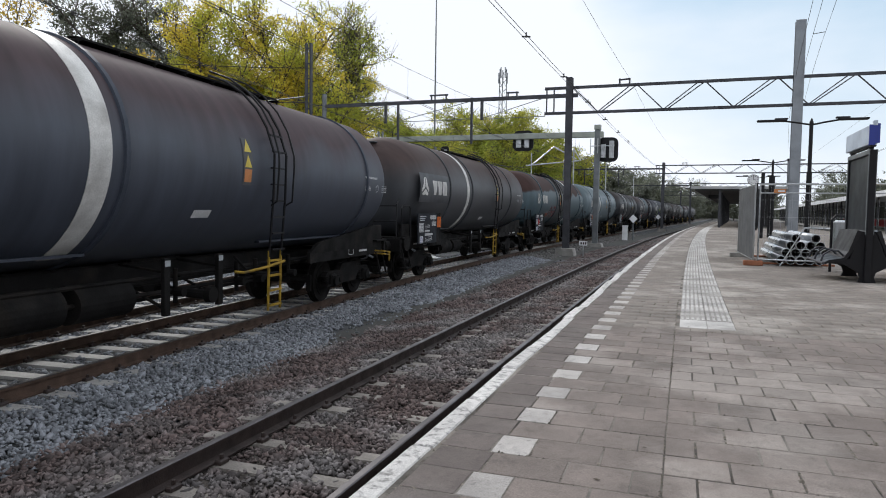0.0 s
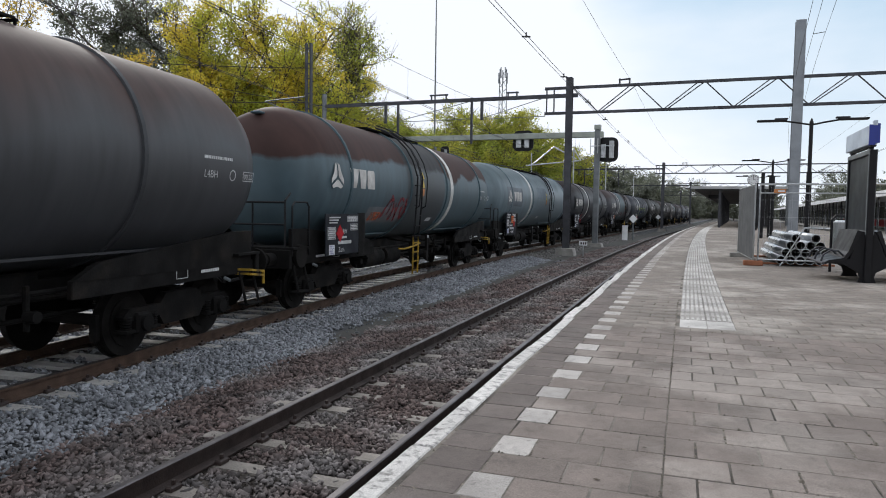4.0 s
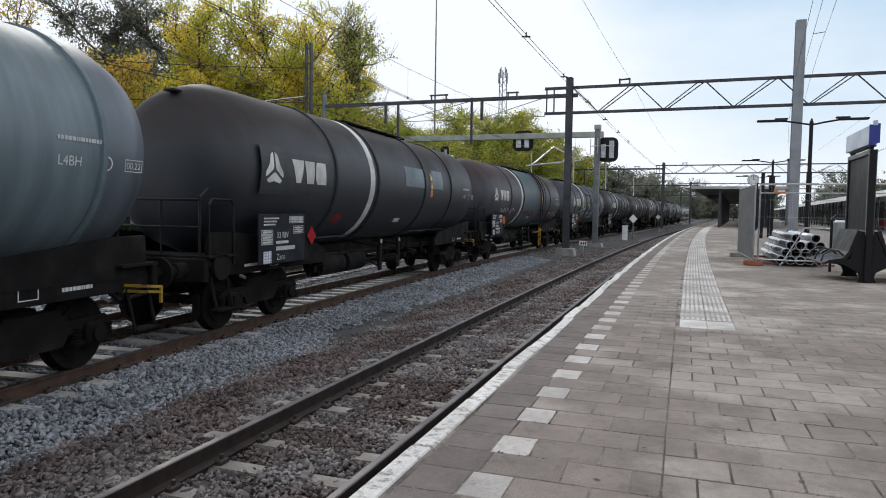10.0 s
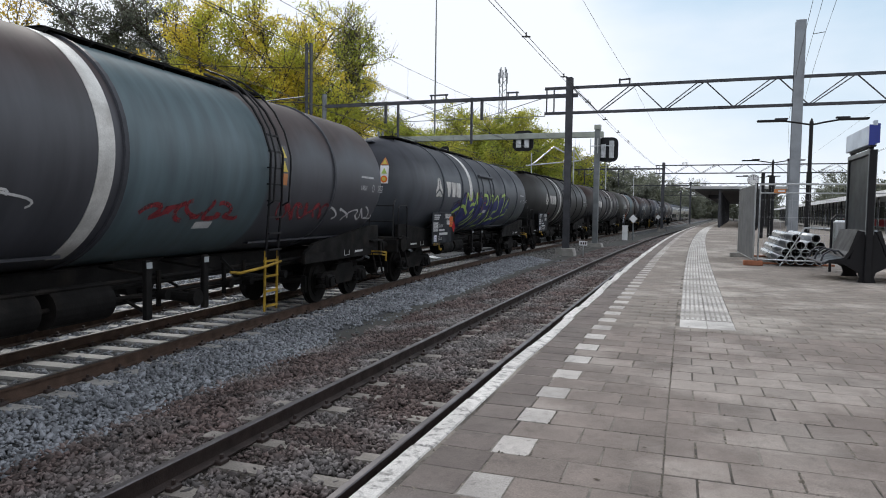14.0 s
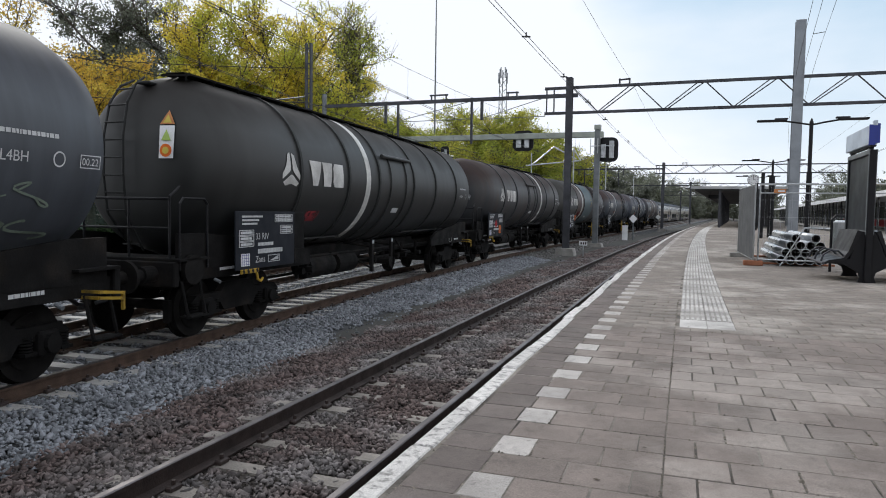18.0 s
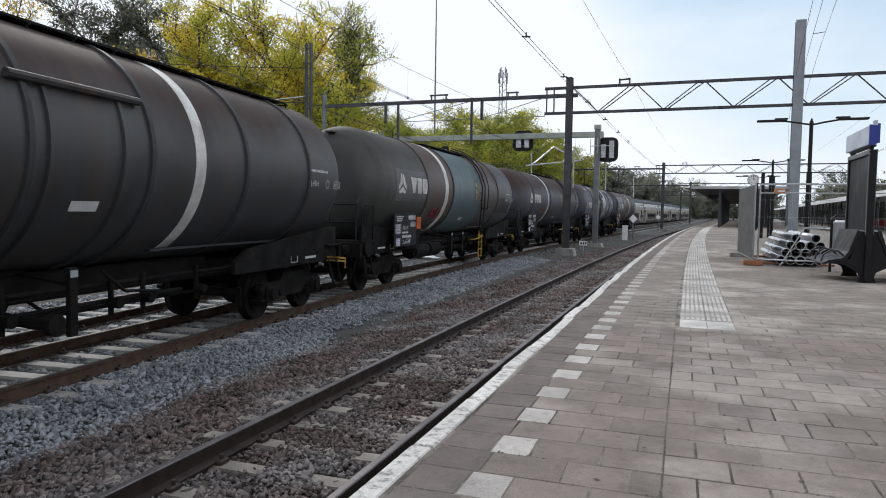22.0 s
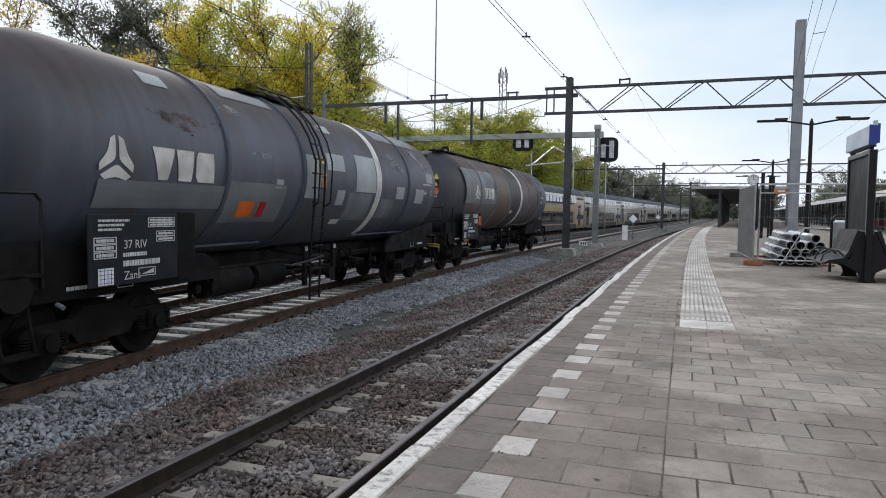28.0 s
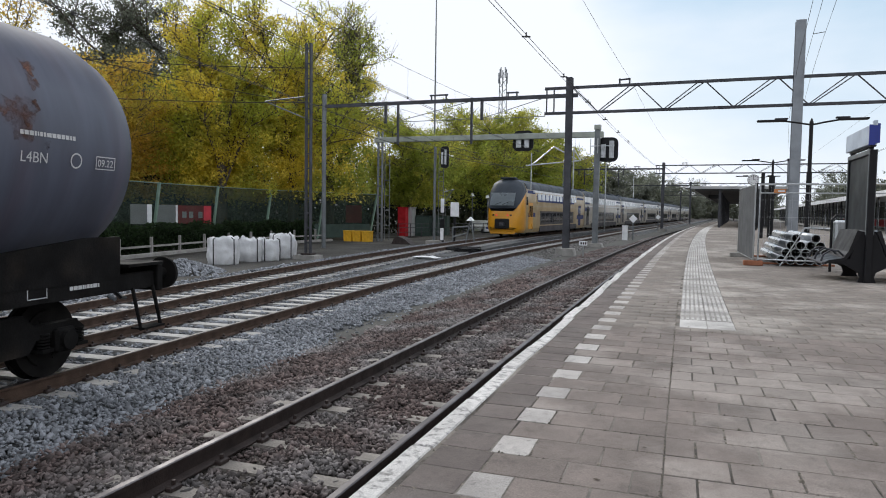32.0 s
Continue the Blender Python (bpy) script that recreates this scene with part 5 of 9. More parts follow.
    return wagon


def bend_none(bm, y0):
    """A small bent plate on the upper rim of the front dish."""
    r = 1.22
    y = y0 + DISH * (1 - math.sqrt(1 - (r / TANK_R) ** 3.2))
    return box(bm, 0.0, y + 0.02, TANK_Z + r + 0.05, 0.22, 0.3, 0.05, 0.015, None)


def bmesh_shift(bm, y):
    bmesh.ops.translate(bm, verts=bm.verts, vec=(0, y, 0))
    return bm


def stroke(bm, pts, w):
    """A painted stroke of width w through points (y, arc height)."""
    for (a, b), (c, d) in zip(pts[:-1], pts[1:]):
        l = math.hypot(c - a, d - b) or 1
        nx, ny = -(d - b) / l * w / 2, (c - a) / l * w / 2
        ex, ey = (c - a) / l * w * 0.3, (d - b) / l * w * 0.3
        on_shell(bm, [(a - ex + nx, b - ey + ny), (a - ex - nx, b - ey - ny), (c + ex - nx, d + ey - ny), (c + ex + nx, d + ey + ny)])
    return bm


def scribble(y0, y1, h0, h1, n, w, material, label, seed):
    """Loose spray-can strokes that form no letters."""
    def draw(own, length):
        rng = random.Random(seed)
        bm = bmesh.new()
        mid, amp = (h0 + h1) / 2, (h1 - h0) / 2
        step = (y1 - y0) / n
        for k in range(n):
            f1, f2, p1, p2 = rng.uniform(1.0, 1.6), rng.uniform(0.7, 1.3), rng.uniform(0, 6.28), rng.uniform(0, 6.28)
            pts = []
            for i in range(15):
                v = i / 14
                pts.append((y0 + step * (k + 0.08 + 0.84 * v) + 0.3 * step * math.sin(6.28 * f1 * v + p1), mid + amp * (0.75 * math.sin(6.28 * f2 * v + p2) + 0.25 * math.cos(6.28 * f1 * v))))
            stroke(bm, pts, w * rng.uniform(0.8, 1.15))
        own("graffiti", bend(bm, 0.009 + 0.0007 * (seed % 5)), material, label=label)
    return draw


def mural(own, length):
    """Dark blue filling with angular lime outlines and orange sparks, sprayed along the side."""
    rng = random.Random(4)
    blue, lime, spark = bmesh.new(), bmesh.new(), bmesh.new()
    n = 44

    def fill(bm, lift_, seed_shift):
        top = [(4.9 + 7.7 * i / n, -0.22 + lift_ - 0.42 * max(0, 7 - i) / 7 + 0.08 * math.sin(1.1 * i + seed_shift) + rng.uniform(-0.06, 0.06)) for i in range(n + 1)]
        low = [(4.9 + 7.7 * i / n, -1.46 + 0.5 * max(0, i - 33) / 11 + rng.uniform(-0.06, 0.06)) for i in range(n + 1)]
        for a, b, c, d in zip(top[:-1], top[1:], low[1:], low[:-1]):
            on_shell(bm, [a, b, c, d])
        return bm
    own("graffiti", bend(fill(blue, 0.0, 0.0), 0.008), "spray blue", label="dark blue spray-painted filling")
    own("graffiti", bend(fill(bmesh.new(), 0.2, 1.0), 0.005), "spray haze", label="thin blue overspray")
    outlines = (
        ((4.7, -1.0), (5.1, -0.75), (5.7, -0.55), (6.1, -0.5), (6.5, -0.65), (6.8, -0.78)),
        ((6.8, -0.78), (6.35, -0.5), (6.3, -0.06), (6.6, -0.2), (6.9, -0.28), (6.92, 0.0)),
        ((6.9, -0.46), (7.15, -0.4), (7.4, -0.4), (7.5, -0.04), (7.62, -0.3), (7.8, -0.55), (7.7, -0.9), (7.5, -1.15), (7.2, -1.35)),
        ((7.2, -0.75), (7.45, -0.62), (7.3, -0.95), (6.9, -1.2)),
        ((8.42, -0.5), (8.4, -0.1), (8.9, -0.08), (9.1, -0.32), (8.95, -0.42)),
        ((8.2, -1.35), (8.5, -0.85), (8.9, -0.82), (8.6, -1.2), (8.4, -1.4)),
        ((9.4, -0.05), (9.5, -0.5), (9.8, -1.0), (9.5, -1.35), (8.9, -1.42)),
        ((9.4, -0.05), (9.75, -0.06), (9.8, -0.3), (10.2, -0.16), (10.5, -0.04), (10.75, -0.35), (10.8, -0.65), (10.4, -0.7), (10.3, -0.9)),
        ((11.2, -0.05), (11.45, 0.0), (11.7, 0.0), (11.62, -0.35), (11.7, -0.7), (12.0, -0.45), (12.3, -0.15)),
        ((11.2, -1.02), (11.7, -0.9), (12.4, -0.8), (12.5, -0.58)),
        ((10.1, -1.15), (10.5, -1.0), (10.9, -1.05)))
    for line in outlines:
        q = [line[0], *line, line[-1]]
        curve = []
        for a, b, c, d in zip(q[:-3], q[1:-2], q[2:-1], q[3:]):
            for k in range(6):
                u = k / 6
                curve.append(tuple(0.5 * (2 * b[e] + (c[e] - a[e]) * u + (2 * a[e] - 5 * b[e] + 4 * c[e] - d[e]) * u * u + (3 * b[e] - a[e] - 3 * c[e] + d[e]) * u ** 3) for e in (0, 1)))
        stroke(lime, curve + [line[-1]], rng.uniform(0.08, 0.12))
    own("graffiti", bend(lime, 0.012), "spray lime", label="lime spray-painted outlines")
    for k in range(16):
        y, h_ = rng.uniform(4.6, 11.0), rng.uniform(-1.1, 0.0)
        l, a = rng.uniform(0.05, 0.2), rng.uniform(-0.4, 1.2)
        stroke(spark, [(y, h_), (y + l * math.cos(a), h_ + l * math.sin(a))], rng.uniform(0.03, 0.06))
    own("graffiti", bend(spark, 0.016), "spray orange", label="orange spray-painted strokes")


def patches(rects, material, label, lift=0.007):
    def draw(own, length):
        for k, (a, b, c, d) in enumerate(rects):
            own("paint_patch", bend(shell_rect(bmesh.new(), a, b, c, d), lift + 0.0008 * (k % 3)), material, label=label)
    return draw


def blotches(spots, material, label, seed, lift=0.0095):
    """Ragged patches of flaked paint or rust: (place, height, half length, half height)."""
    def draw(own, length):
        rng = random.Random(seed)
        bm = bmesh.new()
        for y, h_, ry, rh in spots:
            for k in range(9):
                f = 1.0 if k == 0 else rng.uniform(0.08, 0.4)
                cy, ch = (y, h_) if k == 0 else (y + rng.gauss(0, 0.75) * ry, h_ + rng.gauss(0, 0.75) * rh)
                ph = [rng.uniform(0, 6.28) for _ in range(4)]
                pts = []
                for i in range(26):
                    a = 6.2832 * i / 26
                    r = f * (0.72 + 0.22 * math.sin(3 * a + ph[0]) + 0.14 * math.sin(5 * a + ph[1]) + 0.1 * math.sin(9 * a + ph[2]) + rng.uniform(-0.07, 0.07))
                    pts.append((cy + ry * r * math.cos(a), ch + rh * r * math.sin(a)))
                on_shell(bm, pts)
        own("flaked_paint", bend(bm, lift), material, label=label)["kind"] = "stuff"
    return draw


def dish_labels(own, length, y0=1.3, plate=True):
    """Warning labels on the front dish."""
    def lay(name, pts, material, lift, label):
        bm = bmesh.new()
        vs = []
        for x, z in pts:
            r = min(0.999, math.hypot(x, z) / TANK_R)
            vs.append(bm.verts.new((x, y0 + DISH * (1 - math.sqrt(1 - r ** 3.2)) - lift, TANK_Z + z)))
        bm.faces.new(vs)
        own(name, bm, material, label=label)

    def ring(x, z, r):
        return [(x + r * math.cos(0.5236 * k), z + r * math.sin(0.5236 * k)) for k in range(12)]
    if plate:
        lay("hazard_backing", [(0.42, 0.08), (0.66, 0.08), (0.66, 0.58), (0.42, 0.58)], "white panel", 0.03, "white label plate")
        lay("hazard_label", [(0.42, 0.6), (0.66, 0.6), (0.54, 0.82)], "orange dull", 0.032, "orange warning triangle")
        lay("hazard_label", [(0.47, 0.62), (0.61, 0.62), (0.54, 0.75)], "hazard yellow", 0.037, "yellow warning triangle")
        lay("hazard_label", [(0.46, 0.35), (0.62, 0.35), (0.54, 0.52)], "spray lime", 0.036, "green warning triangle")
        lay("hazard_label", ring(0.54, 0.2, 0.1), "orange paint", 0.036, "orange round label")
        lay("hazard_label", ring(0.54, 0.2, 0.055), "hazard yellow", 0.04, "yellow disc in the round label")
        return
    lay("hazard_label", [(0.44, 0.42), (0.64, 0.42), (0.54, 0.62)], "hazard yellow", 0.032, "yellow warning triangle")
    lay("hazard_label", [(0.44, 0.16), (0.64, 0.16), (0.64, 0.38), (0.44, 0.38)], "wagon board", 0.032, "dark blue label")
    lay("hazard_label", [(0.47, 0.19), (0.61, 0.19), (0.54, 0.34)], "hazard yellow", 0.036, "yellow warning triangle")
    lay("hazard_label", ring(0.54, 0.02, 0.11), "orange paint", 0.032, "orange round label")


def ragged(name, lo, hi, most, scale=5.0):
    """Lets the surface below show through worn, thin paint."""
    nt = MATS[name].node_tree
    co = nt.nodes.new("ShaderNodeTexCoord")
    n = nt.nodes.new("ShaderNodeTexNoise")
    n.inputs["Scale"].default_value, n.inputs["Detail"].default_value, n.inputs["Roughness"].default_value = scale, 9, 0.7
    nt.links.new(co.outputs["Object"], n.inputs["Vector"])
    r = nt.nodes.new("ShaderNodeMapRange")
    for k, v in enumerate((lo, hi, 0.0, most)):
        r.inputs[k + 1].default_value = v
    nt.links.new(n.outputs["Fac"], r.inputs[0])
    clear, mix = nt.nodes.new("ShaderNodeBsdfTransparent"), nt.nodes.new("ShaderNodeMixShader")
    nt.links.new(r.outputs[0], mix.inputs[0])
    nt.links.new(clear.outputs[0], mix.inputs[1])
    nt.links.new(nt.nodes["Principled BSDF"].outputs[0], mix.inputs[2])
    nt.links.new(mix.outputs[0], nt.nodes["Material Output"].inputs["Surface"])


WAGONS, WHEELS = [], []
mat("panel grey", (0.085, 0.087, 0.092), 0.55, 0, 0.85, 1.5, 40, 0.04)
mat("panel black", (0.022, 0.027, 0.034), 0.5, 0, 0.85, 1.5, 40, 0.04)
mat("panel slate", (0.05, 0.054, 0.062), 0.5, 0, 0.85, 1.5, 40, 0.04)
mat("panel pale", (0.095, 0.12, 0.145), 0.5, 0, 0.85, 1.5, 40, 0.04)
mat("panel blue", (0.13, 0.17, 0.205), 0.55, 0, 0.85, 1.5, 40, 0.04)
mat("lettering", (0.58, 0.59, 0.6), 0.6, 0, 0.8, 3, 50, 0.03)
mat("hazard yellow", (0.6, 0.48, 0.08), 0.6, 0, 0.85, 3, 50, 0.03)
mat("orange dull", (0.5, 0.2, 0.07), 0.6, 0, 0.85, 3, 50, 0.03)
mat("spray blue", (0.018, 0.024, 0.155), 0.55, 0, 0.7, 2, 50, 0.03)
mat("spray lime", (0.40, 0.56, 0.12), 0.5, 0, 0.75, 2, 50, 0.03)
mat("spray pale", (0.20, 0.25, 0.20), 0.6, 0, 0.6, 3, 50, 0.03)
mat("spray orange", (0.55, 0.12, 0.03), 0.5, 0, 0.75, 2, 50, 0.03)
mat("spray red", (0.26, 0.025, 0.035), 0.6, 0, 0.7, 2, 50, 0.03)
mat("patch pale", (0.34, 0.37, 0.39), 0.55, 0, 0.8, 1.5, 50, 0.03)
mat("patch grey", (0.15, 0.165, 0.18), 0.55, 0, 0.8, 1.5, 50, 0.03)
mat("patch blue", (0.095, 0.13, 0.155), 0.4, 0, 0.85, 1.5, 50, 0.03)
mat("patch dark", (0.035, 0.035, 0.04), 0.6, 0, 0.8, 1.5, 50, 0.03)
mat("rust blotch", (0.15, 0.062, 0.04), 0.8, 0, 0.5, 3.5, 30, 0.1, stain=(0.08, 0.05, 0.045), stain_at=0.52)
mat("flake pale", (0.30, 0.31, 0.32), 0.7, 0, 0.7, 2.5, 50, 0.03)
mat("spray haze", (0.018, 0.024, 0.14), 0.55, 0, 0.7, 2, 50, 0.03)
ragged("flake pale", 0.46, 0.62, 0.85)
ragged("rust blotch", 0.42, 0.62, 0.8)
ragged("spray haze", 0.38, 0.62, 0.75, 3.0)
ragged("spray orange", 0.36, 0.56, 0.9, 7.0)
ragged("spray red", 0.34, 0.52, 0.9, 7.0)
ragged("spray lime", 0.30, 0.44, 1.0, 6.0)
TEAL = (0.062, 0.097, 0.111)
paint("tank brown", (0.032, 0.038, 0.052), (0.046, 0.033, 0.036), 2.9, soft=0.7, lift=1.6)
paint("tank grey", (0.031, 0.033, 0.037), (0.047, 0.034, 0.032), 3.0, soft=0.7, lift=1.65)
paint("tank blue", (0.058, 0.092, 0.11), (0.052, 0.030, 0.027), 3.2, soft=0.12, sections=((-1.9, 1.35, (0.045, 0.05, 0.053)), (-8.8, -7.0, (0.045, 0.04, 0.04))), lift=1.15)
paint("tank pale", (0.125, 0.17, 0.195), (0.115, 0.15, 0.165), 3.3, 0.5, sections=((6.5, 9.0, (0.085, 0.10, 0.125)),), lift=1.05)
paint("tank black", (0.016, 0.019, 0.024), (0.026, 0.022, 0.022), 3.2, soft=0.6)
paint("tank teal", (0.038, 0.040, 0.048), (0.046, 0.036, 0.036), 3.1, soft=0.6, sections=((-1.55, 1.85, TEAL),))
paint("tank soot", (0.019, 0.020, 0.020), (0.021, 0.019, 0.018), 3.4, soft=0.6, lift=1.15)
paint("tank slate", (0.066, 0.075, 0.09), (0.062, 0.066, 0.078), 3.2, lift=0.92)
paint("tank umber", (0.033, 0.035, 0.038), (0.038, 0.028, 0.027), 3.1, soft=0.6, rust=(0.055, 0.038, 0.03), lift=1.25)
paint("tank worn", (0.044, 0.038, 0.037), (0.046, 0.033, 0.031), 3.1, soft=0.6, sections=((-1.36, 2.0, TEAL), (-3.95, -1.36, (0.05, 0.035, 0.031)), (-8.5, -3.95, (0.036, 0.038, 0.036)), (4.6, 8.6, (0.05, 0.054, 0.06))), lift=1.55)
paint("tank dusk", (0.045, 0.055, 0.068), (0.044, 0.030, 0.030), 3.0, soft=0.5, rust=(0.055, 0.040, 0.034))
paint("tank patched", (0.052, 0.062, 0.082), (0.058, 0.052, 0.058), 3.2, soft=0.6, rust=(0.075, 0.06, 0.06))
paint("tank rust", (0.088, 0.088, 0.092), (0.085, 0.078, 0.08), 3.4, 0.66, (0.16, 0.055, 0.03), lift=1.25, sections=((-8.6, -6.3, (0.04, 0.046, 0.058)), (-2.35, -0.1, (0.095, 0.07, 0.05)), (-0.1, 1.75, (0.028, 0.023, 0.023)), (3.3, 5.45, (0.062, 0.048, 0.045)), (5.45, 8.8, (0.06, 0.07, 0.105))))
FRAMED = dict(y0=1.3, striped=1, board_w=1.85, board_h=0.94, ladder=0, yellow=0, bar=(7.9, 9.8), walk=(1.75, 15.2), front_ladder=1, emblem=0.56, mark=(8.75, -0.75))
SPECS = [
    dict(label="dark brown-grey tank wagon with a wide white stripe", paint="tank brown", rings=(4.4, 6.36, 14.1), bands=[(5.95, 0.34)], ladder=9.85, haz=9.05, mark=(7.9, -0.85)),
    dict(label="dark grey tank wagon with white stripe and emblem", paint="tank grey", panel="panel slate", rings=(4.2, 6.7, 12.6), bands=[(6.2, 0.26)], ladder=9.85, haz=10.25),
    dict(label="blue-grey tank wagon with brown-stained crown", paint="tank blue", rings=(2.8, 6.55, 9.75, 13.8), bands=[(10.3, 0.28)], ladder=6.85, haz=7.5, diamond=0.6, placard=0, yellow=1, walk=(5.6, 9.4), riv="37 RIV", decals=(scribble(4.9, 6.5, -1.0, -0.3, 4, 0.085, "spray red", "red spray-painted strokes", 3), patches([(4.25, 4.85, -0.98, -0.74)], "spray orange", "faded orange painted placard on the tank"), patches([(4.0, 6.2, -1.05, -0.6)], "patch grey", "grey repainted patch", 0.004))),
    dict(label="pale blue-grey tank wagon with white stripe", paint="tank pale", saddle="tank pale hoop", riv="37 RIV", board_h=0.97, panel="panel pale", rings=(2.75, 6.7, 14.9), bands=[(6.3, 0.26)], ladder=10.22, haz=9.68, diamond=1.2, placard_at=0.95, decals=(patches([(7.6, 9.9, 0.0, 0.6)], "panel blue", "darker repainted panel"),)),
    dict(label="black tank wagon with white stripe and blue panels", paint="tank black", panel="panel black", rings=(4.6, 6.85, 10.3, 12.9), bands=[(6.5, 0.26)], ladder=0, yellow=0, haz=10.88, diamond=1.8, placard=0, walk=(6.9, 10.9), decals=(patches([(8.72, 10.35, -0.03, 0.5), (11.0, 12.0, -0.02, 0.52)], "patch blue", "glossy blue painted panel"), patches([(4.9, 5.36, -1.02, -0.78)], "spray red", "small red paint smear"))),
    dict(label="brown-grey tank wagon with a teal middle and red graffiti", paint="tank teal", rings=(4.6, 6.85, 12.85), bands=[(6.55, 0.26)], ladder=10.25, haz=10.75, decals=(scribble(7.4, 9.5, -0.92, -0.58, 5, 0.07, "spray red", "red spray-painted strokes", 5), scribble(10.8, 12.8, -0.9, -0.55, 5, 0.07, "spray red", "red spray-painted strokes", 6), scribble(13.0, 15.4, -1.0, -0.6, 5, 0.045, "lettering", "pale spray-painted strokes", 7), scribble(3.2, 5.6, -0.75, -0.45, 5, 0.035, "lettering", "pale spray-painted strokes", 8))),
    dict(FRAMED, label="dark blue-grey tank wagon covered in blue and lime graffiti", paint="tank slate", saddle="tank slate hoop", code="L4BH", rings=(3.8, 5.75, 7.75, 9.9, 11.8, 14.0), bands=[(6.75, 0.3)], diamond=2.0, walk=(1.9, 9.8), decals=(mural, dish_labels, scribble(12.0, 15.4, -0.75, -0.35, 6, 0.022, "spray pale", "pale green spray-painted strokes", 12), scribble(13.0, 15.6, -1.15, -0.85, 4, 0.03, "spray pale", "pale green spray-painted strokes", 13))),
    dict(FRAMED, label="black-brown tank wagon with white stripe and walkway", paint="tank soot", code="L4BH", rings=(3.8, 5.9, 7.6, 10.05, 12.0, 14.2), bands=[(6.95, 0.24)], placard=0, board=-1.2, decals=(dish_labels, patches([(4.35, 4.85, -0.95, -0.72)], "spray red", "small red paint smear"))),
    dict(FRAMED, label="dark brown-grey tank wagon with white stripe past its middle", paint="tank umber", rings=(3.8, 5.9, 8.1, 9.95, 12.2, 14.4), bands=[(10.98, 0.24)], y0=1.5, walk=(6.2, 15.2), board_w=2.1, board=-1.35, placard_at=1.6, placard_z=1.28, diamond=1.0),
    dict(label="brown-grey tank wagon with teal middle and white stripe", paint="tank worn", panel="panel grey", rings=(4.6, 7.08, 13.05), bands=[(6.41, 0.3)], ladder=10.36, haz=9.83, decals=(patches([(13.1, 15.3, -0.75, -0.1)], "patch dark", "dark repainted panel"), scribble(5.3, 6.2, -0.9, -0.6, 3, 0.09, "spray red", "faded red paint smear", 2))),
    dict(label="brown-grey tank wagon with white stripe and pale hoop", paint="tank dusk", rings=(2.85, 6.75, 14.4), bands=[(6.3, 0.26)], ladder=10.3, haz=9.7, placard=0, decals=(scribble(5.0, 5.9, -0.7, -0.45, 2, 0.1, "spray orange", "faded orange paint smear", 9),)),
    dict(label="grey tank wagon with many pale repair patches", paint="tank patched", saddle="tank patched hoop", emblem_h=-0.1, riv="37 RIV", rings=(4.5, 6.9, 12.8), bands=[(10.66, 0.3)], ladder=7.31, haz=7.73, placard=0, walk=(6.3, 9.0), yellow=0, decals=(patches([(7.9, 8.72, 0.12, 0.46), (9.32, 10.46, -0.27, 0.54), (8.4, 8.78, -0.58, -0.26), (11.87, 12.45, -0.38, -0.07), (13.38, 14.08, -0.47, -0.08), (14.32, 14.9, 0.13, 0.4), (7.02, 7.62, -0.46, 0.36), (3.1, 3.6, 1.05, 1.3), (5.94, 6.17, -0.31, -0.16), (8.2, 8.6, 0.95, 1.15)], "patch pale", "pale grey repair patch"), patches([(1.95, 4.75, -0.70, -0.34), (11.4, 14.6, 1.2, 1.75), (5.0, 6.6, 1.25, 1.6), (9.0, 10.3, -0.95, -0.3), (10.9, 11.8, -0.9, -0.4), (4.6, 6.3, -0.95, -0.25)], "patch grey", "grey repainted patch"), blotches([(11.7, 0.62, 0.55, 0.2), (12.3, 0.4, 0.45, 0.12), (13.9, 0.85, 0.6, 0.28), (14.3, 0.55, 0.4, 0.16), (5.6, 0.2, 0.5, 0.05), (4.9, 0.9, 0.5, 0.16), (8.0, 1.0, 0.4, 0.16)], "flake pale", "flaked pale paint", 21, 0.004), blotches([(3.4, 0.55, 0.55, 0.14), (11.9, 0.38, 0.3, 0.07)], "rust blotch", "flaked rusty paint", 22, 0.005), patches([(4.95, 5.4, -0.84, -0.56)], "orange paint", "small orange placard on the tank", 0.014), patches([(5.55, 5.75, -0.84, -0.56)], "red paint", "small red label on the tank", 0.014))),
    dict(FRAMED, label="rust-streaked grey tank wagon at the train's end", paint="tank rust", code="L4BN", date="09.22", hoops="patch grey", rings=(3.97, 6.1, 8.45, 12.2, 14.3), bands=[(10.45, 0.32)], bar=None, board=-1.15, placard_at=2.0, lever=0, y0=1.55, tail=0.3, overhang=0.6, gap=0.42, emblem=0.50, walk=(1.9, 12.0), decals=(lambda own, length: dish_labels(own, length, 1.55, False), patches([(2.1, 6.05, -0.38, 0.92)], "patch grey", "pale grey painted panel", 0.003), blotches([(14.7, 0.25, 0.3, 0.32), (13.95, 0.1, 0.16, 0.6), (5.9, 0.2, 0.14, 0.5)], "rust blotch", "rusty stain on the tank", 23, 0.005))),
]
for i, spec in enumerate(SPECS):
    make_wagon(spec, i)


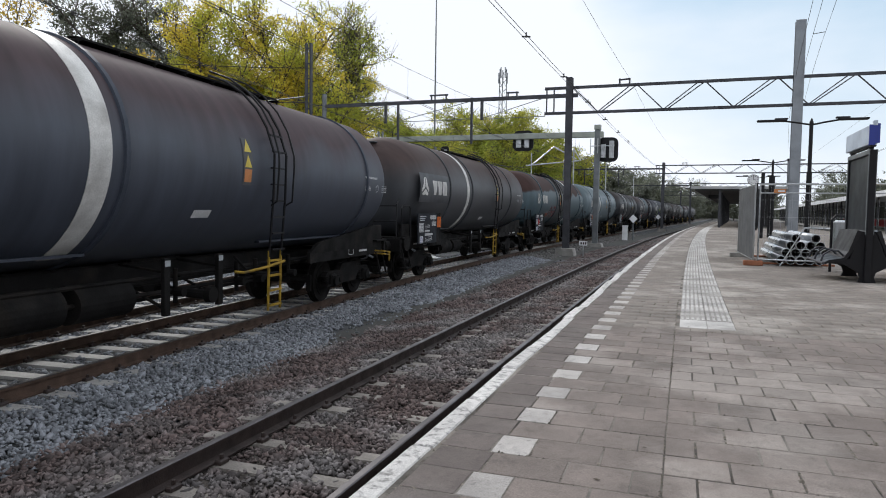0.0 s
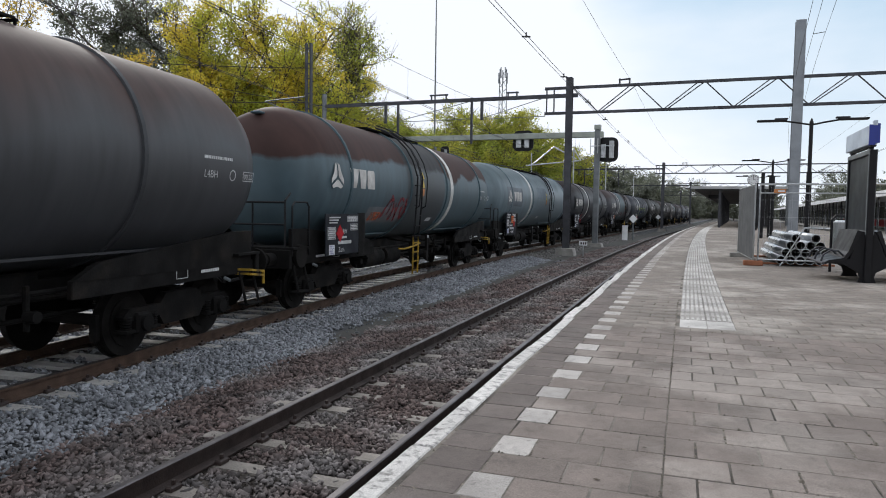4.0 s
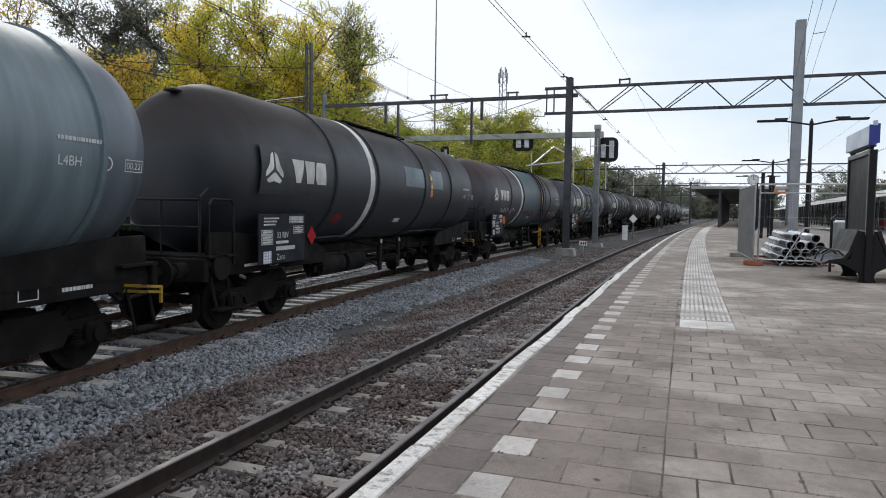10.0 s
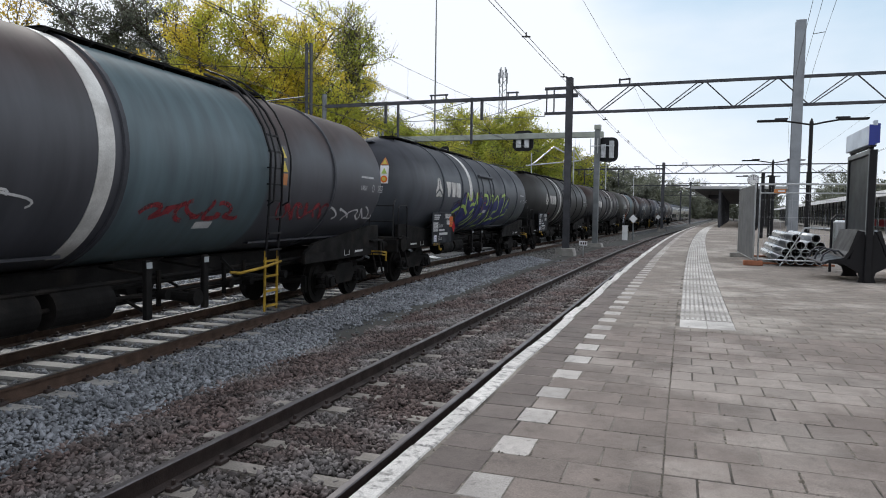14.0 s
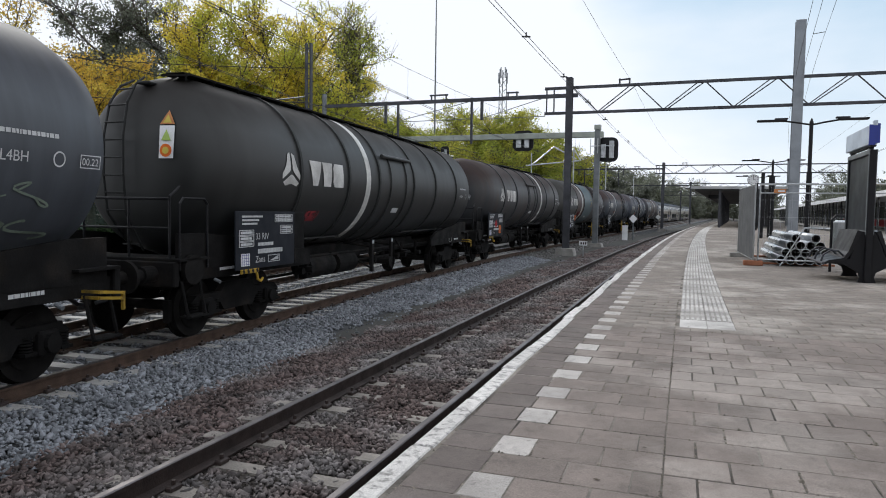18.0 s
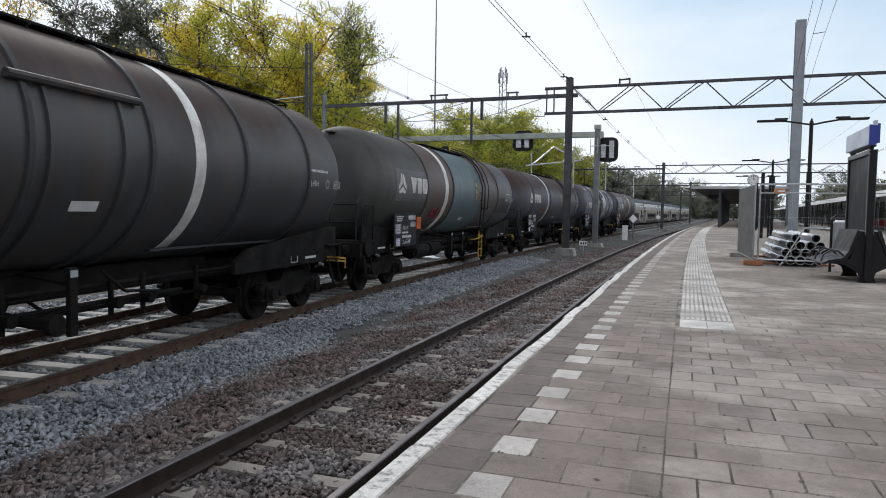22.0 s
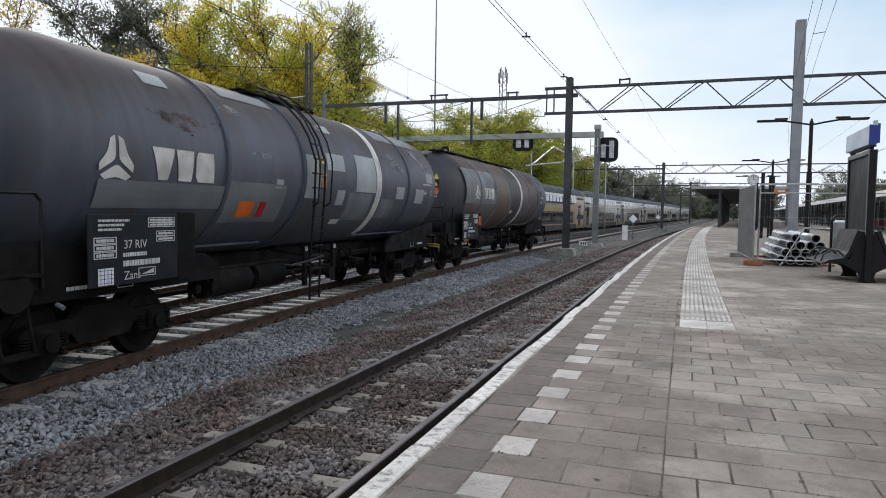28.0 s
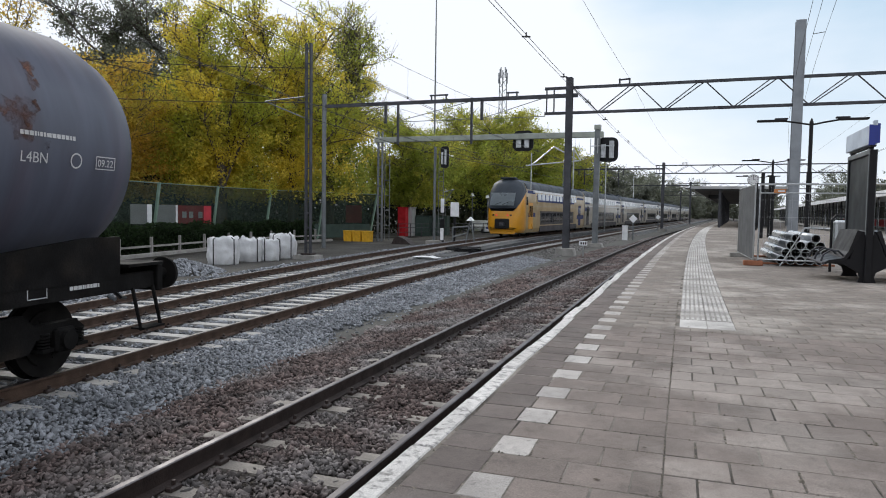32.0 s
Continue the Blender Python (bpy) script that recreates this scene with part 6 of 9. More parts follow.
# ---- portals, masts and wires ----
def portal(s, first, last, low, high, posts, label, left_beam=None, feet=-0.45):
    """A catenary portal across the tracks: two chords, paired diagonals, posts that stand on concrete feet."""
    root = thing("catenary_portal", label, "catenary portal", NEAR.put(s))
    part("chord", bar(bmesh.new(), (first, 0, high), (last, 0, high), 0.15, 0.14), "steel dark", root)
    part("chord", bar(bmesh.new(), (first, 0, low), (last, 0, low), 0.15, 0.14), "steel dark", root)
    step = 3.3
    x = -0.12
    while x > first + step:
        x -= step
    while x < last - 1.5:
        for d in (-0.07, 0.07):
            if x - step / 2 > first:
                part("diagonal", bar(bmesh.new(), (x - step / 2 - 0.1 + d, d, low), (x + d * 2, d, high), 0.04, 0.05), "steel dark", root)
        part("diagonal", bar(bmesh.new(), (x + 0.15, 0, high), (x + step / 2 - 0.15, 0, low), 0.05, 0.055), "steel dark", root)
        x += step
    part("end_bar", rods([((first + 0.1, d, low), (first + 0.1, d, high)) for d in (-0.07, 0.07)] + [((first + 0.5, d, low), (first + 0.5, d, high)) for d in (-0.07, 0.07)], 0.025, 6), "steel dark", root)
    for off, w, top, material, foot in posts:
        b = bmesh.new()
        hw, t = w / 2, 0.02
        prism(b, [(off - hw, -hw), (off + hw, -hw), (off + hw, -hw + t), (off + t, -hw + t), (off + t, hw - t), (off + hw, hw - t), (off + hw, hw), (off - hw, hw), (off - hw, hw - t), (off - t, hw - t), (off - t, -hw + t), (off - hw, -hw + t)], "z", foot, top)
        part("post", b, material, root)
        if foot < 0:
            part("concrete_foot", prism(bmesh.new(), [(off - 0.55, feet), (off + 0.55, feet), (off + 0.42, 0.08), (off - 0.42, 0.08)], "y", -0.45, 0.45), "concrete", root)
    for x in (-0.6,):
        if first < x < last:
            part("insulator", rods([((x - 0.25, 0, high), (x - 0.25, 0, high + 0.35)), ((x + 0.25, 0, high), (x + 0.25, 0, high + 0.35)), ((x - 0.3, 0, high + 0.28), (x + 0.3, 0, high + 0.32))], 0.045, 8), "steel dark", root)
    if left_beam:
        end, z = left_beam
        part("left_beam", bar(bmesh.new(), (-3.0, 0, z), (end, 0, z), 0.14, 0.2), "steel dark", root)
        part("left_post", rods([((end, 0, -0.45), (end, 0, z + 0.75))], 0.13, 12), "steel grey", root)
        for x, lo in ((-13.5, 5.85), (-8.95, 5.8)):
            part("drop_post", bar(bmesh.new(), (x, 0, z), (x, 0, lo), 0.12, 0.12), "steel dark", root)
        for x in (-14.3, -8.35):
            part("drop_post", bar(bmesh.new(), (x, 0, z), (x, 0, 7.1), 0.14, 0.14), "steel dark", root)
        for x0, x1 in ((-13.5, -8.95), (-8.35, -4.75)):
            part("stay", rods([((x0, 0, 7.15), (x1, 0, 7.2)), ((x0, 0, 7.2), (x1 - 0.2, 0, z - 0.1))], 0.022, 5), "steel grey", root)
        part("insulator", rods([((-11.4, 0, z), (-11.4, 0, z + 0.4)), ((-10.5, 0, z), (-10.5, 0, z + 0.4)), ((-11.5, 0, z + 0.35), (-10.4, 0, z + 0.35))], 0.05, 8), "steel dark", root)
        part("insulator", rods([((-6.85, 0, z), (-6.85, 0, z + 0.35)), ((-6.35, 0, z), (-6.35, 0, z + 0.35)), ((-6.95, 0, z + 0.3), (-6.25, 0, z + 0.3))], 0.045, 8), "steel dark", root)
    return root


portal(38.4, -4.78, 16.0, 7.33, 8.66, [(-3.45, 0.34, 9.2, "steel dark", -0.2), (7.5, 0.44, 11.3, "steel pale", 0.7)], "dark steel lattice portal over the tracks carrying wires", (-18.46, 8.25))
portal(96.0, -4.2, 20.0, 7.28, 8.32, [(-3.2, 0.34, 8.7, "steel dark", -0.2), (11.5, 0.4, 8.7, "steel grey", 0.7)], "dark steel lattice portal far along the tracks", (-16.5, 7.9))
portal(152.0, -4.2, 20.0, 7.28, 8.32, [(-3.2, 0.34, 8.7, "steel dark", -0.2), (11.5, 0.4, 8.7, "steel grey", 0.7)], "dark steel lattice portal far along the tracks", (-16.5, 7.9))
portal(208.0, -16, 20.0, 7.28, 8.32, [(-9.2, 0.34, 8.7, "steel dark", -0.2), (11.5, 0.4, 8.7, "steel grey", 0.7)], "dark steel lattice portal far along the tracks")


def catenary_mast():
    root = thing("catenary_mast", "tall dark steel mast of two channels on a concrete foot", "mast", Matrix.Translation((-6.44, 32.92, 0)) @ Matrix.Rotation(-0.3, 4, "Z"))
    for d in (-0.12, 0.12):
        part("channel", bx(d, 0, 4.65, 0.07, 0.2, 10.2, 0.008), "steel dark", root)
    for k in range(14):
        part("batten", bx(0, -0.08, 0.4 + 0.7 * k, 0.2, 0.015, 0.07), "steel dark", root)
    part("base_plate", bx(0, 0, -0.16, 0.55, 0.5, 0.1, 0.01), "rail steel", root)
    part("concrete_foot", prism(bmesh.new(), [(-0.6, -0.5), (0.6, -0.5), (0.55, -0.2), (-0.55, -0.2)], "y", -0.45, 0.45), "concrete", root)
    part("cross_arm", rods([((0, 0, 6.2), (-2.6, 0.4, 7.2)), ((0, 0, 7.3), (-2.6, 0.4, 7.2))], 0.03, 6), "steel grey", root)


catenary_mast()


FEEDERS = [(5.12, 8.75), (4.72, 8.7), (4.42, 8.55)]


def wires():
    """Contact wires with messenger and droppers over each track."""
    spots = [-22.0, 38.4, 96.0, 152.0, 208.0, 264.0]
    for name, line, shift, low, high in (("platform", NEAR, -0.28, 5.66, 8.9), ("freight", FREIGHT, 0.0, 5.6, 7.1), ("siding", PASSENGER, 0.0, 5.55, 7.0), ("far", NEAR, 12.2, 5.6, 8.2)):
        root = thing("overhead_line", "overhead contact wire with droppers above a track", "overhead wire")
        for d in (-0.05, 0.05):
            pts = [line.at(s, shift + d, low) for s in np.arange(-22, 265, 8)]
            part("contact_wire", tube(pts, 0.008, 4), "wire", root)
        pts, droppers = [], []
        for a, b in zip(spots[:-1], spots[1:]):
            for k in range(13):
                u = k / 12
                z = high - (high - low) * (0.14 if high > 8 else 0.5) * (1 - (2 * u - 1) ** 2)
                q = line.at(a + (b - a) * u, shift, z)
                pts.append(q)
                if 0 < k < 12 and a < 100 and high < 8:
                    droppers.append((q, line.at(a + (b - a) * u, shift, low)))
        if name == "platform":
            for q in np.arange(2.0, 40.0, 4.5):
                p = line.at(q, shift, low)
                part("clamp", rods([(p + Vector((-0.09, 0, 0.02)), p + Vector((0.09, 0, 0.02))), (p, p + Vector((0, 0, 0.11)))], 0.018, 5), "wire", root)
        part("messenger_wire", tube(pts, 0.007, 4), "wire", root)
        for p, q in droppers:
            part("dropper", rods([(p, q)], 0.003, 4), "wire", root)
            part("clamp", rods([(q + Vector((0, 0, 0.05)), q - Vector((0, 0, 0.03)))], 0.03, 5), "wire", root)
    root = thing("feeder_line", "thin dark feeder wires along the platform", "overhead wire")
    for o, z in FEEDERS:
        part("feeder_wire", tube([NEAR.at(q, o + 0.0764 * q, z) for q in np.arange(-16, 97, 8)], 0.007, 4), "wire", root)
    for q in (12.0, 21.0, 30.0):
        part("spacer", rods([(NEAR.at(q, o + 0.0764 * q, z) for o, z in FEEDERS[:2])], 0.012, 4), "wire", root)
    # feeders across the yard
    root = thing("feeder_line", "dark feeder wires slung past the trees", "overhead wire")
    for a, b, sag in (((-30, 24, 9.0), (-6.44, 32.92, 8.6), 0.6), ((-6.44, 32.92, 8.6), (3.0, 60.0, 7.0), 0.7), ((-30, 26, 7.4), (-6.44, 32.92, 7.0), 0.5), ((-6.44, 32.92, 6.3), (8.0, 62.0, 5.9), 0.5), ((-24, 18, 9.6), (-7.0, 42.5, 8.2), 0.6)):
        pts = [Vector(a).lerp(Vector(b), k / 10) - Vector((0, 0, sag * 4 * (k / 10) * (1 - k / 10))) for k in range(11)]
        part("feeder_wire", tube(pts, 0.016, 4), "wire", root)


wires()


# ---- signals ----
def signal_head(parent, x, y, z, w, h, name="signal_head"):
    """A signal seen from behind: black backboard with rounded corners, two grey lamp housings."""
    b = bmesh.new()
    c = min(w, h) * 0.28
    out = []
    for cx, cz, a0 in ((w / 2 - c, h / 2 - c, 0), (-w / 2 + c, h / 2 - c, 90), (-w / 2 + c, -h / 2 + c, 180), (w / 2 - c, -h / 2 + c, 270)):
        for k in range(5):
            a = radians(a0 + 22.5 * k)
            out.append((x + cx + c * math.cos(a), z + cz + c * math.sin(a)))
    prism(b, out, "y", y - 0.03, y + 0.03)
    hd = part(name, b, "black plastic", parent, "black signal backboard with rounded corners")
    part("lamp_housing", bx(x + w * 0.2, y - 0.14, z, w * 0.22, 0.2, h * 0.7, 0.02), "galvanised", hd, "pale grey housing")
    part("lamp_housing", bx(x - w * 0.2, y - 0.12, z - h * 0.06, w * 0.24, 0.16, h * 0.55, 0.02), "galvanised", hd, "pale grey housing")
    return hd


def gantry():
    root = thing("signal_gantry", "pale grey-green signal gantry with two signals seen from behind", "signal gantry", NEAR.put(48.8))
    part("beam", bx(-11.7, 0, 7.3, 17.2, 0.35, 0.38, 0.02), "steel green", root)
    part("post", bx(-3.5, 0, 3.65, 0.36, 0.36, 8.3, 0.02), "steel grey", root)
    part("post_cap", bx(-3.5, 0, 7.78, 0.42, 0.42, 0.34, 0.02), "steel green", root)
    part("concrete_foot", prism(bmesh.new(), [(-4.1, -0.5), (-2.9, -0.5), (-3.05, -0.05), (-3.95, -0.05)], "y", -0.5, 0.5), "concrete", root)
    for d in (-0.17, 0.17):
        part("channel", bx(-19.85 + d, 0, 3.75, 0.08, 0.24, 8.4, 0.01), "steel grey", root)
    for k in range(11):
        part("batten", bx(-19.85, -0.1, 0.2 + 0.72 * k, 0.3, 0.02, 0.1), "steel grey", root)
    lad = part("ladder", rods([((-19.45, 0, -0.3), (-19.45, 0, 7.2)), ((-19.05, 0, -0.3), (-19.05, 0, 7.2))], 0.03, 6), "steel grey", root)
    for k in range(6):
        part("rung", rods([((-19.45, 0, 0.8 + 1.15 * k), (-19.05, 0, 0.8 + 1.15 * k))], 0.025, 6), "steel grey", lad)
    signal_head(root, -8.75, 0.32, 7.02, 1.5, 1.45)
    signal_head(root, -2.85, 0.3, 6.3, 1.4, 1.65)
    part("cage", rods([((-3.9, -0.3, 6.0), (-3.9, -0.3, 7.0)), ((-3.4, -0.5, 6.0), (-3.4, -0.5, 7.0)), ((-3.9, -0.3, 6.5), (-2.3, -0.5, 6.5))], 0.03, 6), "galvanised", root)
    # maintenance frame below the left signal
    b = rods([((-8.2, 0.6, 3.6), (-8.2, 0.6, 6.2)), ((-5.2, 0.6, 3.6), (-5.2, 0.6, 6.4)), ((-8.6, 0.6, 5.3), (-4.8, 0.6, 5.6)), ((-8.2, 0.6, 5.3), (-6.6, 0.6, 6.6)), ((-6.6, 0.6, 6.6), (-5.0, 0.6, 5.7)), ((-5.2, 0.6, 6.4), (-4.7, 0.6, 5.6)), ((-5.2, 0.6, 6.4), (-5.9, 0.6, 5.6))], 0.045, 6)
    part("service_frame", b, "galvanised", root)


gantry()


def mast_signal():
    root = thing("mast_signal", "grey signal mast with ladder and black signal head", "railway signal", NEAR.put(46.9, -14.46, 0))
    part("mast", rods([((-0.1, 0, -0.4), (-0.1, 0, 6.5))], 0.1, 12), "steel grey", root)
    part("concrete_foot", bx(0, 0, -0.3, 1.2, 0.8, 0.35, 0.03), "concrete", root)
    lad = part("ladder", rods([((0.25, -0.1, -0.2), (0.25, -0.1, 6.2)), ((0.6, -0.1, -0.2), (0.6, -0.1, 6.2))], 0.022, 6), "steel grey", root)
    for k in range(18):
        part("rung", rods([((0.25, -0.1, 0.1 + 0.33 * k), (0.6, -0.1, 0.1 + 0.33 * k))], 0.016, 5), "steel grey", lad)
    signal_head(root, 0.75, -0.3, 5.75, 0.62, 1.5)
    part("warning_post", bx(0.62, -0.25, 0.6, 0.3, 0.12, 1.6, 0.01), "black paint", root)
    part("warning_post", bx(0.62, -0.27, 0.35, 0.26, 0.12, 0.85, 0.01), "white panel", root, "white band")
    part("warning_post", bx(0.62, -0.27, 2.35, 0.26, 0.12, 1.0, 0.04), "white panel", root, "white band")
    part("platform_arm", rods([((0.5, 0, 3.3), (1.35, 0, 3.5)), ((0.6, 0, 2.6), (1.3, 0, 3.5))], 0.03, 6), "steel grey", root)
    # cabinet and trestle at its foot
    cab = thing("relay_board", "white square board on a black post", "sign", NEAR.put(46.6, -12.9, 0))
    part("post", rods([((0, 0, -0.4), (0, 0, 1.6))], 0.09, 8), "black paint", cab)
    part("panel", bx(0, 0, 2.1, 0.62, 0.06, 1.0, 0.01), "white panel", cab)
    t = thing("steel_trestle", "grey steel trestle with a small lamp beside the siding", "trestle", NEAR.put(46.0, -11.9, -0.4))
    part("frame", rods([((-0.9, 0, 0), (-0.9, 0, 1.3)), ((0, 0, 0), (0.4, 0, 1.8)), ((0.4, 0, 1.8), (0.75, 0, 0)), ((-0.9, 0, 1.25), (0.3, 0, 1.35)), ((-0.9, 0, 0.6), (0.2, 0, 0.9))], 0.05, 6), "steel grey", t)
    part("lamp", rod(bmesh.new(), (0.4, 0, 1.75), (0.4, 0, 2.0), 0.3, 12, 0.05), "white panel", t)


mast_signal()


def lineside():
    """Marker boards, cabinets and small posts between the tracks."""
    for s, o in ((63.3, -2.6), (102.0, -4.3)):
        m = thing("marker_board", "white diamond marker board on a grey post", "track sign", NEAR.put(s, o, -0.4))
        part("post", rods([((0, 0, 0), (0, 0, 1.9))], 0.06, 8), "steel grey", m)
        part("board", bx(0, -0.08, 0, 0.52, 0.03, 0.52, 0.005, Matrix.Translation((0, 0, 1.95)) @ Matrix.Rotation(math.pi / 4, 4, "Y")), "white panel", m)
    c = thing("trackside_cabinet", "pale grey metal cabinet between the tracks", "cabinet", NEAR.put(62.6, -3.2, -0.4))
    part("body", bx(0, 0, 0.65, 0.42, 0.4, 1.3, 0.02), "white panel", c)
    part("lid", bx(0, 0, 1.33, 0.5, 0.48, 0.06, 0.02), "white panel", c)
    k = thing("distance_marker", "small white distance marker on a post", "track sign", NEAR.put(37.4, -2.35, -0.38))
    part("post", rods([((0, 0, 0), (0, 0, 0.72))], 0.03, 8), "galvanised", k)
    part("plate", bx(0, -0.03, 0.8, 0.42, 0.03, 0.24, 0.005), "white panel", k)
    for u in (-0.1, 0.02, 0.13):
        part("figure_bar", bx(u, -0.05, 0.8, 0.07, 0.004, 0.13), "black paint", k)
    sp = thing("steel_plate", "dark steel plate lying on the ballast", "plate", NEAR.put(33.6, -2.4, -0.3))
    part("plate_sheet", bx(0, 0, 0, 1.1, 1.6, 0.06, 0.01), "steel dark", sp)
    b = thing("cable_bundle", "coiled dark cables lying beside the siding", "cables", NEAR.put(37.2, -8.9, -0.3))
    for q in range(6):
        rng = random.Random(q)
        pts = [Vector((math.cos(a) * rng.uniform(0.5, 1.3), math.sin(a) * rng.uniform(0.3, 0.7), 0.04 + 0.05 * q)) for a in np.linspace(0, 6.28, 14)]
        part("cable", tube(pts, 0.035, 5), "black plastic", b)
    w = thing("white_sheet", "white plastic sheet lying on the ballast", "plastic sheet", NEAR.put(30.6, -8.4, -0.17))
    bm = bmesh.new()
    bmesh.ops.create_grid(bm, x_segments=14, y_segments=8, size=1, matrix=Matrix.Diagonal((0.6, 0.36, 1, 1)))
    for v in bm.verts:
        v.co.z = 0.06 * noise.noise(v.co * 3) + 0.05 * (1 - v.co.x ** 2)
    bmesh.ops.solidify(bm, geom=bm.faces[:], thickness=0.01)
    part("sheet", bm, "white panel", w, smooth=True)
    d = thing("cable_duct", "dark sloping concrete cable cover", "cable cover", NEAR.put(45.9, -16.6, -0.4))
    part("cover", prism(bmesh.new(), [(-0.6, 0), (0.9, 0), (0.35, 0.4), (-0.15, 0.55), (-0.4, 0.4)], "y", -0.5, 0.5), "rail steel", d)
    # yellow salt bins
    for q in range(3):
        y = thing("yellow_bin", "yellow plastic bin on the ground", "bin", NEAR.put(47.2 + 0.1 * q, -21.6 + 0.72 * q, -0.41), group="yellow bins")
        part("body", prism(bmesh.new(), [(-0.3, 0), (0.3, 0), (0.34, 0.72), (-0.34, 0.72)], "y", -0.3, 0.3), "yellow paint", y)
        part("lid", bx(0, 0, 0.76, 0.72, 0.66, 0.09, 0.03), "yellow paint", y)


lineside()


def big_bag(x, y, w, h, turn, seed):
    """A woven bulk bag, bulging and slumped, with dark lifting straps."""
    root = thing("bulk_bag", "white woven bulk bag with dark lifting straps", "bulk bag", Matrix.Translation((x, y, -0.41)) @ Matrix.Rotation(turn, 4, "Z"), group="bulk bags beside the siding")
    bm = bmesh.new()
    bmesh.ops.create_cube(bm, size=1, matrix=Matrix.Translation((0, 0, 0.5)))
    bmesh.ops.subdivide_edges(bm, edges=bm.edges[:], cuts=13, use_grid_fill=True)
    rng = random.Random(seed)
    dx = rng.uniform(0, 50)
    for v in bm.verts:
        p = v.co.copy()
        r = max(abs(p.x), abs(p.y)) * 2
        round_ = 1 - 0.26 * (abs(p.x) * abs(p.y) * 4)
        bulge = 1 + 0.10 * math.sin(math.pi * min(1, p.z * 1.1))
        n = noise.noise(Vector((p.x * 2.2 + dx, p.y * 2.2, p.z * 2.6)))
        crease = abs(noise.noise(Vector((p.x * 6 + dx, p.y * 6, p.z * 3.4 + 7))))
        f = round_ * bulge * (1 + 0.10 * n - 0.10 * crease)
        top = p.z > 0.97
        v.co = Vector((p.x * w * f, p.y * w * f, p.z * h * (1 + 0.09 * n) + (0.24 * noise.noise(Vector((p.x * 5 + dx, p.y * 5, 3))) + (0.12 * r * r - 0.10) if top else 0)))
    part("bag", bm, "big bag", root, smooth=True)
    for sx in (-0.33, 0.33):
        for sy in (-1, 1):
            pts = [Vector((sx * w, sy * w * 0.52 * (1 + 0.10 * math.sin(math.pi * min(1, z * 1.1))) + sy * 0.02, z * h)) for z in (0.02, 0.3, 0.6, 0.9, 1.0)] + [Vector((sx * w * 0.8, sy * w * 0.35, h * 1.06))]
            part("strap", tube(pts, 0.025, 5), "black plastic", root)


for k, (x, y, w, h, t) in enumerate(((-9.35, 29.3, 1.25, 1.08, 0.35), (-8.75, 31.0, 1.2, 1.02, 0.25), (-8.0, 31.7, 1.05, 0.98, 0.5), (-7.75, 33.3, 1.25, 1.12, 0.2))):
    big_bag(x, y, w, h, t, k)


# ---- barrier, hedge and yard ----
mat("net green", (0.028, 0.05, 0.036), 0.75, 0, 0.8, 1.2, 30, 0.1)
mat("net dark", (0.03, 0.055, 0.045), 0.6, 0, 0.85, 2, 40, 0.05)
mat("red banner", (0.5, 0.03, 0.05), 0.6, 0, 0.8, 2, 40, 0.05)
mat("post green", (0.16, 0.24, 0.19), 0.6, 0, 0.85, 3, 30, 0.05)
nt_ = MATS["net green"].node_tree
tr_ = nt_.nodes.new("ShaderNodeBsdfTransparent")
mx_ = nt_.nodes.new("ShaderNodeMixShader")
mx_.inputs[0].default_value = 0.72
nt_.links.new(tr_.outputs[0], mx_.inputs[1])
nt_.links.new(nt_.nodes["Principled BSDF"].outputs[0], mx_.inputs[2])
nt_.links.new(mx_.outputs[0], nt_.nodes["Material Output"].inputs["Surface"])
BARRIER = [(-21.5, 18.0), (-19.5, 25.0), (-17.4, 33.0), (-15.9, 41.0), (-14.0, 48.0), (-11.2, 54.0), (-6.5, 60.0), (-3.9, 62.5)]


def along(points, gap, start=0.0):
    """Places every gap metres along a polyline, with the direction."""
    out, rest = [], start
    for a, b in zip(points[:-1], points[1:]):
        a, b = Vector((*a, 0)), Vector((*b, 0))
        d = (b - a).length
        u = rest
        while u < d:
            out.append((a.lerp(b, u / d), (b - a).normalized()))
            u += gap
        rest = u - d
    return out


FENCE_GAP = 6.0


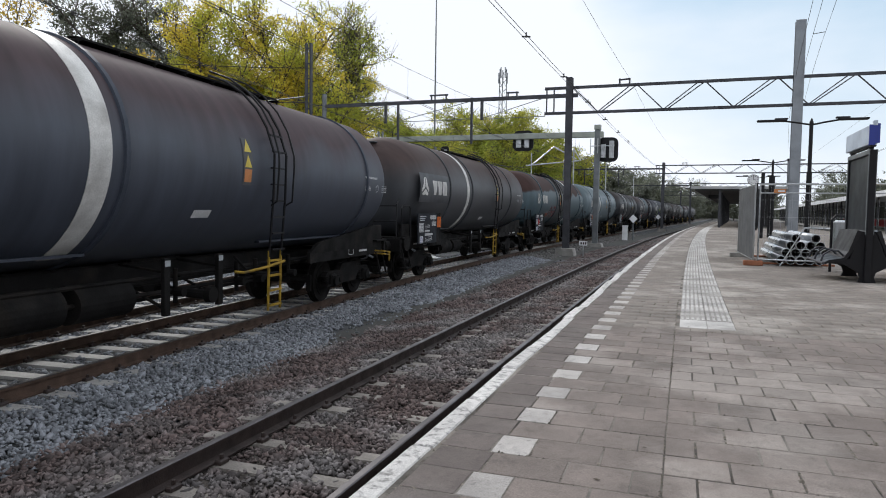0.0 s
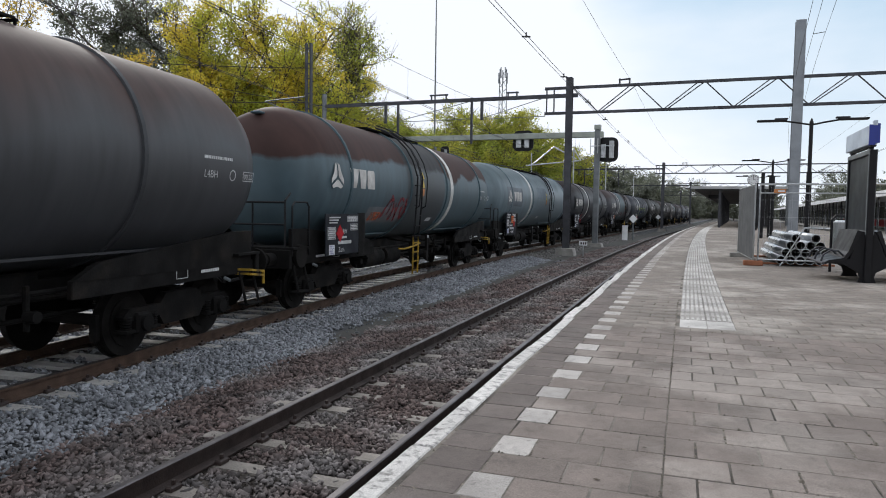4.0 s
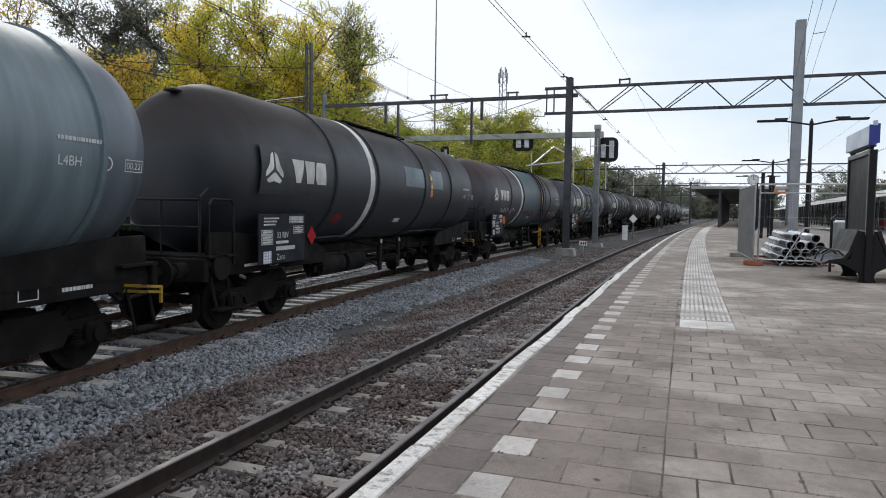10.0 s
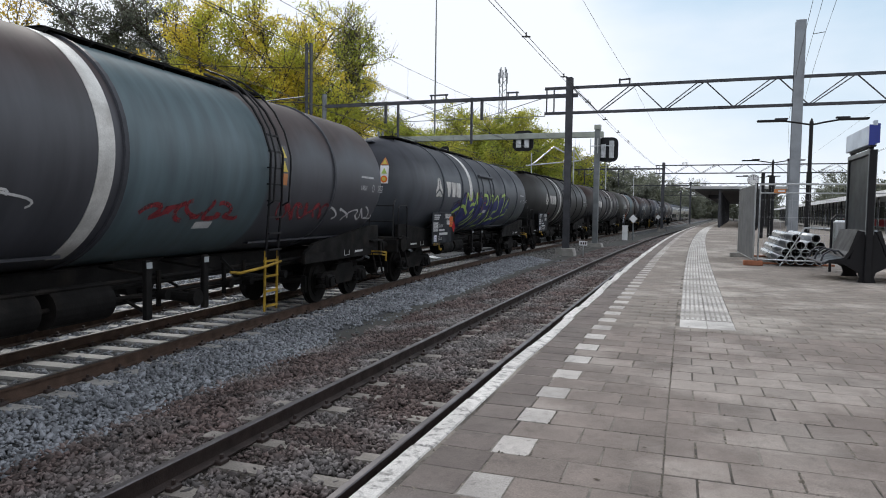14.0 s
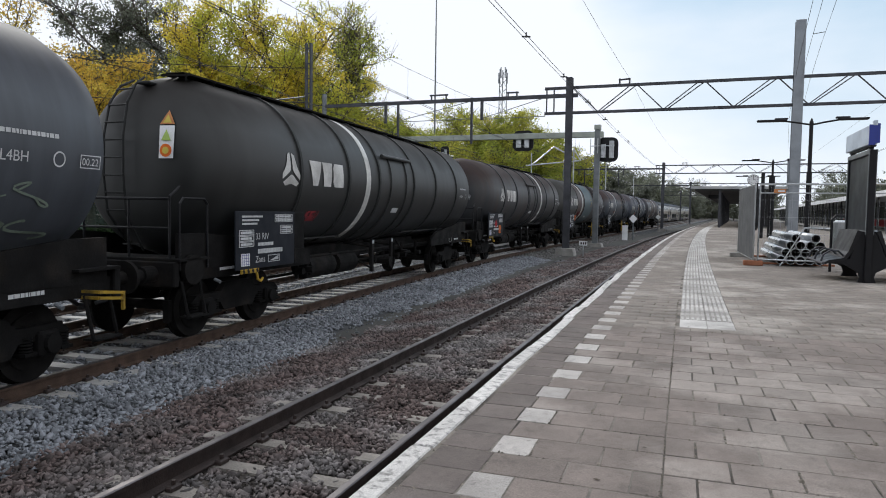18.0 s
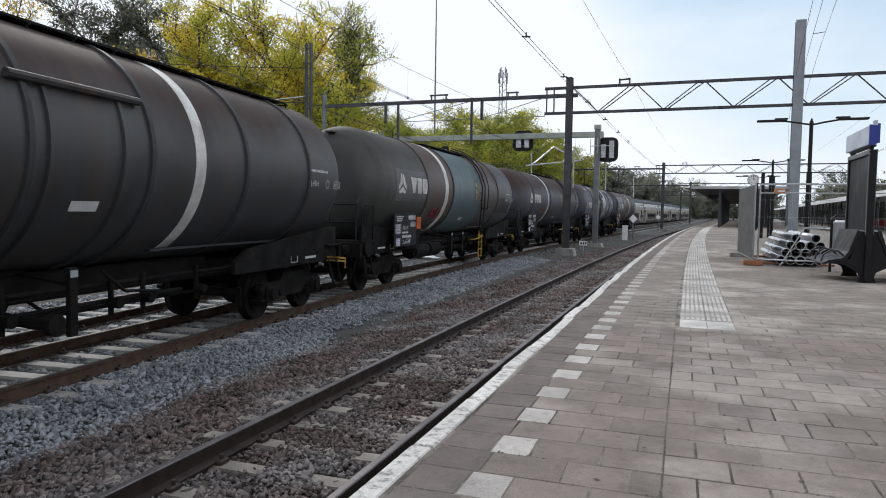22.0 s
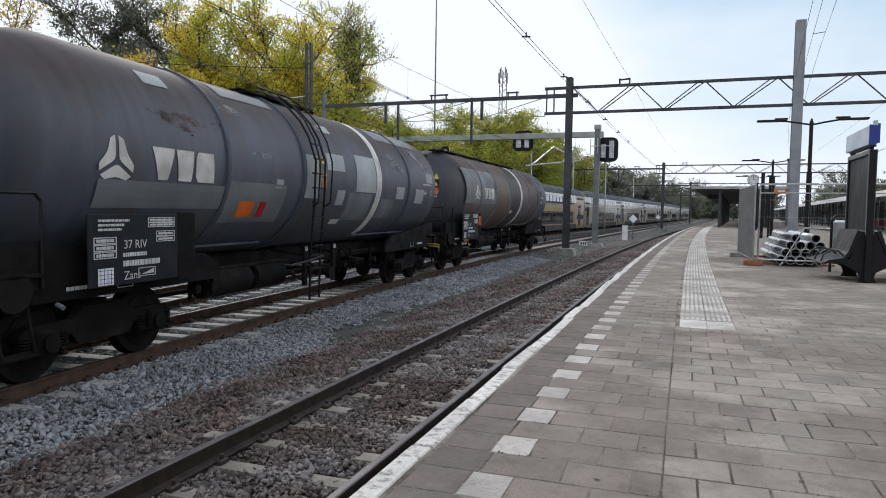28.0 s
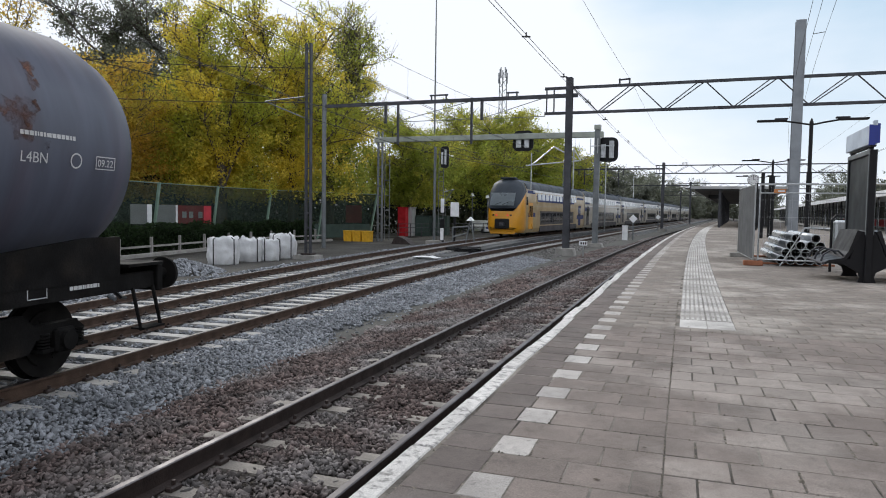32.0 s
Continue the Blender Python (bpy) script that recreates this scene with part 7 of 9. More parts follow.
def barrier():
    root = thing("net_fence", "tall dark green netting fence with leaning posts", "fence", kind="structure")
    spots = along(BARRIER, FENCE_GAP, 3.3)
    for p, d in spots:
        b = bmesh.new()
        q = p + d * 0.8
        bar(b, (p.x, p.y, -0.5), (q.x, q.y, 3.35), 0.14, 0.14)
        part("post", b, "post green", root)
    for (p, d), (q, e) in zip(spots[:-1], spots[1:]):
        bm = bmesh.new()
        n = Vector((d.y, -d.x, 0)) * 0.06
        vs = [bm.verts.new(Vector((r.x, r.y, z)) - n) for r, z in ((p, 0.75), (q, 0.75), (q + e * 0.78, 3.3), (p + d * 0.78, 3.3))]
        bm.faces.new(vs)
        bmesh.ops.solidify(bm, geom=bm.faces[:], thickness=0.012)
        part("netting", bm, "net green", root)
        part("top_rail", rods([((p.x + d.x * 0.79, p.y + d.y * 0.79, 3.32), (q.x + e.x * 0.79, q.y + e.y * 0.79, 3.32))], 0.025, 6), "post green", root)
        part("base_panel", bar(bmesh.new(), (p.x, p.y, 0.2), (q.x, q.y, 0.2), 0.05, 1.1), "net dark", root)
    # boards and banners behind the netting
    for at, w, h, z, material, label, name in (((-16.75, 38.3), 1.1, 1.1, 1.55, "white panel", "white board behind the netting", "white_board"), ((-16.3, 40.8), 1.15, 1.1, 1.55, "white panel", "white board behind the netting", "white_board"), ((-15.7, 43.6), 2.0, 1.15, 1.5, "red banner", "red banner with pale bars behind the netting", "red_banner"), ((-7.7, 59.3), 1.4, 1.5, 1.6, "red banner", "faded red banner behind the netting", "red_banner")):
        m = Matrix.Translation((*at, z)) @ Matrix.Rotation(0.35, 4, "Z")
        o = thing(name, label, "board", m)
        part("panel", bx(0, 0, 0, w, 0.04, h, 0.005), material, o)
        part("leg", bx(0, 0.05, -h / 2 - 0.6, 0.08, 0.05, 1.3), "steel grey", o)
        if w == 2.0:
            for u in (-0.6, -0.2, 0.35):
                part("pale_bar", bx(u, -0.03, 0, 0.25, 0.01, 0.4), "white panel", o)


barrier()


def leaf_quads(centres, size, rng, flat=0.0):
    """A small folded leaf card at each centre, turned at random."""
    n = len(centres)
    u = rng.normal(size=(n, 3))
    u /= np.linalg.norm(u, axis=1)[:, None]
    w = rng.normal(size=(n, 3))
    v = np.cross(u, w)
    v /= np.linalg.norm(v, axis=1)[:, None] + 1e-9
    s = size * rng.uniform(0.6, 1.3, (n, 1))
    p = np.stack([centres - u * s * 0.5, centres + v * s * 0.32, centres + u * s * 0.5, centres - v * s * 0.32], 1)
    return p.reshape(-1, 3), np.arange(n * 4).reshape(-1, 4)


def hedge():
    rng = np.random.default_rng(3)
    pts = []
    for a, b in zip(BARRIER[:-1], BARRIER[1:]):
        a, b = np.array(a), np.array(b)
        d = (b - a) / np.linalg.norm(b - a)
        n = int(np.linalg.norm(b - a) * 900)
        if b[1] > 56:
            continue
        u = rng.uniform(0, 1, n)
        q = a + (b - a) * u[:, None] + np.array([d[1], -d[0]]) * rng.uniform(0.55, 1.5, n)[:, None]
        z = rng.uniform(-0.45, 1.0, n) + 0.12 * np.sin(q[:, 1] * 1.7) + 0.1 * np.sin(q[:, 1] * 4.1)
        pts.append(np.column_stack([q, z]))
    c = np.concatenate(pts)
    v, f = leaf_quads(c, 0.17, rng)
    tagged(joined("hedge", v, f, "hedge leaf"), "dark green clipped hedge before the netting fence", "hedge", kind="stuff")


hedge()


def guard_posts():
    line = [(p[0] + 1.9, p[1] - 0.1) for p in BARRIER[:6]]
    for p, d in along(line, 2.6):
        o = thing("guard_post", "short weathered concrete post beside the hedge", "post", Matrix.Translation((p.x, p.y, -0.42)), group="guard posts by the hedge")
        part("stem", bx(0, 0, 0.42, 0.14, 0.14, 0.84, 0.02), "concrete", o)
    root = thing("guard_rail", "low pale rail beside the hedge", "rail", kind="structure")
    for a, b in zip(line[:-1], line[1:]):
        part("rail_bar", bar(bmesh.new(), (a[0], a[1], -0.05), (b[0], b[1], -0.05), 0.06, 0.1), "concrete", root)
        part("kerb", bar(bmesh.new(), (a[0] + 0.6, a[1], -0.42), (b[0] + 0.6, b[1], -0.42), 0.2, 0.18), "concrete", root)
    # heap of spare ballast
    rng = np.random.default_rng(11)
    n = 1500
    r = np.sqrt(rng.uniform(0, 1, n)) * 1.5
    a = rng.uniform(0, 6.283, n)
    c = np.column_stack([-9.6 + r * np.cos(a) * 1.0, 25.4 + r * np.sin(a) * 1.2, -0.42 + 0.5 * (1 - r / 1.5)])
    d = np.array([[1, 0, 0], [-1, 0, 0], [0, 1, 0], [0, -1, 0], [0, 0, 1], [0, 0, -1.0]])
    v = (d[None] * 0.06 * rng.uniform(0.6, 1.2, (n, 6, 1)) + rng.normal(0, 0.012, (n, 6, 3)) + c[:, None]).reshape(-1, 3)
    f = np.array([[0, 2, 4], [2, 1, 4], [1, 3, 4], [3, 0, 4], [2, 0, 5], [1, 2, 5], [3, 1, 5], [0, 3, 5]])
    f = (f[None] + 6 * np.arange(n)[:, None, None]).reshape(-1, 3)
    tagged(joined("ballast_heap", v, f, "ballast grey"), "heap of spare grey ballast", "gravel heap", kind="stuff")


guard_posts()


# ---- trees ----
def sticks(segs, sides=5):
    """Tapered sticks (a, b, radius at a, radius at b) as arrays of vertices and faces."""
    a, b = np.array([q[0] for q in segs], float), np.array([q[1] for q in segs], float)
    ra, rb = np.array([q[2] for q in segs]), np.array([q[3] for q in segs])
    d = b - a
    d /= np.linalg.norm(d, axis=1)[:, None] + 1e-9
    w = np.where(np.abs(d[:, 2:3]) < 0.9, np.array([[0, 0, 1.0]]), np.array([[1.0, 0, 0]]))
    u = np.cross(d, w)
    u /= np.linalg.norm(u, axis=1)[:, None] + 1e-9
    v = np.cross(d, u)
    t = 2 * np.pi * np.arange(sides) / sides
    ring = u[:, None] * np.cos(t)[None, :, None] + v[:, None] * np.sin(t)[None, :, None]
    vs = np.concatenate([a[:, None] + ring * ra[:, None, None], b[:, None] + ring * rb[:, None, None]], 1)
    f = np.array([(k, (k + 1) % sides, sides + (k + 1) % sides, sides + k) for k in range(sides)])
    f = (f[None] + 2 * sides * np.arange(len(segs))[:, None, None]).reshape(-1, 4)
    return vs.reshape(-1, 3), f


def tree(x, y, height, spread, base, material, leaves, leaf=0.24, seed=0, bare=0.0, label="", clump=0.9, top_thin=0.7, depth=3):
    """Tapered trunk, three orders of limbs, and leaf cards in clumps round the twigs."""
    rng = np.random.default_rng(seed)
    root = thing("tree", label, "tree", Matrix.Translation((x, y, -0.6)))
    segs = []
    tips = []

    def limb(a, d, length, r, order):
        a, d = Vector(a), Vector(d).normalized()
        n = 3
        p = a
        for k in range(n):
            d2 = (d + Vector(rng.normal(0, 0.16, 3))).normalized()
            q = p + d2 * length / n
            segs.append((tuple(p), tuple(q), r * (1 - 0.25 * k / n), r * (1 - 0.25 * (k + 1) / n)))
            p, d = q, d2
            if order < depth:
                for _ in range(2 if order else 2):
                    out = Vector(rng.normal(0, 1, 3))
                    out.z = abs(out.z) * 0.35
                    nd = (d * 0.75 + out.normalized() * 0.85).normalized()
                    limb(p, nd, length * rng.uniform(0.5, 0.68), r * 0.5, order + 1)
            if order >= 1:
                tips.append((p.x, p.y, p.z))
        tips.append((p.x, p.y, p.z))

    trunk_h = base + (height - base) * 0.28
    for k in range(4):
        segs.append(((0, 0, trunk_h * k / 4), (0, 0, trunk_h * (k + 1) / 4), height * (0.021 - 0.0015 * k) + 0.05, height * (0.0195 - 0.0015 * k) + 0.04))
    for k in range(6):
        a = 6.283 * k / 6 + rng.uniform(-0.4, 0.4)
        z = base + (trunk_h - base) * rng.uniform(0.2, 1.0)
        limb((0, 0, z), (math.cos(a) * spread, math.sin(a) * spread, height * rng.uniform(0.25, 0.8)), (height - z) * rng.uniform(0.42, 0.58), height * 0.006, 1)
    limb((0, 0, trunk_h), (0, 0, 1), (height - trunk_h) * 0.75, height * 0.009, 0)
    t = np.array(tips)
    wide = spread / max(1e-6, np.percentile(np.abs(t[:, :2]), 96))
    foot = base * 0.8
    tall = (height - foot) / max(1e-6, t[:, 2].max() - foot)

    def fit(p):
        return (p[0] * wide, p[1] * wide, p[2] if p[2] < foot else foot + (p[2] - foot) * tall)
    segs = [(fit(a), fit(b), ra, rb) for a, b, ra, rb in segs]
    if depth > 2:
        for p in t[rng.integers(0, len(t), int(200 + 1500 * bare))]:
            p = Vector(fit(p))
            d = Vector(rng.normal(0, 0.6, 3)) + Vector((p.x * 0.12, p.y * 0.12, 0.8))
            q = p + d.normalized() * rng.uniform(0.6, 1.5)
            segs.append((tuple(p), tuple(q), 0.02, 0.006))
    v, f = sticks(segs)
    joined("trunk", v, f, "bark", root, True)
    t[:, :2] *= wide
    t[:, 2] = foot + (np.clip(t[:, 2], foot, None) - foot) * tall
    low = t[rng.integers(0, len(t), len(t) // 2)].copy()
    low[:, 2] = base + (height * 0.55 - base) * rng.uniform(0, 1, len(low))
    t = np.concatenate([t, low])
    w = rng.uniform(0.02, 1.0, len(t)) ** 2 * (1 - top_thin * (t[:, 2] / height) ** 2)
    leaves = int(leaves * (5.6 if leaf < 0.4 else 3.2))
    idx = rng.choice(len(t), leaves, p=w / w.sum())
    c = t[idx] + rng.normal(0, clump * 0.36, (leaves, 3)) * np.array([1, 1, 0.7]) * (0.6 + 0.8 * rng.uniform(0, 1, len(t)))[idx][:, None]
    c[:, 2] = np.maximum(c[:, 2], base * 0.7 + rng.uniform(0, 0.6, leaves))
    v, f = leaf_quads(c, leaf * (0.80 if leaf < 0.4 else 0.98), rng)
    ob = joined("crown", v, f, material, root)
    return root


YELLOW = "broad tree with yellowing autumn leaves behind the fence"
GREEN = "broad tree with yellow-green autumn leaves"
DARK = "dense dark green tree in the distance"
for k, (x, y, hh, sp, base, m, n, leaf, bare, lab) in enumerate((
        (-29.5, 48.0, 17.5, 3.2, 4.5, "leaf orange", 4200, 0.25, 0.2, "tree with sparse orange-yellow leaves against the sky"),
        (-38.0, 62.0, 14.0, 4.0, 5.0, "leaf dark", 5000, 0.32, 0.0, "tall dark green tree behind the yellow ones"),
        (-30.0, 66.0, 23.5, 5.2, 5.0, "leaf dark", 12500, 0.31, 0.0, "tall dark green tree behind the yellow ones"),
        (-25.0, 68.0, 24.5, 4.2, 5.0, "leaf dark", 5500, 0.31, 0.0, "tall dark green tree behind the yellow ones"),
        (-24.0, 47.0, 13.9, 4.6, 3.2, "leaf orange", 9500, 0.25, 0.1, "tree with orange-yellow leaves behind the fence"),
        (-16.2, 50.5, 18.6, 4.0, 3.2, "leaf yellow", 10500, 0.25, 0.3, YELLOW),
        (-12.0, 55.0, 20.0, 4.4, 3.4, "leaf yellow", 9500, 0.26, 0.5, YELLOW),
        (-10.4, 63.0, 20.5, 3.9, 3.6, "leaf green", 5000, 0.26, 1.0, GREEN),
        (-14.0, 69.0, 23.0, 5.0, 4.5, "leaf yellow", 6500, 0.28, 0.4, YELLOW),
        (-3.5, 72.0, 12.5, 4.6, 3.2, "leaf green", 6500, 0.28, 0.4, GREEN),
        (-1.5, 80.0, 13.6, 5.5, 3.2, "leaf green", 8000, 0.30, 0.6, GREEN),
        (5.5, 86.0, 15.0, 5.5, 3.2, "leaf green", 8500, 0.30, 0.4, GREEN),
        (10.5, 92.0, 16.0, 5.5, 3.2, "leaf green", 9000, 0.30, 0.2, GREEN),
        (14.5, 104.0, 16.0, 5.5, 3.5, "leaf green", 7000, 0.34, 0.3, GREEN),
        (20.0, 112.0, 14.0, 5.0, 3.5, "leaf green", 4500, 0.34, 0.8, "thin-leaved tree with bare twigs in the distance"),
        (4.0, 100.0, 18.0, 6.0, 3.5, "leaf green", 7000, 0.34, 0.5, GREEN),
        (-22.0, 58.0, 14.4, 4.8, 3.0, "leaf green", 8500, 0.28, 0.1, GREEN))):
    tree(x, y, hh, sp, base, m, n, leaf, 20 + k, bare, label=lab, clump=0.95)
for k in range(16):
    s = 150 + 13 * k
    p = NEAR.at(s, -22 - 9 * (k % 3) + 0.05 * (s - 150))
    tree(p.x, p.y, 13.5 + 3.5 * ((k * 7) % 5) / 4, 6.5, 1.5, "leaf dark", 4200, 0.5, 60 + k, label=DARK, depth=2, clump=1.8)
for k in range(7):
    p = NEAR.at(250 + 16 * k, 40 + 12 * (k % 2))
    tree(p.x, p.y, 15 + (k % 3) * 2, 7.5, 1.5, "leaf dark", 3500, 0.6, 90 + k, label=DARK, depth=2, clump=2.0)
for k in range(5):
    p = NEAR.at(330 + 12 * k, -14 + 9 * k)
    tree(p.x, p.y, 12 + (k % 3), 8, 1.0, "leaf dark", 3500, 0.6, 100 + k, label=DARK, depth=2, clump=2.0)


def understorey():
    """Shrubs behind the fence that close the view under the crowns, shade put into their colour."""
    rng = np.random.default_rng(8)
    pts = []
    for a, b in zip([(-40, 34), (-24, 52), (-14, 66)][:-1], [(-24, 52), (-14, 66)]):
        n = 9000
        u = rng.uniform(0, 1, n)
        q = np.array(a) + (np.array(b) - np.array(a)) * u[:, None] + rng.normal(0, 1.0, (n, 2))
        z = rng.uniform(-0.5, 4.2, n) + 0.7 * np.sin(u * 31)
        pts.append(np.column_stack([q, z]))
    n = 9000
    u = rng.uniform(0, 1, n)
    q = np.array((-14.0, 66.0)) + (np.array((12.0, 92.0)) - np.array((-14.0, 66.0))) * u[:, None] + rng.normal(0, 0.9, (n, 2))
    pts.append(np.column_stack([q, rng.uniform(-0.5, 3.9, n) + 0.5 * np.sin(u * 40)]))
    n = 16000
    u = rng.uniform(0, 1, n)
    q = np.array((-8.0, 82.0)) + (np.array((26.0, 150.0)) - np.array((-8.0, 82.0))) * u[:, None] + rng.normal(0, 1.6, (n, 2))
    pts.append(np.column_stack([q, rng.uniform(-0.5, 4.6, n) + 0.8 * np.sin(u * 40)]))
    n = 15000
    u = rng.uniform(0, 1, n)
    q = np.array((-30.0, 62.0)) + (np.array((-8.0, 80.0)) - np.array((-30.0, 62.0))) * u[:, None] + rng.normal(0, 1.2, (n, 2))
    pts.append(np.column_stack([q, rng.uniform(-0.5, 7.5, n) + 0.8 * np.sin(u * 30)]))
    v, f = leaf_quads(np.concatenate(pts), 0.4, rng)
    tagged(joined("shrubs", v, f, "leaf shade"), "shrubs under the trees with shade in their colour", "shrubs", kind="stuff")


understorey()


# ---- double-deck passenger train, standing on the siding ----
def car_section(y, w=1.4, top=4.6, low=0.32, roof=0.62):
    """Half outlines of the body at one place, mirrored: sill, straight side, leaning upper side, rounded roof."""
    half = [(w * 0.90, low), (w, low + 0.35), (w, top - 1.75), (w * 0.955, top - 0.75), (w * 0.80, top - 0.3), (w * 0.5, top - 0.07), (0.0, top)]
    return half + [(-x, z) for x, z in half[-2::-1]]


def loft(rings):
    bm = bmesh.new()
    vr = [[bm.verts.new(p) for p in r] for r in rings]
    for a, b in zip(vr[:-1], vr[1:]):
        n = len(a)
        for j in range(n):
            bm.faces.new((a[j], a[(j + 1) % n], b[(j + 1) % n], b[j]))
    bm.faces.new(vr[0])
    bm.faces.new(vr[-1][::-1])
    bmesh.ops.recalc_face_normals(bm, faces=bm.faces)
    return bm


def side_x(z, top=4.6, w=1.4):
    if z < top - 1.75:
        return w
    return w - (w * 0.045) * (z - (top - 1.75)) / 1.0


def side_panel(y0, y1, z0, z1, out=0.006, thick=0.02):
    """A panel on the platform side of a coach, leaning with it."""
    bm = bmesh.new()
    pts = [(side_x(z0) + out, z0), (side_x(z1) + out, z1), (side_x(z1) + out - thick, z1), (side_x(z0) + out - thick, z0)]
    return prism(bm, pts, "y", y0, y1)


def coach(s0, length, cab, index):
    """One coach: local y from its near end to its far end, x towards the platform."""
    a, b = PASSENGER.at(s0), PASSENGER.at(s0 + length)
    d = b - a
    m = Matrix.Translation(a) @ Matrix.Rotation(-math.atan2(d.x, d.y), 4, "Z")
    root = thing("passenger_coach", "yellow double-deck driving coach with dark cab front" if cab else "yellow double-deck coach with rows of windows", "train coach", m, group="coaches of the passenger train")
    start = 1.9 if cab else 0.25
    rings = [[(x, y, z) for x, z in car_section(y)] for y in (start, length - 0.25)]
    part("body", loft(rings), "train tan" if cab else "train beige", root, smooth=False)
    # farther coaches: sky glare is painted on the upper side
    part("upper_side", side_panel(start + 0.05, length - 0.3, 2.45 if cab else 2.75, 3.86, 0.004), "train cream" if cab else "train glare white", root, "pale upper side")
    part("roof", prism(bmesh.new(), [(1.36, 3.82), (1.31, 4.04), (1.18, 4.28), (0.8, 4.52), (0.4, 4.64), (-0.4, 4.64), (-0.8, 4.52), (-1.18, 4.28), (-1.31, 4.04), (-1.36, 3.82)], "y", start + 0.3, length - 0.6), "train grey", root, "dark grey roof")
    # skirt made tall and dark to take in the shadow under the coach
    part("skirt", bx(1.385, length / 2 + (1.0 if cab else 0), 0.56, 0.06, length - (8.6 if not cab else 11), 0.5, 0.01), "train band", root)
    part("lower_window_band", side_panel(6.6 if cab else 5.8, length - 6.2, 0.9, 2.08), "train band", root, "dark band round the lower windows")
    y = 7.0 if cab else 6.2
    while y < length - 7.6:
        part("window", side_panel(y, y + 1.3, 1.1, 1.92, 0.016), "train glass", root)
        y += 1.5
    if cab:
        part("blue_field", side_panel(5.6, length - 6.0, 2.86, 3.5, 0.007), "train blue", root, "blue band round the upper windows")
        part("white_band", side_panel(4.3, length - 5.0, 3.64, 3.82, 0.008), "train glare white", root, "white band under the roof")
    y = 5.9 if cab else 4.2
    while y < length - 5.4:
        part("upper_window", side_panel(y, y + 1.05, 3.02, 3.6, 0.012), "train window sky", root, "window with the sky's reflection put into its pale colour")
        y += 1.42
    part("blue_field", side_panel(2.5 if cab else 0.5, 4.9 if cab else 3.0, 1.6 if cab else 2.2, 3.75 if cab else 3.2, 0.009), "train blue", root, "blue painted field by the door")
    part("blue_field", side_panel(length - 4.4, length - 0.5, 1.3, 3.6, 0.009), "train blue", root, "blue painted field by the door")
    for dy in ((2.75,) if cab else (1.3,)) + (length - 3.6,):
        dr = part("door", side_panel(dy, dy + 1.3, 0.62, 2.75, 0.02), ("train blue" if dy > 5 else "train yellow") if cab else "train band", root)
        for k in (0.18, 0.76):
            part("door_window", side_panel(dy + k, dy + k + 0.38, 1.6, 2.5, 0.03), "train glass", dr)
    for yb in (3.6 if cab else 3.0, length - 3.2):
        bg = part("bogie", bx(0, yb, 0.5, 2.3, 3.2, 0.42, 0.05), "underframe", root)
        for w in (-1.25, 1.25):
            part("wheel", rods([((0.7, yb + w, 0.46), (0.85, yb + w, 0.46))], 0.46, 20), "wheel steel", bg)
            part("wheel", rods([((-0.7, yb + w, 0.46), (-0.85, yb + w, 0.46))], 0.46, 20), "wheel steel", bg)
    part("gangway", bx(0, length - 0.12, 2.3, 1.9, 0.3, 3.4, 0.02), "black plastic", root)
    part("roof_unit", bx(0, length * 0.82, 4.66, 1.5, 3.4, 0.16, 0.04), "train grey", root)
    if not cab:
        part("roof_unit", bx(0, 2.2, 4.66, 1.5, 2.6, 0.16, 0.04), "train grey", root)
        return root
    # rounded driving end
    def ring(y, w, low, top):
        return [(x, y, z) for x, z in car_section(y, w, top, low)]
    nose = loft([ring(0.0, 0.92, 0.42, 2.3), ring(0.12, 1.12, 0.36, 2.75), ring(0.4, 1.28, 0.33, 3.3), ring(0.9, 1.36, 0.32, 4.1), ring(1.4, 1.39, 0.32, 4.5), ring(1.95, 1.4, 0.32, 4.6)])
    part("nose", nose, "train yellow", root, "yellow rounded nose", smooth=True)
    mask = loft([[(x * 1.012, y - 0.02, max(1.92 + 0.5 * abs(x / 1.3) ** 3 + 0.55 * yy, z + 0.02)) for x, y, z in ring(yy, w, 1.9, t)] for yy, w, t in ((0.0, 0.93, 2.34), (0.12, 1.13, 2.8), (0.4, 1.29, 3.35), (0.9, 1.365, 4.15), (1.4, 1.385, 4.55), (2.0, 1.385, 4.64))])
    part("cab_mask", mask, "train grey", root, "dark grey cab surround", smooth=True)
    bm = bmesh.new()
    vs = [bm.verts.new(p) for p in ((-0.98, 0.05, 2.45), (0.98, 0.05, 2.45), (1.0, 0.50, 3.45), (-1.0, 0.50, 3.45))]
    bm.faces.new(vs)
    bmesh.ops.solidify(bm, geom=bm.faces[:], thickness=0.03)
    bmesh.ops.translate(bm, verts=bm.verts, vec=(0, -0.22, 0.03))
    ws = part("windscreen", bm, "train windscreen", root, "sloping windscreen with the sky's reflection in its colour")
    for a, b in (((-0.5, -0.2, 2.54), (-0.05, -0.11, 2.74)), ((0.05, -0.2, 2.54), (0.6, -0.1, 2.78))):
        part("wiper", rods([(a, b)], 0.02, 5), "black plastic", ws)
    part("coupler_hatch", bx(0, -0.01, 1.05, 1.2, 0.12, 0.8, 0.08), "black plastic", root)
    part("coupler", bx(0.05, -0.2, 1.0, 0.36, 0.36, 0.3, 0.05), "steel dark", root)
    part("snow_plough", bx(0, 0.12, 0.42, 2.0, 0.2, 0.36, 0.05), "train yellow", root)
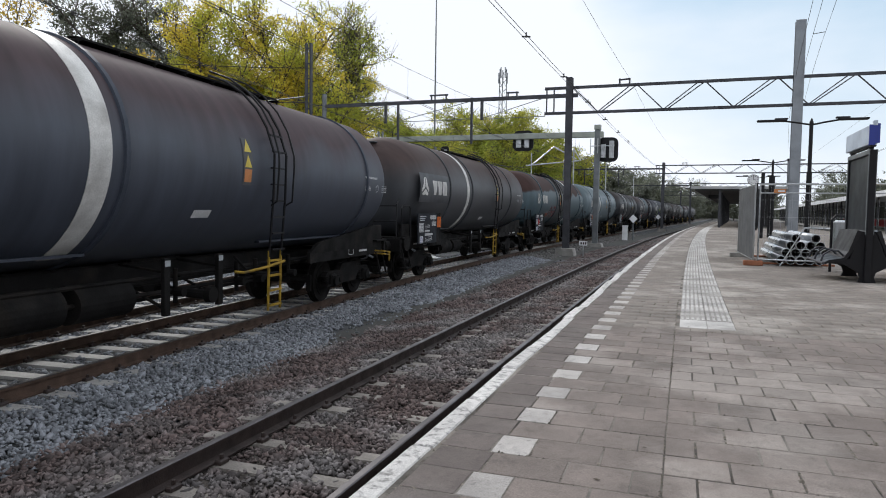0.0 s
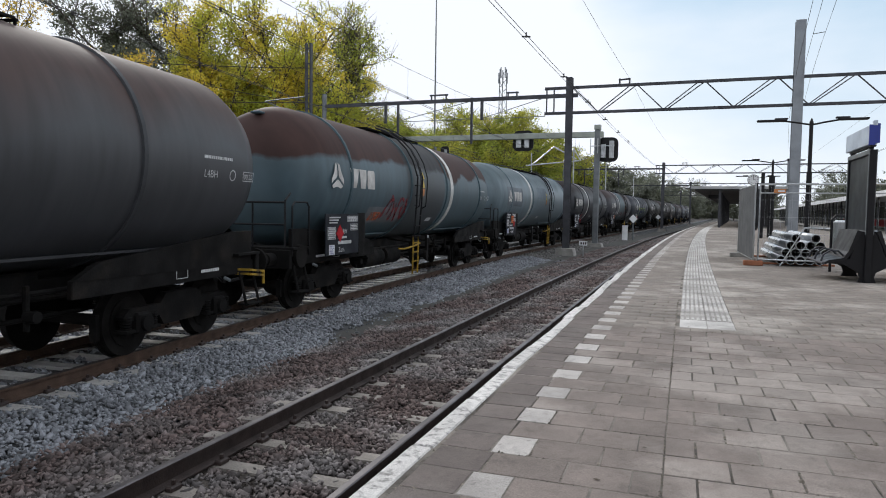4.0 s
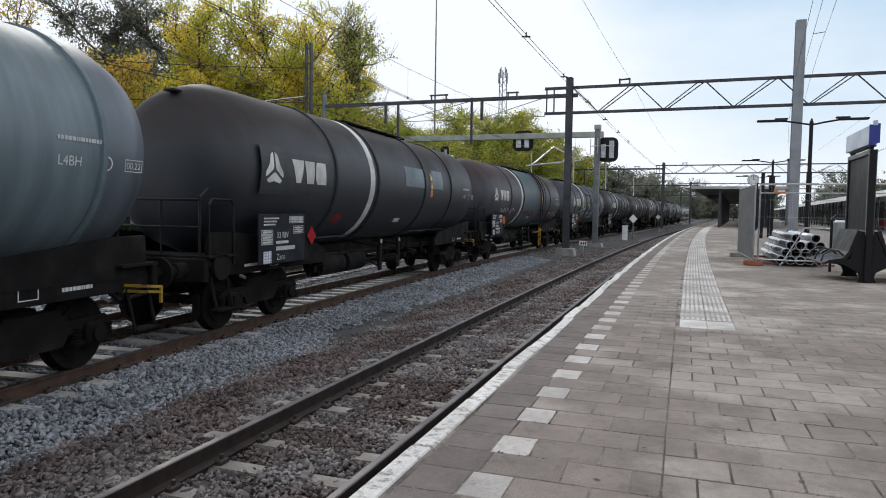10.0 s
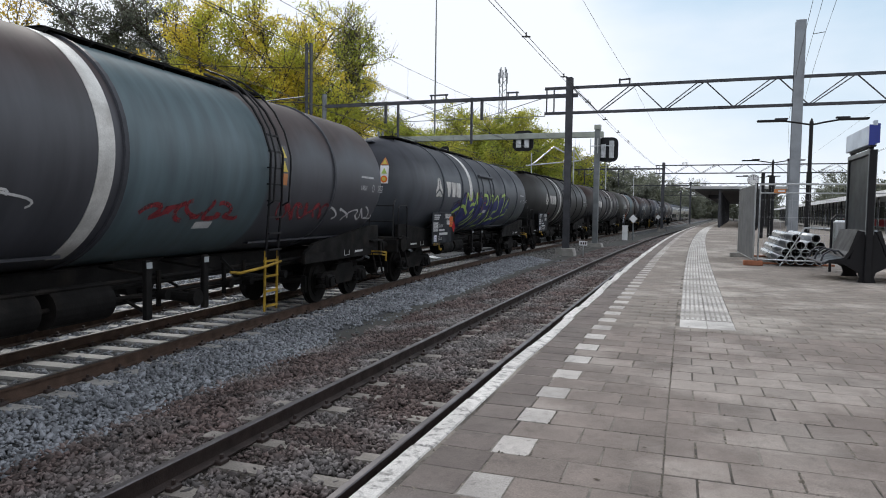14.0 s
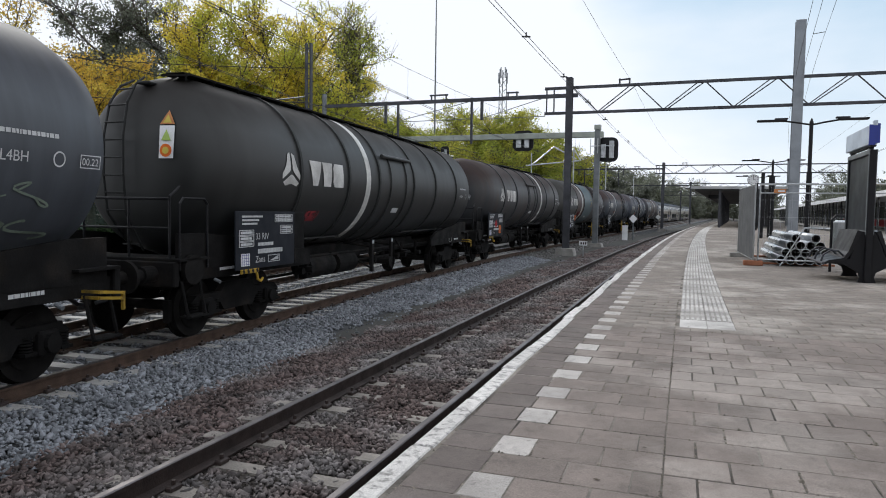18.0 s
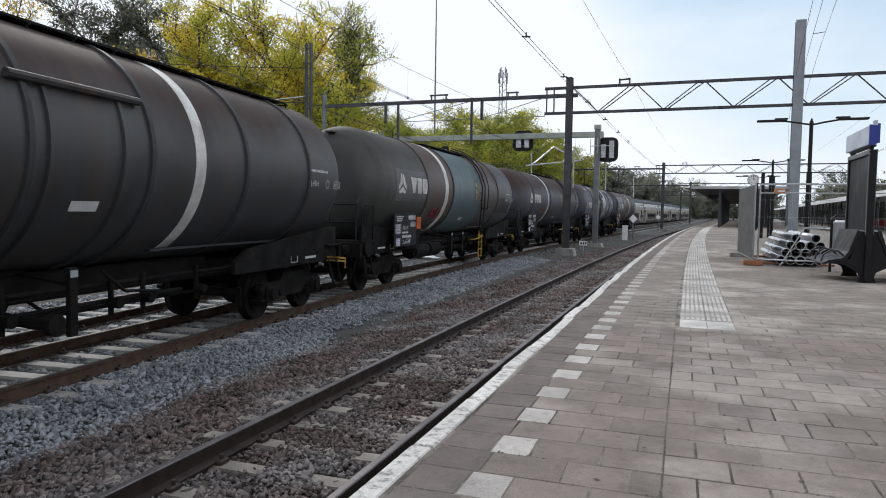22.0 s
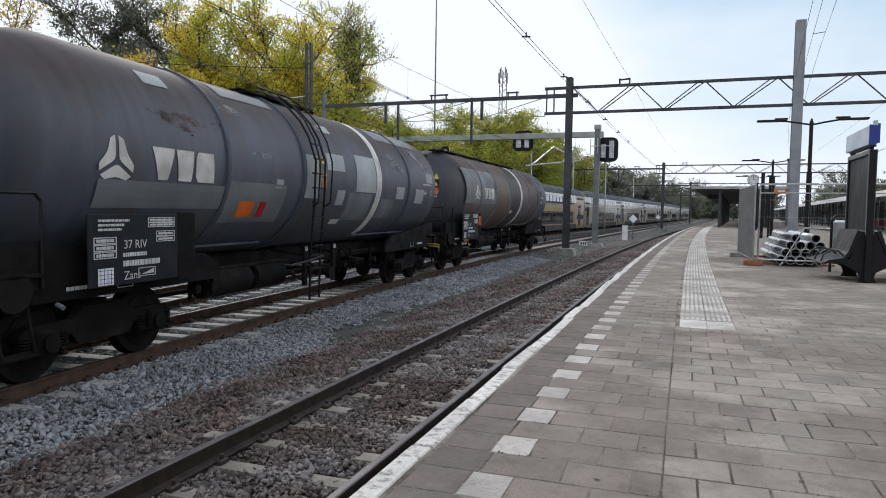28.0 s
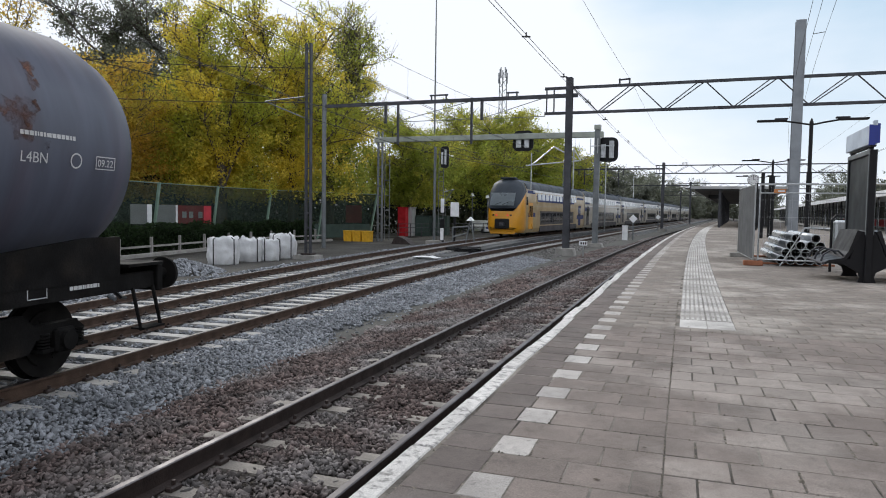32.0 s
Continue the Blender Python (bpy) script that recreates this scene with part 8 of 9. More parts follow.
    for x in (-0.72, -0.45, 0.45, 0.72):
        part("marker_lamp", rods([((x, 0.06, 1.72), (x, -0.05, 1.72))], 0.07, 12), "red lamp" if abs(x) < 0.6 else "black plastic", root, "red tail lamp" if abs(x) < 0.6 else "")
    part("roof_box", bx(0, 1.7, 4.68, 1.2, 0.8, 0.12, 0.03), "train grey", root)
    part("cab_side_window", side_panel(2.05, 2.5, 2.55, 3.2, 0.02), "train glass", root)
    return root


mat("train band", (0.07, 0.066, 0.07), 0.6, 0, 0.85, 0.8, 40, 0.02, spec=0.15)
coach(56.0, 27.3, True, 0)
for k in range(7):
    coach(56.0 + 27.3 + 26.5 * k, 26.5, False, k + 1)


# ---- station side ----
def canopy():
    root = thing("platform_canopy", "flat grey platform canopy on columns", "canopy", kind="structure")
    part("canopy_roof", sweep(NEAR, 76, 170, 3.0, [(1.4, 4.6), (10.5, 4.6), (10.5, 4.86), (1.4, 4.86)]), "roof grey", root, "pale grey roof edge")
    part("canopy_soffit", sweep(NEAR, 76.2, 170, 3.0, [(1.8, 4.45), (10.0, 4.45), (10.0, 4.59), (1.8, 4.59)]), "shade dark", root, "underside with shade put into its dark colour")
    for k in range(10):
        for o in (4.2, 7.6):
            part("canopy_column", bx(0, 0, 2.65, 0.24, 0.24, 3.9, 0.02, NEAR.put(76.3 + 8 * k, o)), "steel dark", root)
    b = thing("platform_kiosk", "dark glazed shelter under the canopy", "shelter", NEAR.put(88, 7.8, PLATFORM_Z))
    part("wall_block", bx(0, 10, 1.6, 3.0, 20, 3.2, 0.02), "shade dark", b)
    for k in range(8):
        part("pane", bx(-1.52, 1.4 + 2.4 * k, 1.6, 0.03, 2.0, 2.2), "dark glass", b)
    sg = thing("hanging_sign", "dark hanging information sign under the canopy", "sign", NEAR.put(80, 3.6, 3.9))
    part("panel", bx(0, 0, 0, 1.2, 0.15, 0.4, 0.01), "black plastic", sg)
    part("hanger", rods([((-0.4, 0, 0.2), (-0.4, 0, 0.6)), ((0.4, 0, 0.2), (0.4, 0, 0.6))], 0.02), "steel dark", sg)


canopy()


def far_platform():
    """The platform and low canopy on the far side of the next track."""
    root = thing("far_platform", "far platform with a pale-edged canopy and dark glazing", "platform", kind="structure")
    part("platform_core", sweep(NEAR, 20, 260, 5.0, [(14.2, -0.7), (22, -0.7), (22, PLATFORM_Z), (14.2, PLATFORM_Z)]), "concrete", root)
    part("canopy_fascia", sweep(NEAR, 40, 230, 5.0, [(15.4, 3.55), (15.6, 3.55), (15.6, 3.98), (15.4, 3.98)]), "white panel", root, "pale canopy edge")
    part("canopy_roof", sweep(NEAR, 40, 230, 5.0, [(15.6, 3.7), (21.5, 3.7), (21.5, 3.95), (15.6, 3.95)]), "roof grey", root)
    part("rear_wall", sweep(NEAR, 40, 230, 5.0, [(20.6, PLATFORM_Z), (20.8, PLATFORM_Z), (20.8, 3.7), (20.6, 3.7)]), "dark glass", root, "dark glazed wall")
    part("red_band", sweep(NEAR, 46, 120, 5.0, [(20.4, 1.0), (20.59, 1.0), (20.59, 1.75), (20.4, 1.75)]), "red paint", root, "dull red panel")
    for k in range(48):
        part("canopy_column", bx(0, 0, (3.7 + PLATFORM_Z) / 2, 0.16, 0.16, 3.7 - PLATFORM_Z, 0.01, NEAR.put(42 + 3.6 * k, 16.4)), "steel dark", root)
    track("track_far", "railway track beyond the platform", NEAR_FAR, -8, 300, 0, 0.24, "sleeper new", True)
    h = thing("brick_house", "red brick flats with a pale top storey", "building", NEAR.put(92, 44, 0, 12))
    wall = part("wall", bx(0, 10, 4.6, 14, 24, 9.8, 0.02), "brick red", h)
    top = part("top_storey", bx(0, 10, 11.0, 13, 23, 3.0, 0.02), "white panel", h, "pale top storey")
    for k in range(8):
        for z in (2.0, 5.0, 8.0, 10.9):
            w = part("window", bx(-7.03 if z < 10 else -6.53, 0.2 + 2.8 * k, z, 0.1, 1.5, 1.5), "dark glass", wall if z < 10 else top)
    part("roof", bx(0, 10, 12.6, 13.6, 23.6, 0.25, 0.02), "roof grey", h)


NEAR_FAR = Line(NEAR.at(0, 12.2).x, NEAR.turn(0), [(85, 0.00086)])
NEAR_FAR.x, NEAR_FAR.y = NEAR.x + 12.2 * np.cos(NEAR.th), NEAR.y - 12.2 * np.sin(NEAR.th)
NEAR_FAR.th = NEAR.th
far_platform()


def street_lamp(s, o, label, arms=1.55, height=4.58):
    """A twin-armed platform lamp: stepped dark post, bent arms, flat heads."""
    root = thing("platform_lamp", label, "lamp post", NEAR.put(s, o, PLATFORM_Z), group="platform lamps")
    b = rod(bmesh.new(), (0, 0, 0), (0, 0, height * 0.62), 0.09, 12)
    rod(b, (0, 0, height * 0.62), (0, 0, height), 0.065, 12)
    part("post", b, "black paint", root)
    part("cap", rod(bmesh.new(), (0, 0, height), (0, 0, height + 0.14), 0.065, 12, 0.01), "black paint", root)
    for sd in (-1, 1):
        arm = part("arm", tube([(0, 0, height - 0.1), (sd * 0.4, 0, height - 0.02), (sd * 0.9, 0, height + 0.06), (sd * arms * 0.72, 0, height + 0.06)], 0.032, 8), "black paint", root)
        part("lamp_head", bx(sd * arms * 0.82, 0, height + 0.07, arms * 0.62, 0.26, 0.07, 0.02), "black paint", root)
        part("gear_box", bx(sd * arms * 0.62, 0, height + 0.13, arms * 0.28, 0.18, 0.06, 0.015), "black paint", root)


street_lamp(28.5, 6.9, "black twin-armed lamp post on the platform")
street_lamp(48.0, 7.26, "black twin-armed lamp post on the platform")
street_lamp(67.0, 7.3, "black twin-armed lamp post on the platform")


def station_clock():
    root = thing("station_clock", "round white station clock on a grey post", "clock", NEAR.put(40.0, 5.78, PLATFORM_Z))
    part("post", rods([((0, 0, 0), (0, 0, 2.75))], 0.06, 10), "steel dark", root)
    part("case", rods([((0, -0.09, 3.1), (0, 0.09, 3.1))], 0.27, 32), "steel dark", root)
    face = part("face", rods([((0, -0.1, 3.1), (0, -0.085, 3.1))], 0.25, 32), "white panel", root)
    for k in range(12):
        a = k * math.pi / 6
        part("hour_mark", bx(0, -0.105, 0.2, 0.022, 0.006, 0.06, 0, Matrix.Translation((0, 0, 3.1)) @ Matrix.Rotation(a, 4, "Y")), "black paint", face)
    part("hour_hand", bx(0, -0.11, 0.06, 0.028, 0.006, 0.14, 0, Matrix.Translation((0, 0, 3.1)) @ Matrix.Rotation(radians(95), 4, "Y")), "black paint", face)
    part("minute_hand", bx(0, -0.114, 0.09, 0.02, 0.006, 0.21, 0, Matrix.Translation((0, 0, 3.1)) @ Matrix.Rotation(radians(5), 4, "Y")), "black paint", face)
    p = thing("dark_post", "slim dark steel post on the platform", "post", NEAR.put(44.0, 6.5, PLATFORM_Z))
    part("stem", rods([((0, 0, 0), (0, 0, 3.7))], 0.1, 10), "black paint", p)
    q = thing("dark_post", "thick dark steel post on the platform", "post", NEAR.put(46.0, 7.1, PLATFORM_Z))
    part("stem", rods([((0, 0, 0), (0, 0, 3.6))], 0.17, 10), "black paint", q)


station_clock()


def fence_panel(m, w, h, mesh, covered, label):
    """A temporary site fence panel: tube frame, wires, or a dark cloth, in a concrete foot."""
    root = thing("site_fence", label, "fence panel", m, group="site fence panels")
    b = rods([((0, 0, 0.05), (0, 0, h)), ((w, 0, 0.05), (w, 0, h)), ((0, 0, 0.12), (w, 0, 0.12)), ((0, 0, h), (w, 0, h))], 0.021, 8)
    part("tube_frame", b, "galvanised", root)
    part("middle_rail", rods([((0, 0, h - 0.22), (w, 0, h - 0.22))], 0.016, 6), "galvanised", root)
    if covered:
        part("cloth", bx(w / 2, 0.012, h / 2 + 0.05, w - 0.05, 0.008, h - 0.16), "fence cloth", root, "grey mesh cloth")
    n = int(w / 0.12)
    if mesh:
        for k in range(1, n):
            part("wire", rods([((w * k / n, 0, 0.12), (w * k / n, 0, h))], 0.0022, 4), "galvanised", root)
        for k in range(1, 8, 2):
            part("wire", rods([((0, 0, 0.12 + (h - 0.3) * k / 8), (w, 0, 0.12 + (h - 0.3) * k / 8))], 0.0022, 4), "galvanised", root)
    return root


mat("fence cloth", (0.075, 0.08, 0.086), 0.85, 0, 0.8, 2, 60, 0.2)
mat("fence foot", (0.33, 0.13, 0.07), 0.9, 0, 0.7, 4, 50, 0.3)


def heading(a, b):
    d = b - a
    return Matrix.Translation(a) @ Matrix.Rotation(math.atan2(d.y, d.x), 4, "Z")


F1, F2, F3 = NEAR.at(20.4, 4.62, PLATFORM_Z + 0.04), NEAR.at(24.1, 4.46, PLATFORM_Z + 0.04), NEAR.at(20.15, 7.95, PLATFORM_Z + 0.04)
F4 = NEAR.at(19.6, 11.2, PLATFORM_Z + 0.04)
fence_panel(heading(F1, F2), (F2 - F1).length, 2.03, False, True, "site fence panel covered with grey cloth")
fence_panel(heading(F1 + Vector((0.12, 0, 0)), F3), (F3 - F1).length - 0.12, 2.03, True, False, "galvanised wire-mesh site fence panel")
fence_panel(heading(F3, F4), (F4 - F3).length, 2.03, True, False, "galvanised wire-mesh site fence panel")
for p in (F1, F3):
    o = thing("fence_foot", "orange-brown concrete fence foot on the tiles", "fence foot", Matrix.Translation((p.x, p.y, PLATFORM_Z)) @ Matrix.Rotation(-0.33, 4, "Z"))
    part("block", bx(0, 0, 0.065, 0.46, 0.24, 0.13, 0.015), "fence foot", o)
    for k in (-0.13, 0.0, 0.13):
        part("socket", rods([((k, -0.02, 0.128), (k, -0.02, 0.134))], 0.03, 10), "black plastic", o)
o = thing("fence_foot", "grey concrete fence foot on the tiles", "fence foot", Matrix.Translation((F2.x, F2.y, PLATFORM_Z)) @ Matrix.Rotation(-0.33, 4, "Z"))
part("block", bx(0, 0, 0.065, 0.46, 0.24, 0.13, 0.015), "concrete", o)
sg = thing("orange_sign", "small orange and white sign on the site fence", "sign", heading(F1, F3) @ Matrix.Translation((0.62, -0.03, 1.88)))
part("plate", bx(-0.06, 0, -0.02, 0.27, 0.012, 0.1, 0.003), "orange dull", sg)
part("pale_bar", bx(-0.03, -0.009, -0.02, 0.15, 0.004, 0.035), "white panel", sg)
u = thing("tactile_box", "small white label on the fence cloth", "label", heading(F1, F2) @ Matrix.Translation((0.25, -0.02, 1.5)))
part("plate", bx(0, 0, 0, 0.09, 0.006, 0.12), "white panel", u)


def pipe(m, r, length, label):
    root = thing("drain_pipe", label, "pipe", m, group="stacked steel pipes")
    bm = bmesh.new()
    seg = 24
    rings = []
    for rr, y in ((r, 0), (r, length), (r - 0.012, length), (r - 0.012, 0)):
        rings.append([bm.verts.new((rr * math.cos(6.2832 * k / seg), y, rr * math.sin(6.2832 * k / seg))) for k in range(seg)])
    for a, b in zip(rings, rings[1:] + rings[:1]):
        for k in range(seg):
            bm.faces.new((a[k], a[(k + 1) % seg], b[(k + 1) % seg], b[k]))
    bmesh.ops.recalc_face_normals(bm, faces=bm.faces)
    # inner faces take a dark colour in place of shade in the bore
    for f in bm.faces:
        c = f.calc_center_median()
        f.smooth = True
        f.material_index = 1 if math.hypot(c.x, c.z) < r - 0.011 else 0
    part("shell", bm, "pipe steel", root).data.materials.append(MATS["shade dark"])
    return root


mat("pipe steel", (0.56, 0.58, 0.60), 0.3, 0.9, 0.8, 2.5, 30, 0.06)


def pipe_stack():
    r = 0.107
    a = NEAR.at(20.5, 5.14, PLATFORM_Z)
    turn = Matrix.Rotation(-NEAR.turn(21), 4, "Z")
    k = 0
    for row, count in enumerate((5, 5, 4, 2)):
        for c in range(count):
            x = 0.14 + c * (2 * r + 0.006) * (2 if row == 3 else 1) + row * (r + 0.003)
            m = Matrix.Translation(a) @ turn @ Matrix.Translation((x, random.uniform(-0.05, 0.05), 0.05 + r + row * 0.188))
            pipe(m, r, 4.8, "galvanised steel pipe lying in a stack")
            k += 1
    for y in (0.6, 4.0):
        o = thing("timber_bearer", "rough timber bearer under the pipes", "timber", Matrix.Translation(a) @ turn @ Matrix.Translation((0.6, y, 0)))
        part("block", bx(0, 0, 0.024, 1.7, 0.1, 0.048, 0.006), "fence foot", o)
    o = thing("tube_trestle", "loose galvanised tube trestle leaning over the pipes", "trestle", Matrix.Translation(a) @ turn @ Matrix.Translation((0.2, -0.3, 0.0)))
    part("tube_frame", rods([((-0.1, 0.2, 0.0), (0.45, 0.35, 0.98)), ((0.45, 0.35, 0.98), (1.9, 0.5, 0.98)), ((1.9, 0.5, 0.98), (2.0, 0.3, 0.02))], 0.018, 8), "galvanised", o)


pipe_stack()


mat("bench black", (0.009, 0.009, 0.011), 0.4, 0, 0.8, 3, 60, 0.04, spec=0.3)
mat("board pane", (0.028, 0.032, 0.036), 0.4, 0, 0.8, 1.5, 40, 0.03, spec=0.25)
mat("sign pale", (0.42, 0.48, 0.56), 0.4, 0, 0.9, 2, 40, 0.03)


def bench_unit():
    """Back-to-back moulded bench with a tall notice board and a station sign above it."""
    m = NEAR.put(16.4, 6.36, PLATFORM_Z)
    root = thing("platform_bench", "black back-to-back platform bench with moulded seats", "bench", m)
    shell = [(0.12, 1.0), (0.20, 1.02), (0.27, 0.80), (0.34, 0.60), (0.42, 0.47), (0.68, 0.42), (0.76, 0.37), (0.75, 0.33), (0.66, 0.37), (0.40, 0.42), (0.30, 0.54), (0.22, 0.76)]
    for sd in (-1, 1):
        part("seat_shell", prism(bmesh.new(), [(sd * x, z) for x, z in shell], "y", 0.05, 1.75), "bench black", root)
        part("front_rail", rods([((sd * 0.78, -0.05, 0.36), (sd * 0.78, 1.9, 0.36))], 0.028, 8), "steel dark", root)
        for y in (0.25, 1.0, 1.7):
            part("arm_rest", tube([(sd * 0.38, y, 0.50), (sd * 0.48, y, 0.60), (sd * 0.62, y, 0.61), (sd * 0.74, y, 0.52), (sd * 0.78, y, 0.38)], 0.02, 8), "steel dark", root)
    for y in (0.12, 1.68):
        part("leg", prism(bmesh.new(), [(-0.16, 0.0), (0.16, 0.0), (0.12, 0.10), (0.15, 0.2), (0.4, 0.34), (0.7, 0.36), (0.68, 0.41), (0.3, 0.46), (0.16, 1.0), (-0.16, 1.0), (-0.3, 0.46), (-0.68, 0.41), (-0.7, 0.36), (-0.4, 0.34), (-0.15, 0.2), (-0.12, 0.10)], "y", y - 0.04, y + 0.04), "black paint", root)
    board = thing("notice_board", "tall dark framed notice board behind the bench seats", "notice board", m)
    for y in (0.05, 1.95):
        part("post", bx(0, y, 1.29, 0.12, 0.1, 2.58, 0.012), "black paint", board)
    for z in (2.53, 0.97):
        part("rail", bx(0, 1.0, z, 0.11, 1.8, 0.1, 0.01), "black paint", board)
    part("panel", bx(0, 1.0, 1.75, 0.06, 1.8, 1.46), "board pane", board, "dark glossy pane")
    for sd in (-1, 1):
        part("face_frame", box(box(box(bx(sd * 0.066, 1.0, 2.54, 0.012, 1.98, 0.09, 0.004), sd * 0.066, 1.0, 0.97, 0.012, 1.98, 0.07, 0.004), sd * 0.066, 0.05, 1.755, 0.012, 0.06, 1.5, 0.004), sd * 0.066, 1.95, 1.755, 0.012, 0.06, 1.5, 0.004), "steel grey", board, "grey steel frame round the pane")
    sign = thing("station_sign", "white and blue station name sign on top of the board", "sign", m)
    part("sign_body", bx(-0.02, 1.05, 2.86, 0.15, 2.1, 0.37, 0.012), "sign pale", sign)
    cap = part("end_cap", prism(bmesh.new(), [(-0.10, 2.66), (0.0, 2.66), (0.02, 2.7), (0.08, 2.7), (0.08, 3.07), (0.03, 3.07), (0.02, 3.04), (-0.10, 3.05)], "y", -0.05, -0.004), "blue panel", sign, "blue end cap")
    part("top_tab", bx(0.0, 0.0, 3.08, 0.07, 0.12, 0.1, 0.01), "sign pale", sign)
    part("under_rail", bx(0, 1.0, 2.655, 0.1, 1.9, 0.03, 0.004), "steel dark", sign)
    for y in (0.25, 1.85):
        part("bracket", bx(0, y, 2.62, 0.08, 0.09, 0.14), "steel dark", sign)
    bin_ = thing("litter_bin", "grey litter bin with a black hoop", "litter bin", NEAR.put(19.2, 6.45, PLATFORM_Z))
    part("body", bx(0, 0, 0.72, 0.46, 0.36, 0.96, 0.05), "galvanised", bin_)
    part("hoop_frame", tube([(-0.28, 0, 0.0), (-0.28, 0, 1.2), (-0.2, 0, 1.3), (0.2, 0, 1.3), (0.28, 0, 1.2), (0.28, 0, 0.0)], 0.03, 8), "black paint", bin_)
    for k, (s, o_) in enumerate(((18.3, 7.6), (18.9, 8.35))):
        y = thing("yellow_drum", "yellow plastic barrier block on the platform", "barrier block", NEAR.put(s, o_, PLATFORM_Z))
        part("body", prism(bmesh.new(), [(-0.25, 0), (0.25, 0), (0.2, 0.32), (0.12, 0.62), (-0.12, 0.62), (-0.2, 0.32)], "y", -0.45, 0.45), "yellow paint", y)


bench_unit()


# ---- far masts and sheds ----
def lattice_tower():
    root = thing("radio_mast", "slender lattice radio mast far behind the trees", "radio mast", Matrix.Translation((12.3, 150, -0.6)))
    b = bmesh.new()
    for x, y in ((-0.7, -0.5), (0.7, -0.5), (0, 0.7)):
        rod(b, (x * 1.5, y * 1.5, 0), (x, y, 33.0), 0.1, 6)
    part("legs", b, "steel grey", root)
    for k in range(12):
        z = 10 + 1.9 * k
        part("brace", rods([((-0.8, -0.5, z), (0.8, -0.5, z + 1.9)), ((0.8, -0.5, z), (0, 0.8, z + 1.9)), ((0, 0.8, z), (-0.8, -0.5, z + 1.9))], 0.05, 4), "steel grey", root)
    for k in range(5):
        part("antenna", bx(-0.95 + 0.45 * k, -0.7, 31.0 + (k % 2) * 1.2, 0.22, 0.15, 2.2), "steel grey", root)
    root = thing("slim_mast", "very tall slim pole behind the trees", "mast", Matrix.Translation((-1.1, 75, -0.6)))
    part("pole", rod(bmesh.new(), (0, 0, 0), (0, 0, 25.5), 0.13, 10, 0.06), "steel grey", root)
    for x, y in ((20.5, 88.0), (35.0, 128.0)):
        root = thing("street_mast", "slim pale lighting mast beyond the train", "mast", Matrix.Translation((x, y, -0.6)))
        part("pole", rod(bmesh.new(), (0, 0, 0), (0, 0, 9.3), 0.1, 8, 0.06), "galvanised", root)
        part("lamp_head", bx(0.3, 0, 9.35, 0.8, 0.25, 0.12, 0.02), "galvanised", root)


lattice_tower()


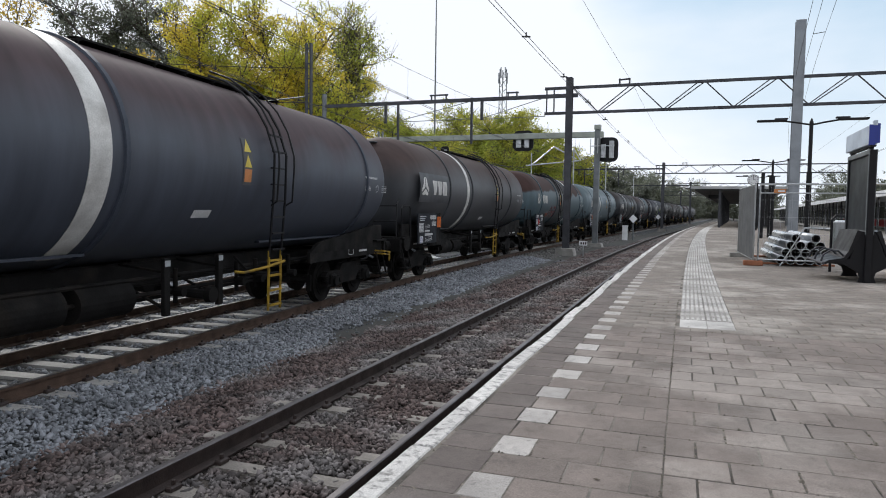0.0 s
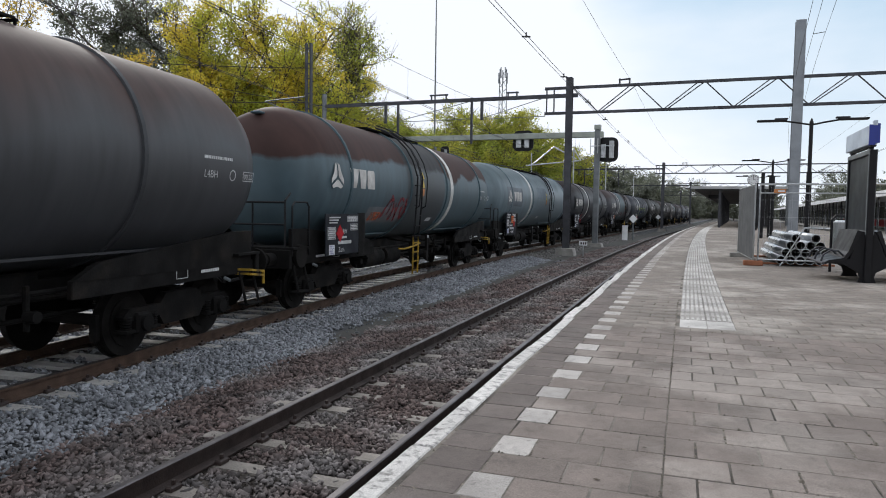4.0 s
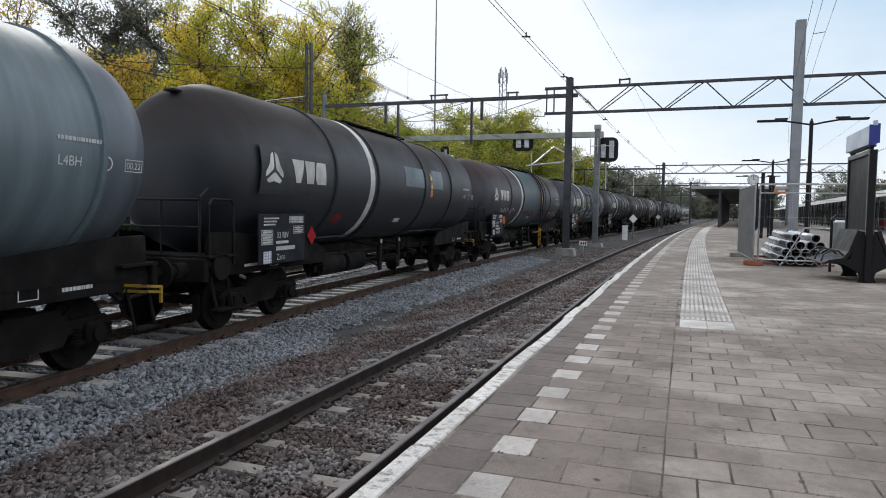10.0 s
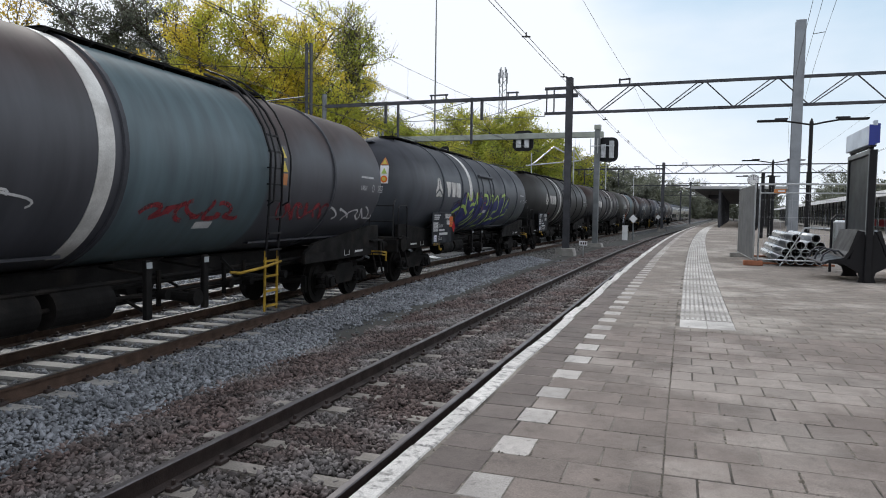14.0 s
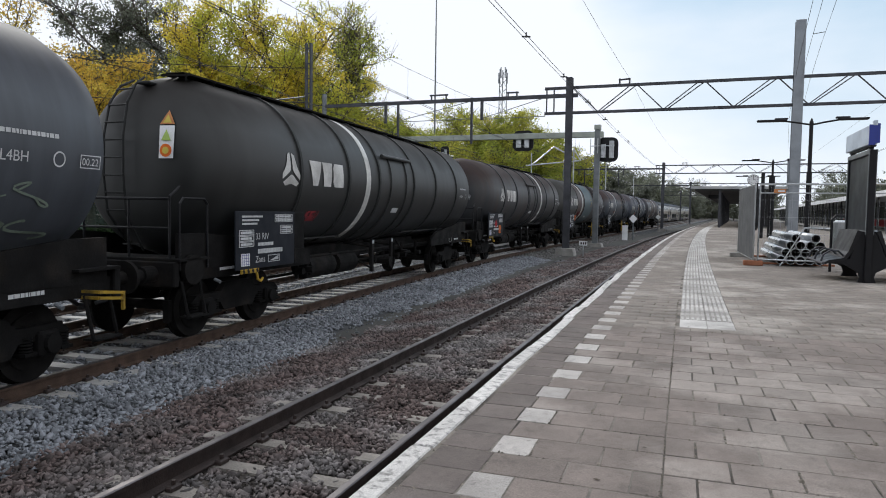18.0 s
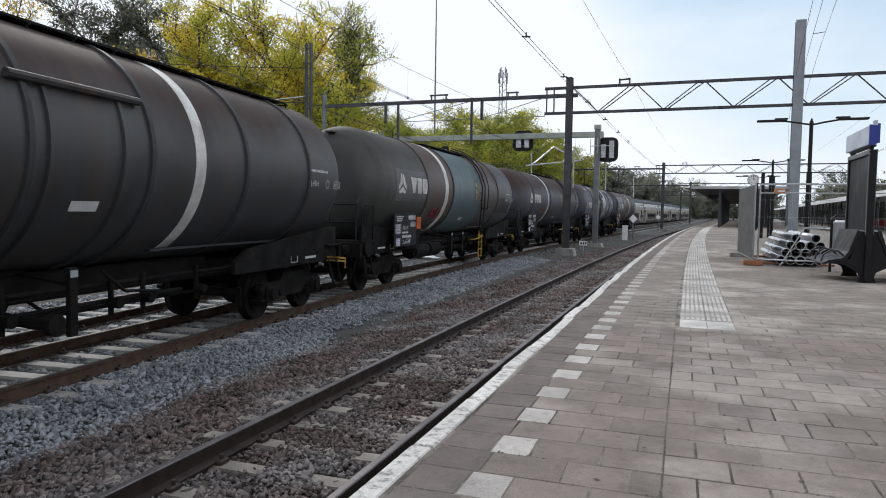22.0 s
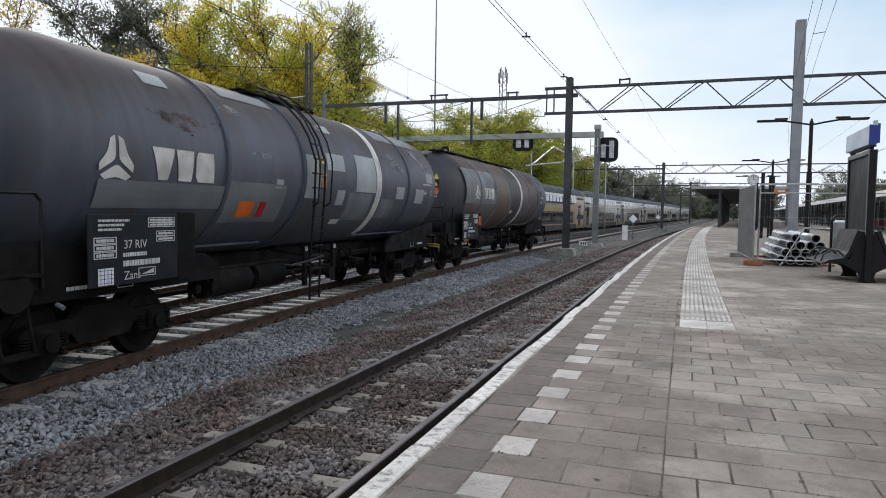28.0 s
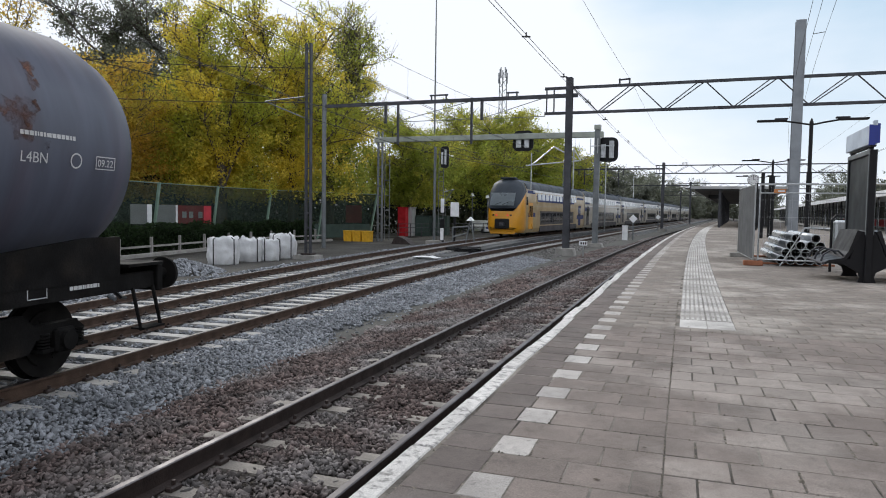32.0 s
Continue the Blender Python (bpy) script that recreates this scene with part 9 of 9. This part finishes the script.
def yard():
    """Sheds, fence and parked car beyond the siding."""
    for x, y, w, h, material, lab in ((-3.8, 66.0, 0.75, 2.7, "red paint", "red container by the fence's end"), (-3.1, 67.0, 0.5, 2.7, "roof grey", "pale grey metal cabinet in the yard"), (-1.9, 68.0, 1.4, 1.9, "net dark", "dark green container in the yard"), (-0.2, 69.0, 1.4, 1.9, "net dark", "dark green container in the yard")):
        o = thing("container", lab, "container", Matrix.Translation((x, y, -0.5)) @ Matrix.Rotation(-0.2, 4, "Z"))
        part("body", bx(0, 0, h / 2, w, 1.6, h, 0.03), material, o)
        part("lid", bx(0, 0, h + 0.04, w + 0.1, 1.7, 0.08, 0.02), material, o)
    root = thing("yard_fence", "low dark bar fence beyond the siding", "fence", kind="structure")
    a, b = Vector((-4.0, 62.0, -0.5)), Vector((9.0, 74.0, -0.5))
    for k in range(14):
        p = a.lerp(b, k / 13)
        part("fence_post", rods([(p, p + Vector((0, 0, 1.3)))], 0.05, 6), "steel dark", root)
    for z in (0.5, 0.9, 1.25):
        part("fence_rail", rods([(a + Vector((0, 0, z)), b + Vector((0, 0, z)))], 0.025, 6), "steel dark", root)
    for x, y, hh in ((0.2, 78.0, 4.6), (3.3, 80.0, 4.2), (5.0, 79.0, 4.0), (7.0, 84.0, 4.4)):
        o = thing("yard_lamp", "slim yard lamp with a white head", "lamp post", Matrix.Translation((x, y, -0.5)))
        part("post", rods([((0, 0, 0), (0, 0, hh))], 0.06, 8), "steel grey", o)
        part("lamp_head", rod(bmesh.new(), (0, 0, hh), (0, 0, hh + 0.35), 0.28, 10, 0.1), "white panel", o)
    c = thing("parked_car", "white parked car with blue stripes behind the train", "car", Matrix.Translation((4.6, 78.0, -0.55)) @ Matrix.Rotation(0.4, 4, "Z"))
    part("body", prism(bmesh.new(), [(-0.85, 0.3), (0.85, 0.3), (0.88, 0.9), (0.7, 1.0), (0.55, 1.5), (-0.55, 1.5), (-0.7, 1.0), (-0.88, 0.9)], "y", -2.0, 2.0), "white panel", c)
    part("windscreen", prism(bmesh.new(), [(-0.64, 1.02), (0.64, 1.02), (0.52, 1.46), (-0.52, 1.46)], "y", -2.02, -2.0), "dark glass", c)
    for x in (-0.8, 0.8):
        for y in (-1.3, 1.3):
            part("wheel", rods([((x - 0.1, y, 0.32), (x + 0.1, y, 0.32))], 0.32, 16), "black plastic", c)
    part("stripe", bx(0, -2.02, 0.7, 1.5, 0.02, 0.16), "blue panel", c)
    asph = tagged(part("yard_road", prism(bmesh.new(), [(-6, 64), (14, 76), (30, 110), (14, 112), (-14, 76)], "z", -0.7, -0.53), "sand path"), "grey asphalt yard beyond the siding", "road", kind="structure")


yard()


def closing_walls():
    """Unseen plain walls, added behind the camera and beyond the far platform to block low sky."""
    root = thing("blocking_wall", "unseen plain brown wall added to block low sky light", "wall", kind="structure")
    part("wall_side", sweep(NEAR, -70, 62, 6.0, [(25.0, -0.7), (25.6, -0.7), (25.6, 4.6), (25.0, 4.6)]), "wall brown", root)
    a, b = NEAR.at(-46, -34), NEAR.at(-46, 25.6)
    part("wall_end", bar(bmesh.new(), (a.x, a.y, 5.0), (b.x, b.y, 5.0), 0.6, 12.0), "wall brown", root)


mat("wall brown", (0.16, 0.12, 0.10), 0.9, 0, 0.7, 0.6, 12, 0.3)
closing_walls()


# ---- what moves ----
def motions():
    for wagon, s0 in WAGONS:
        rows = []
        for k in range(33):
            s = s0 - travel(k)
            a, b = FREIGHT.at(s - 5.8), FREIGHT.at(s + 5.8)
            d = b - a
            rows.append((k, Matrix.Translation((a + b) / 2) @ Matrix.Rotation(-math.atan2(d.x, d.y), 4, "Z")))
        walk(wagon, rows)
    radius = 0.455
    times = [k * 2 / FPS for k in range(481)]
    for wheel, y in WHEELS:
        walk(wheel, [(t, Matrix.Translation((0, y, 0.455)) @ Matrix.Rotation((travel(t) - travel(0)) / radius, 4, "X")) for t in times])


motions()
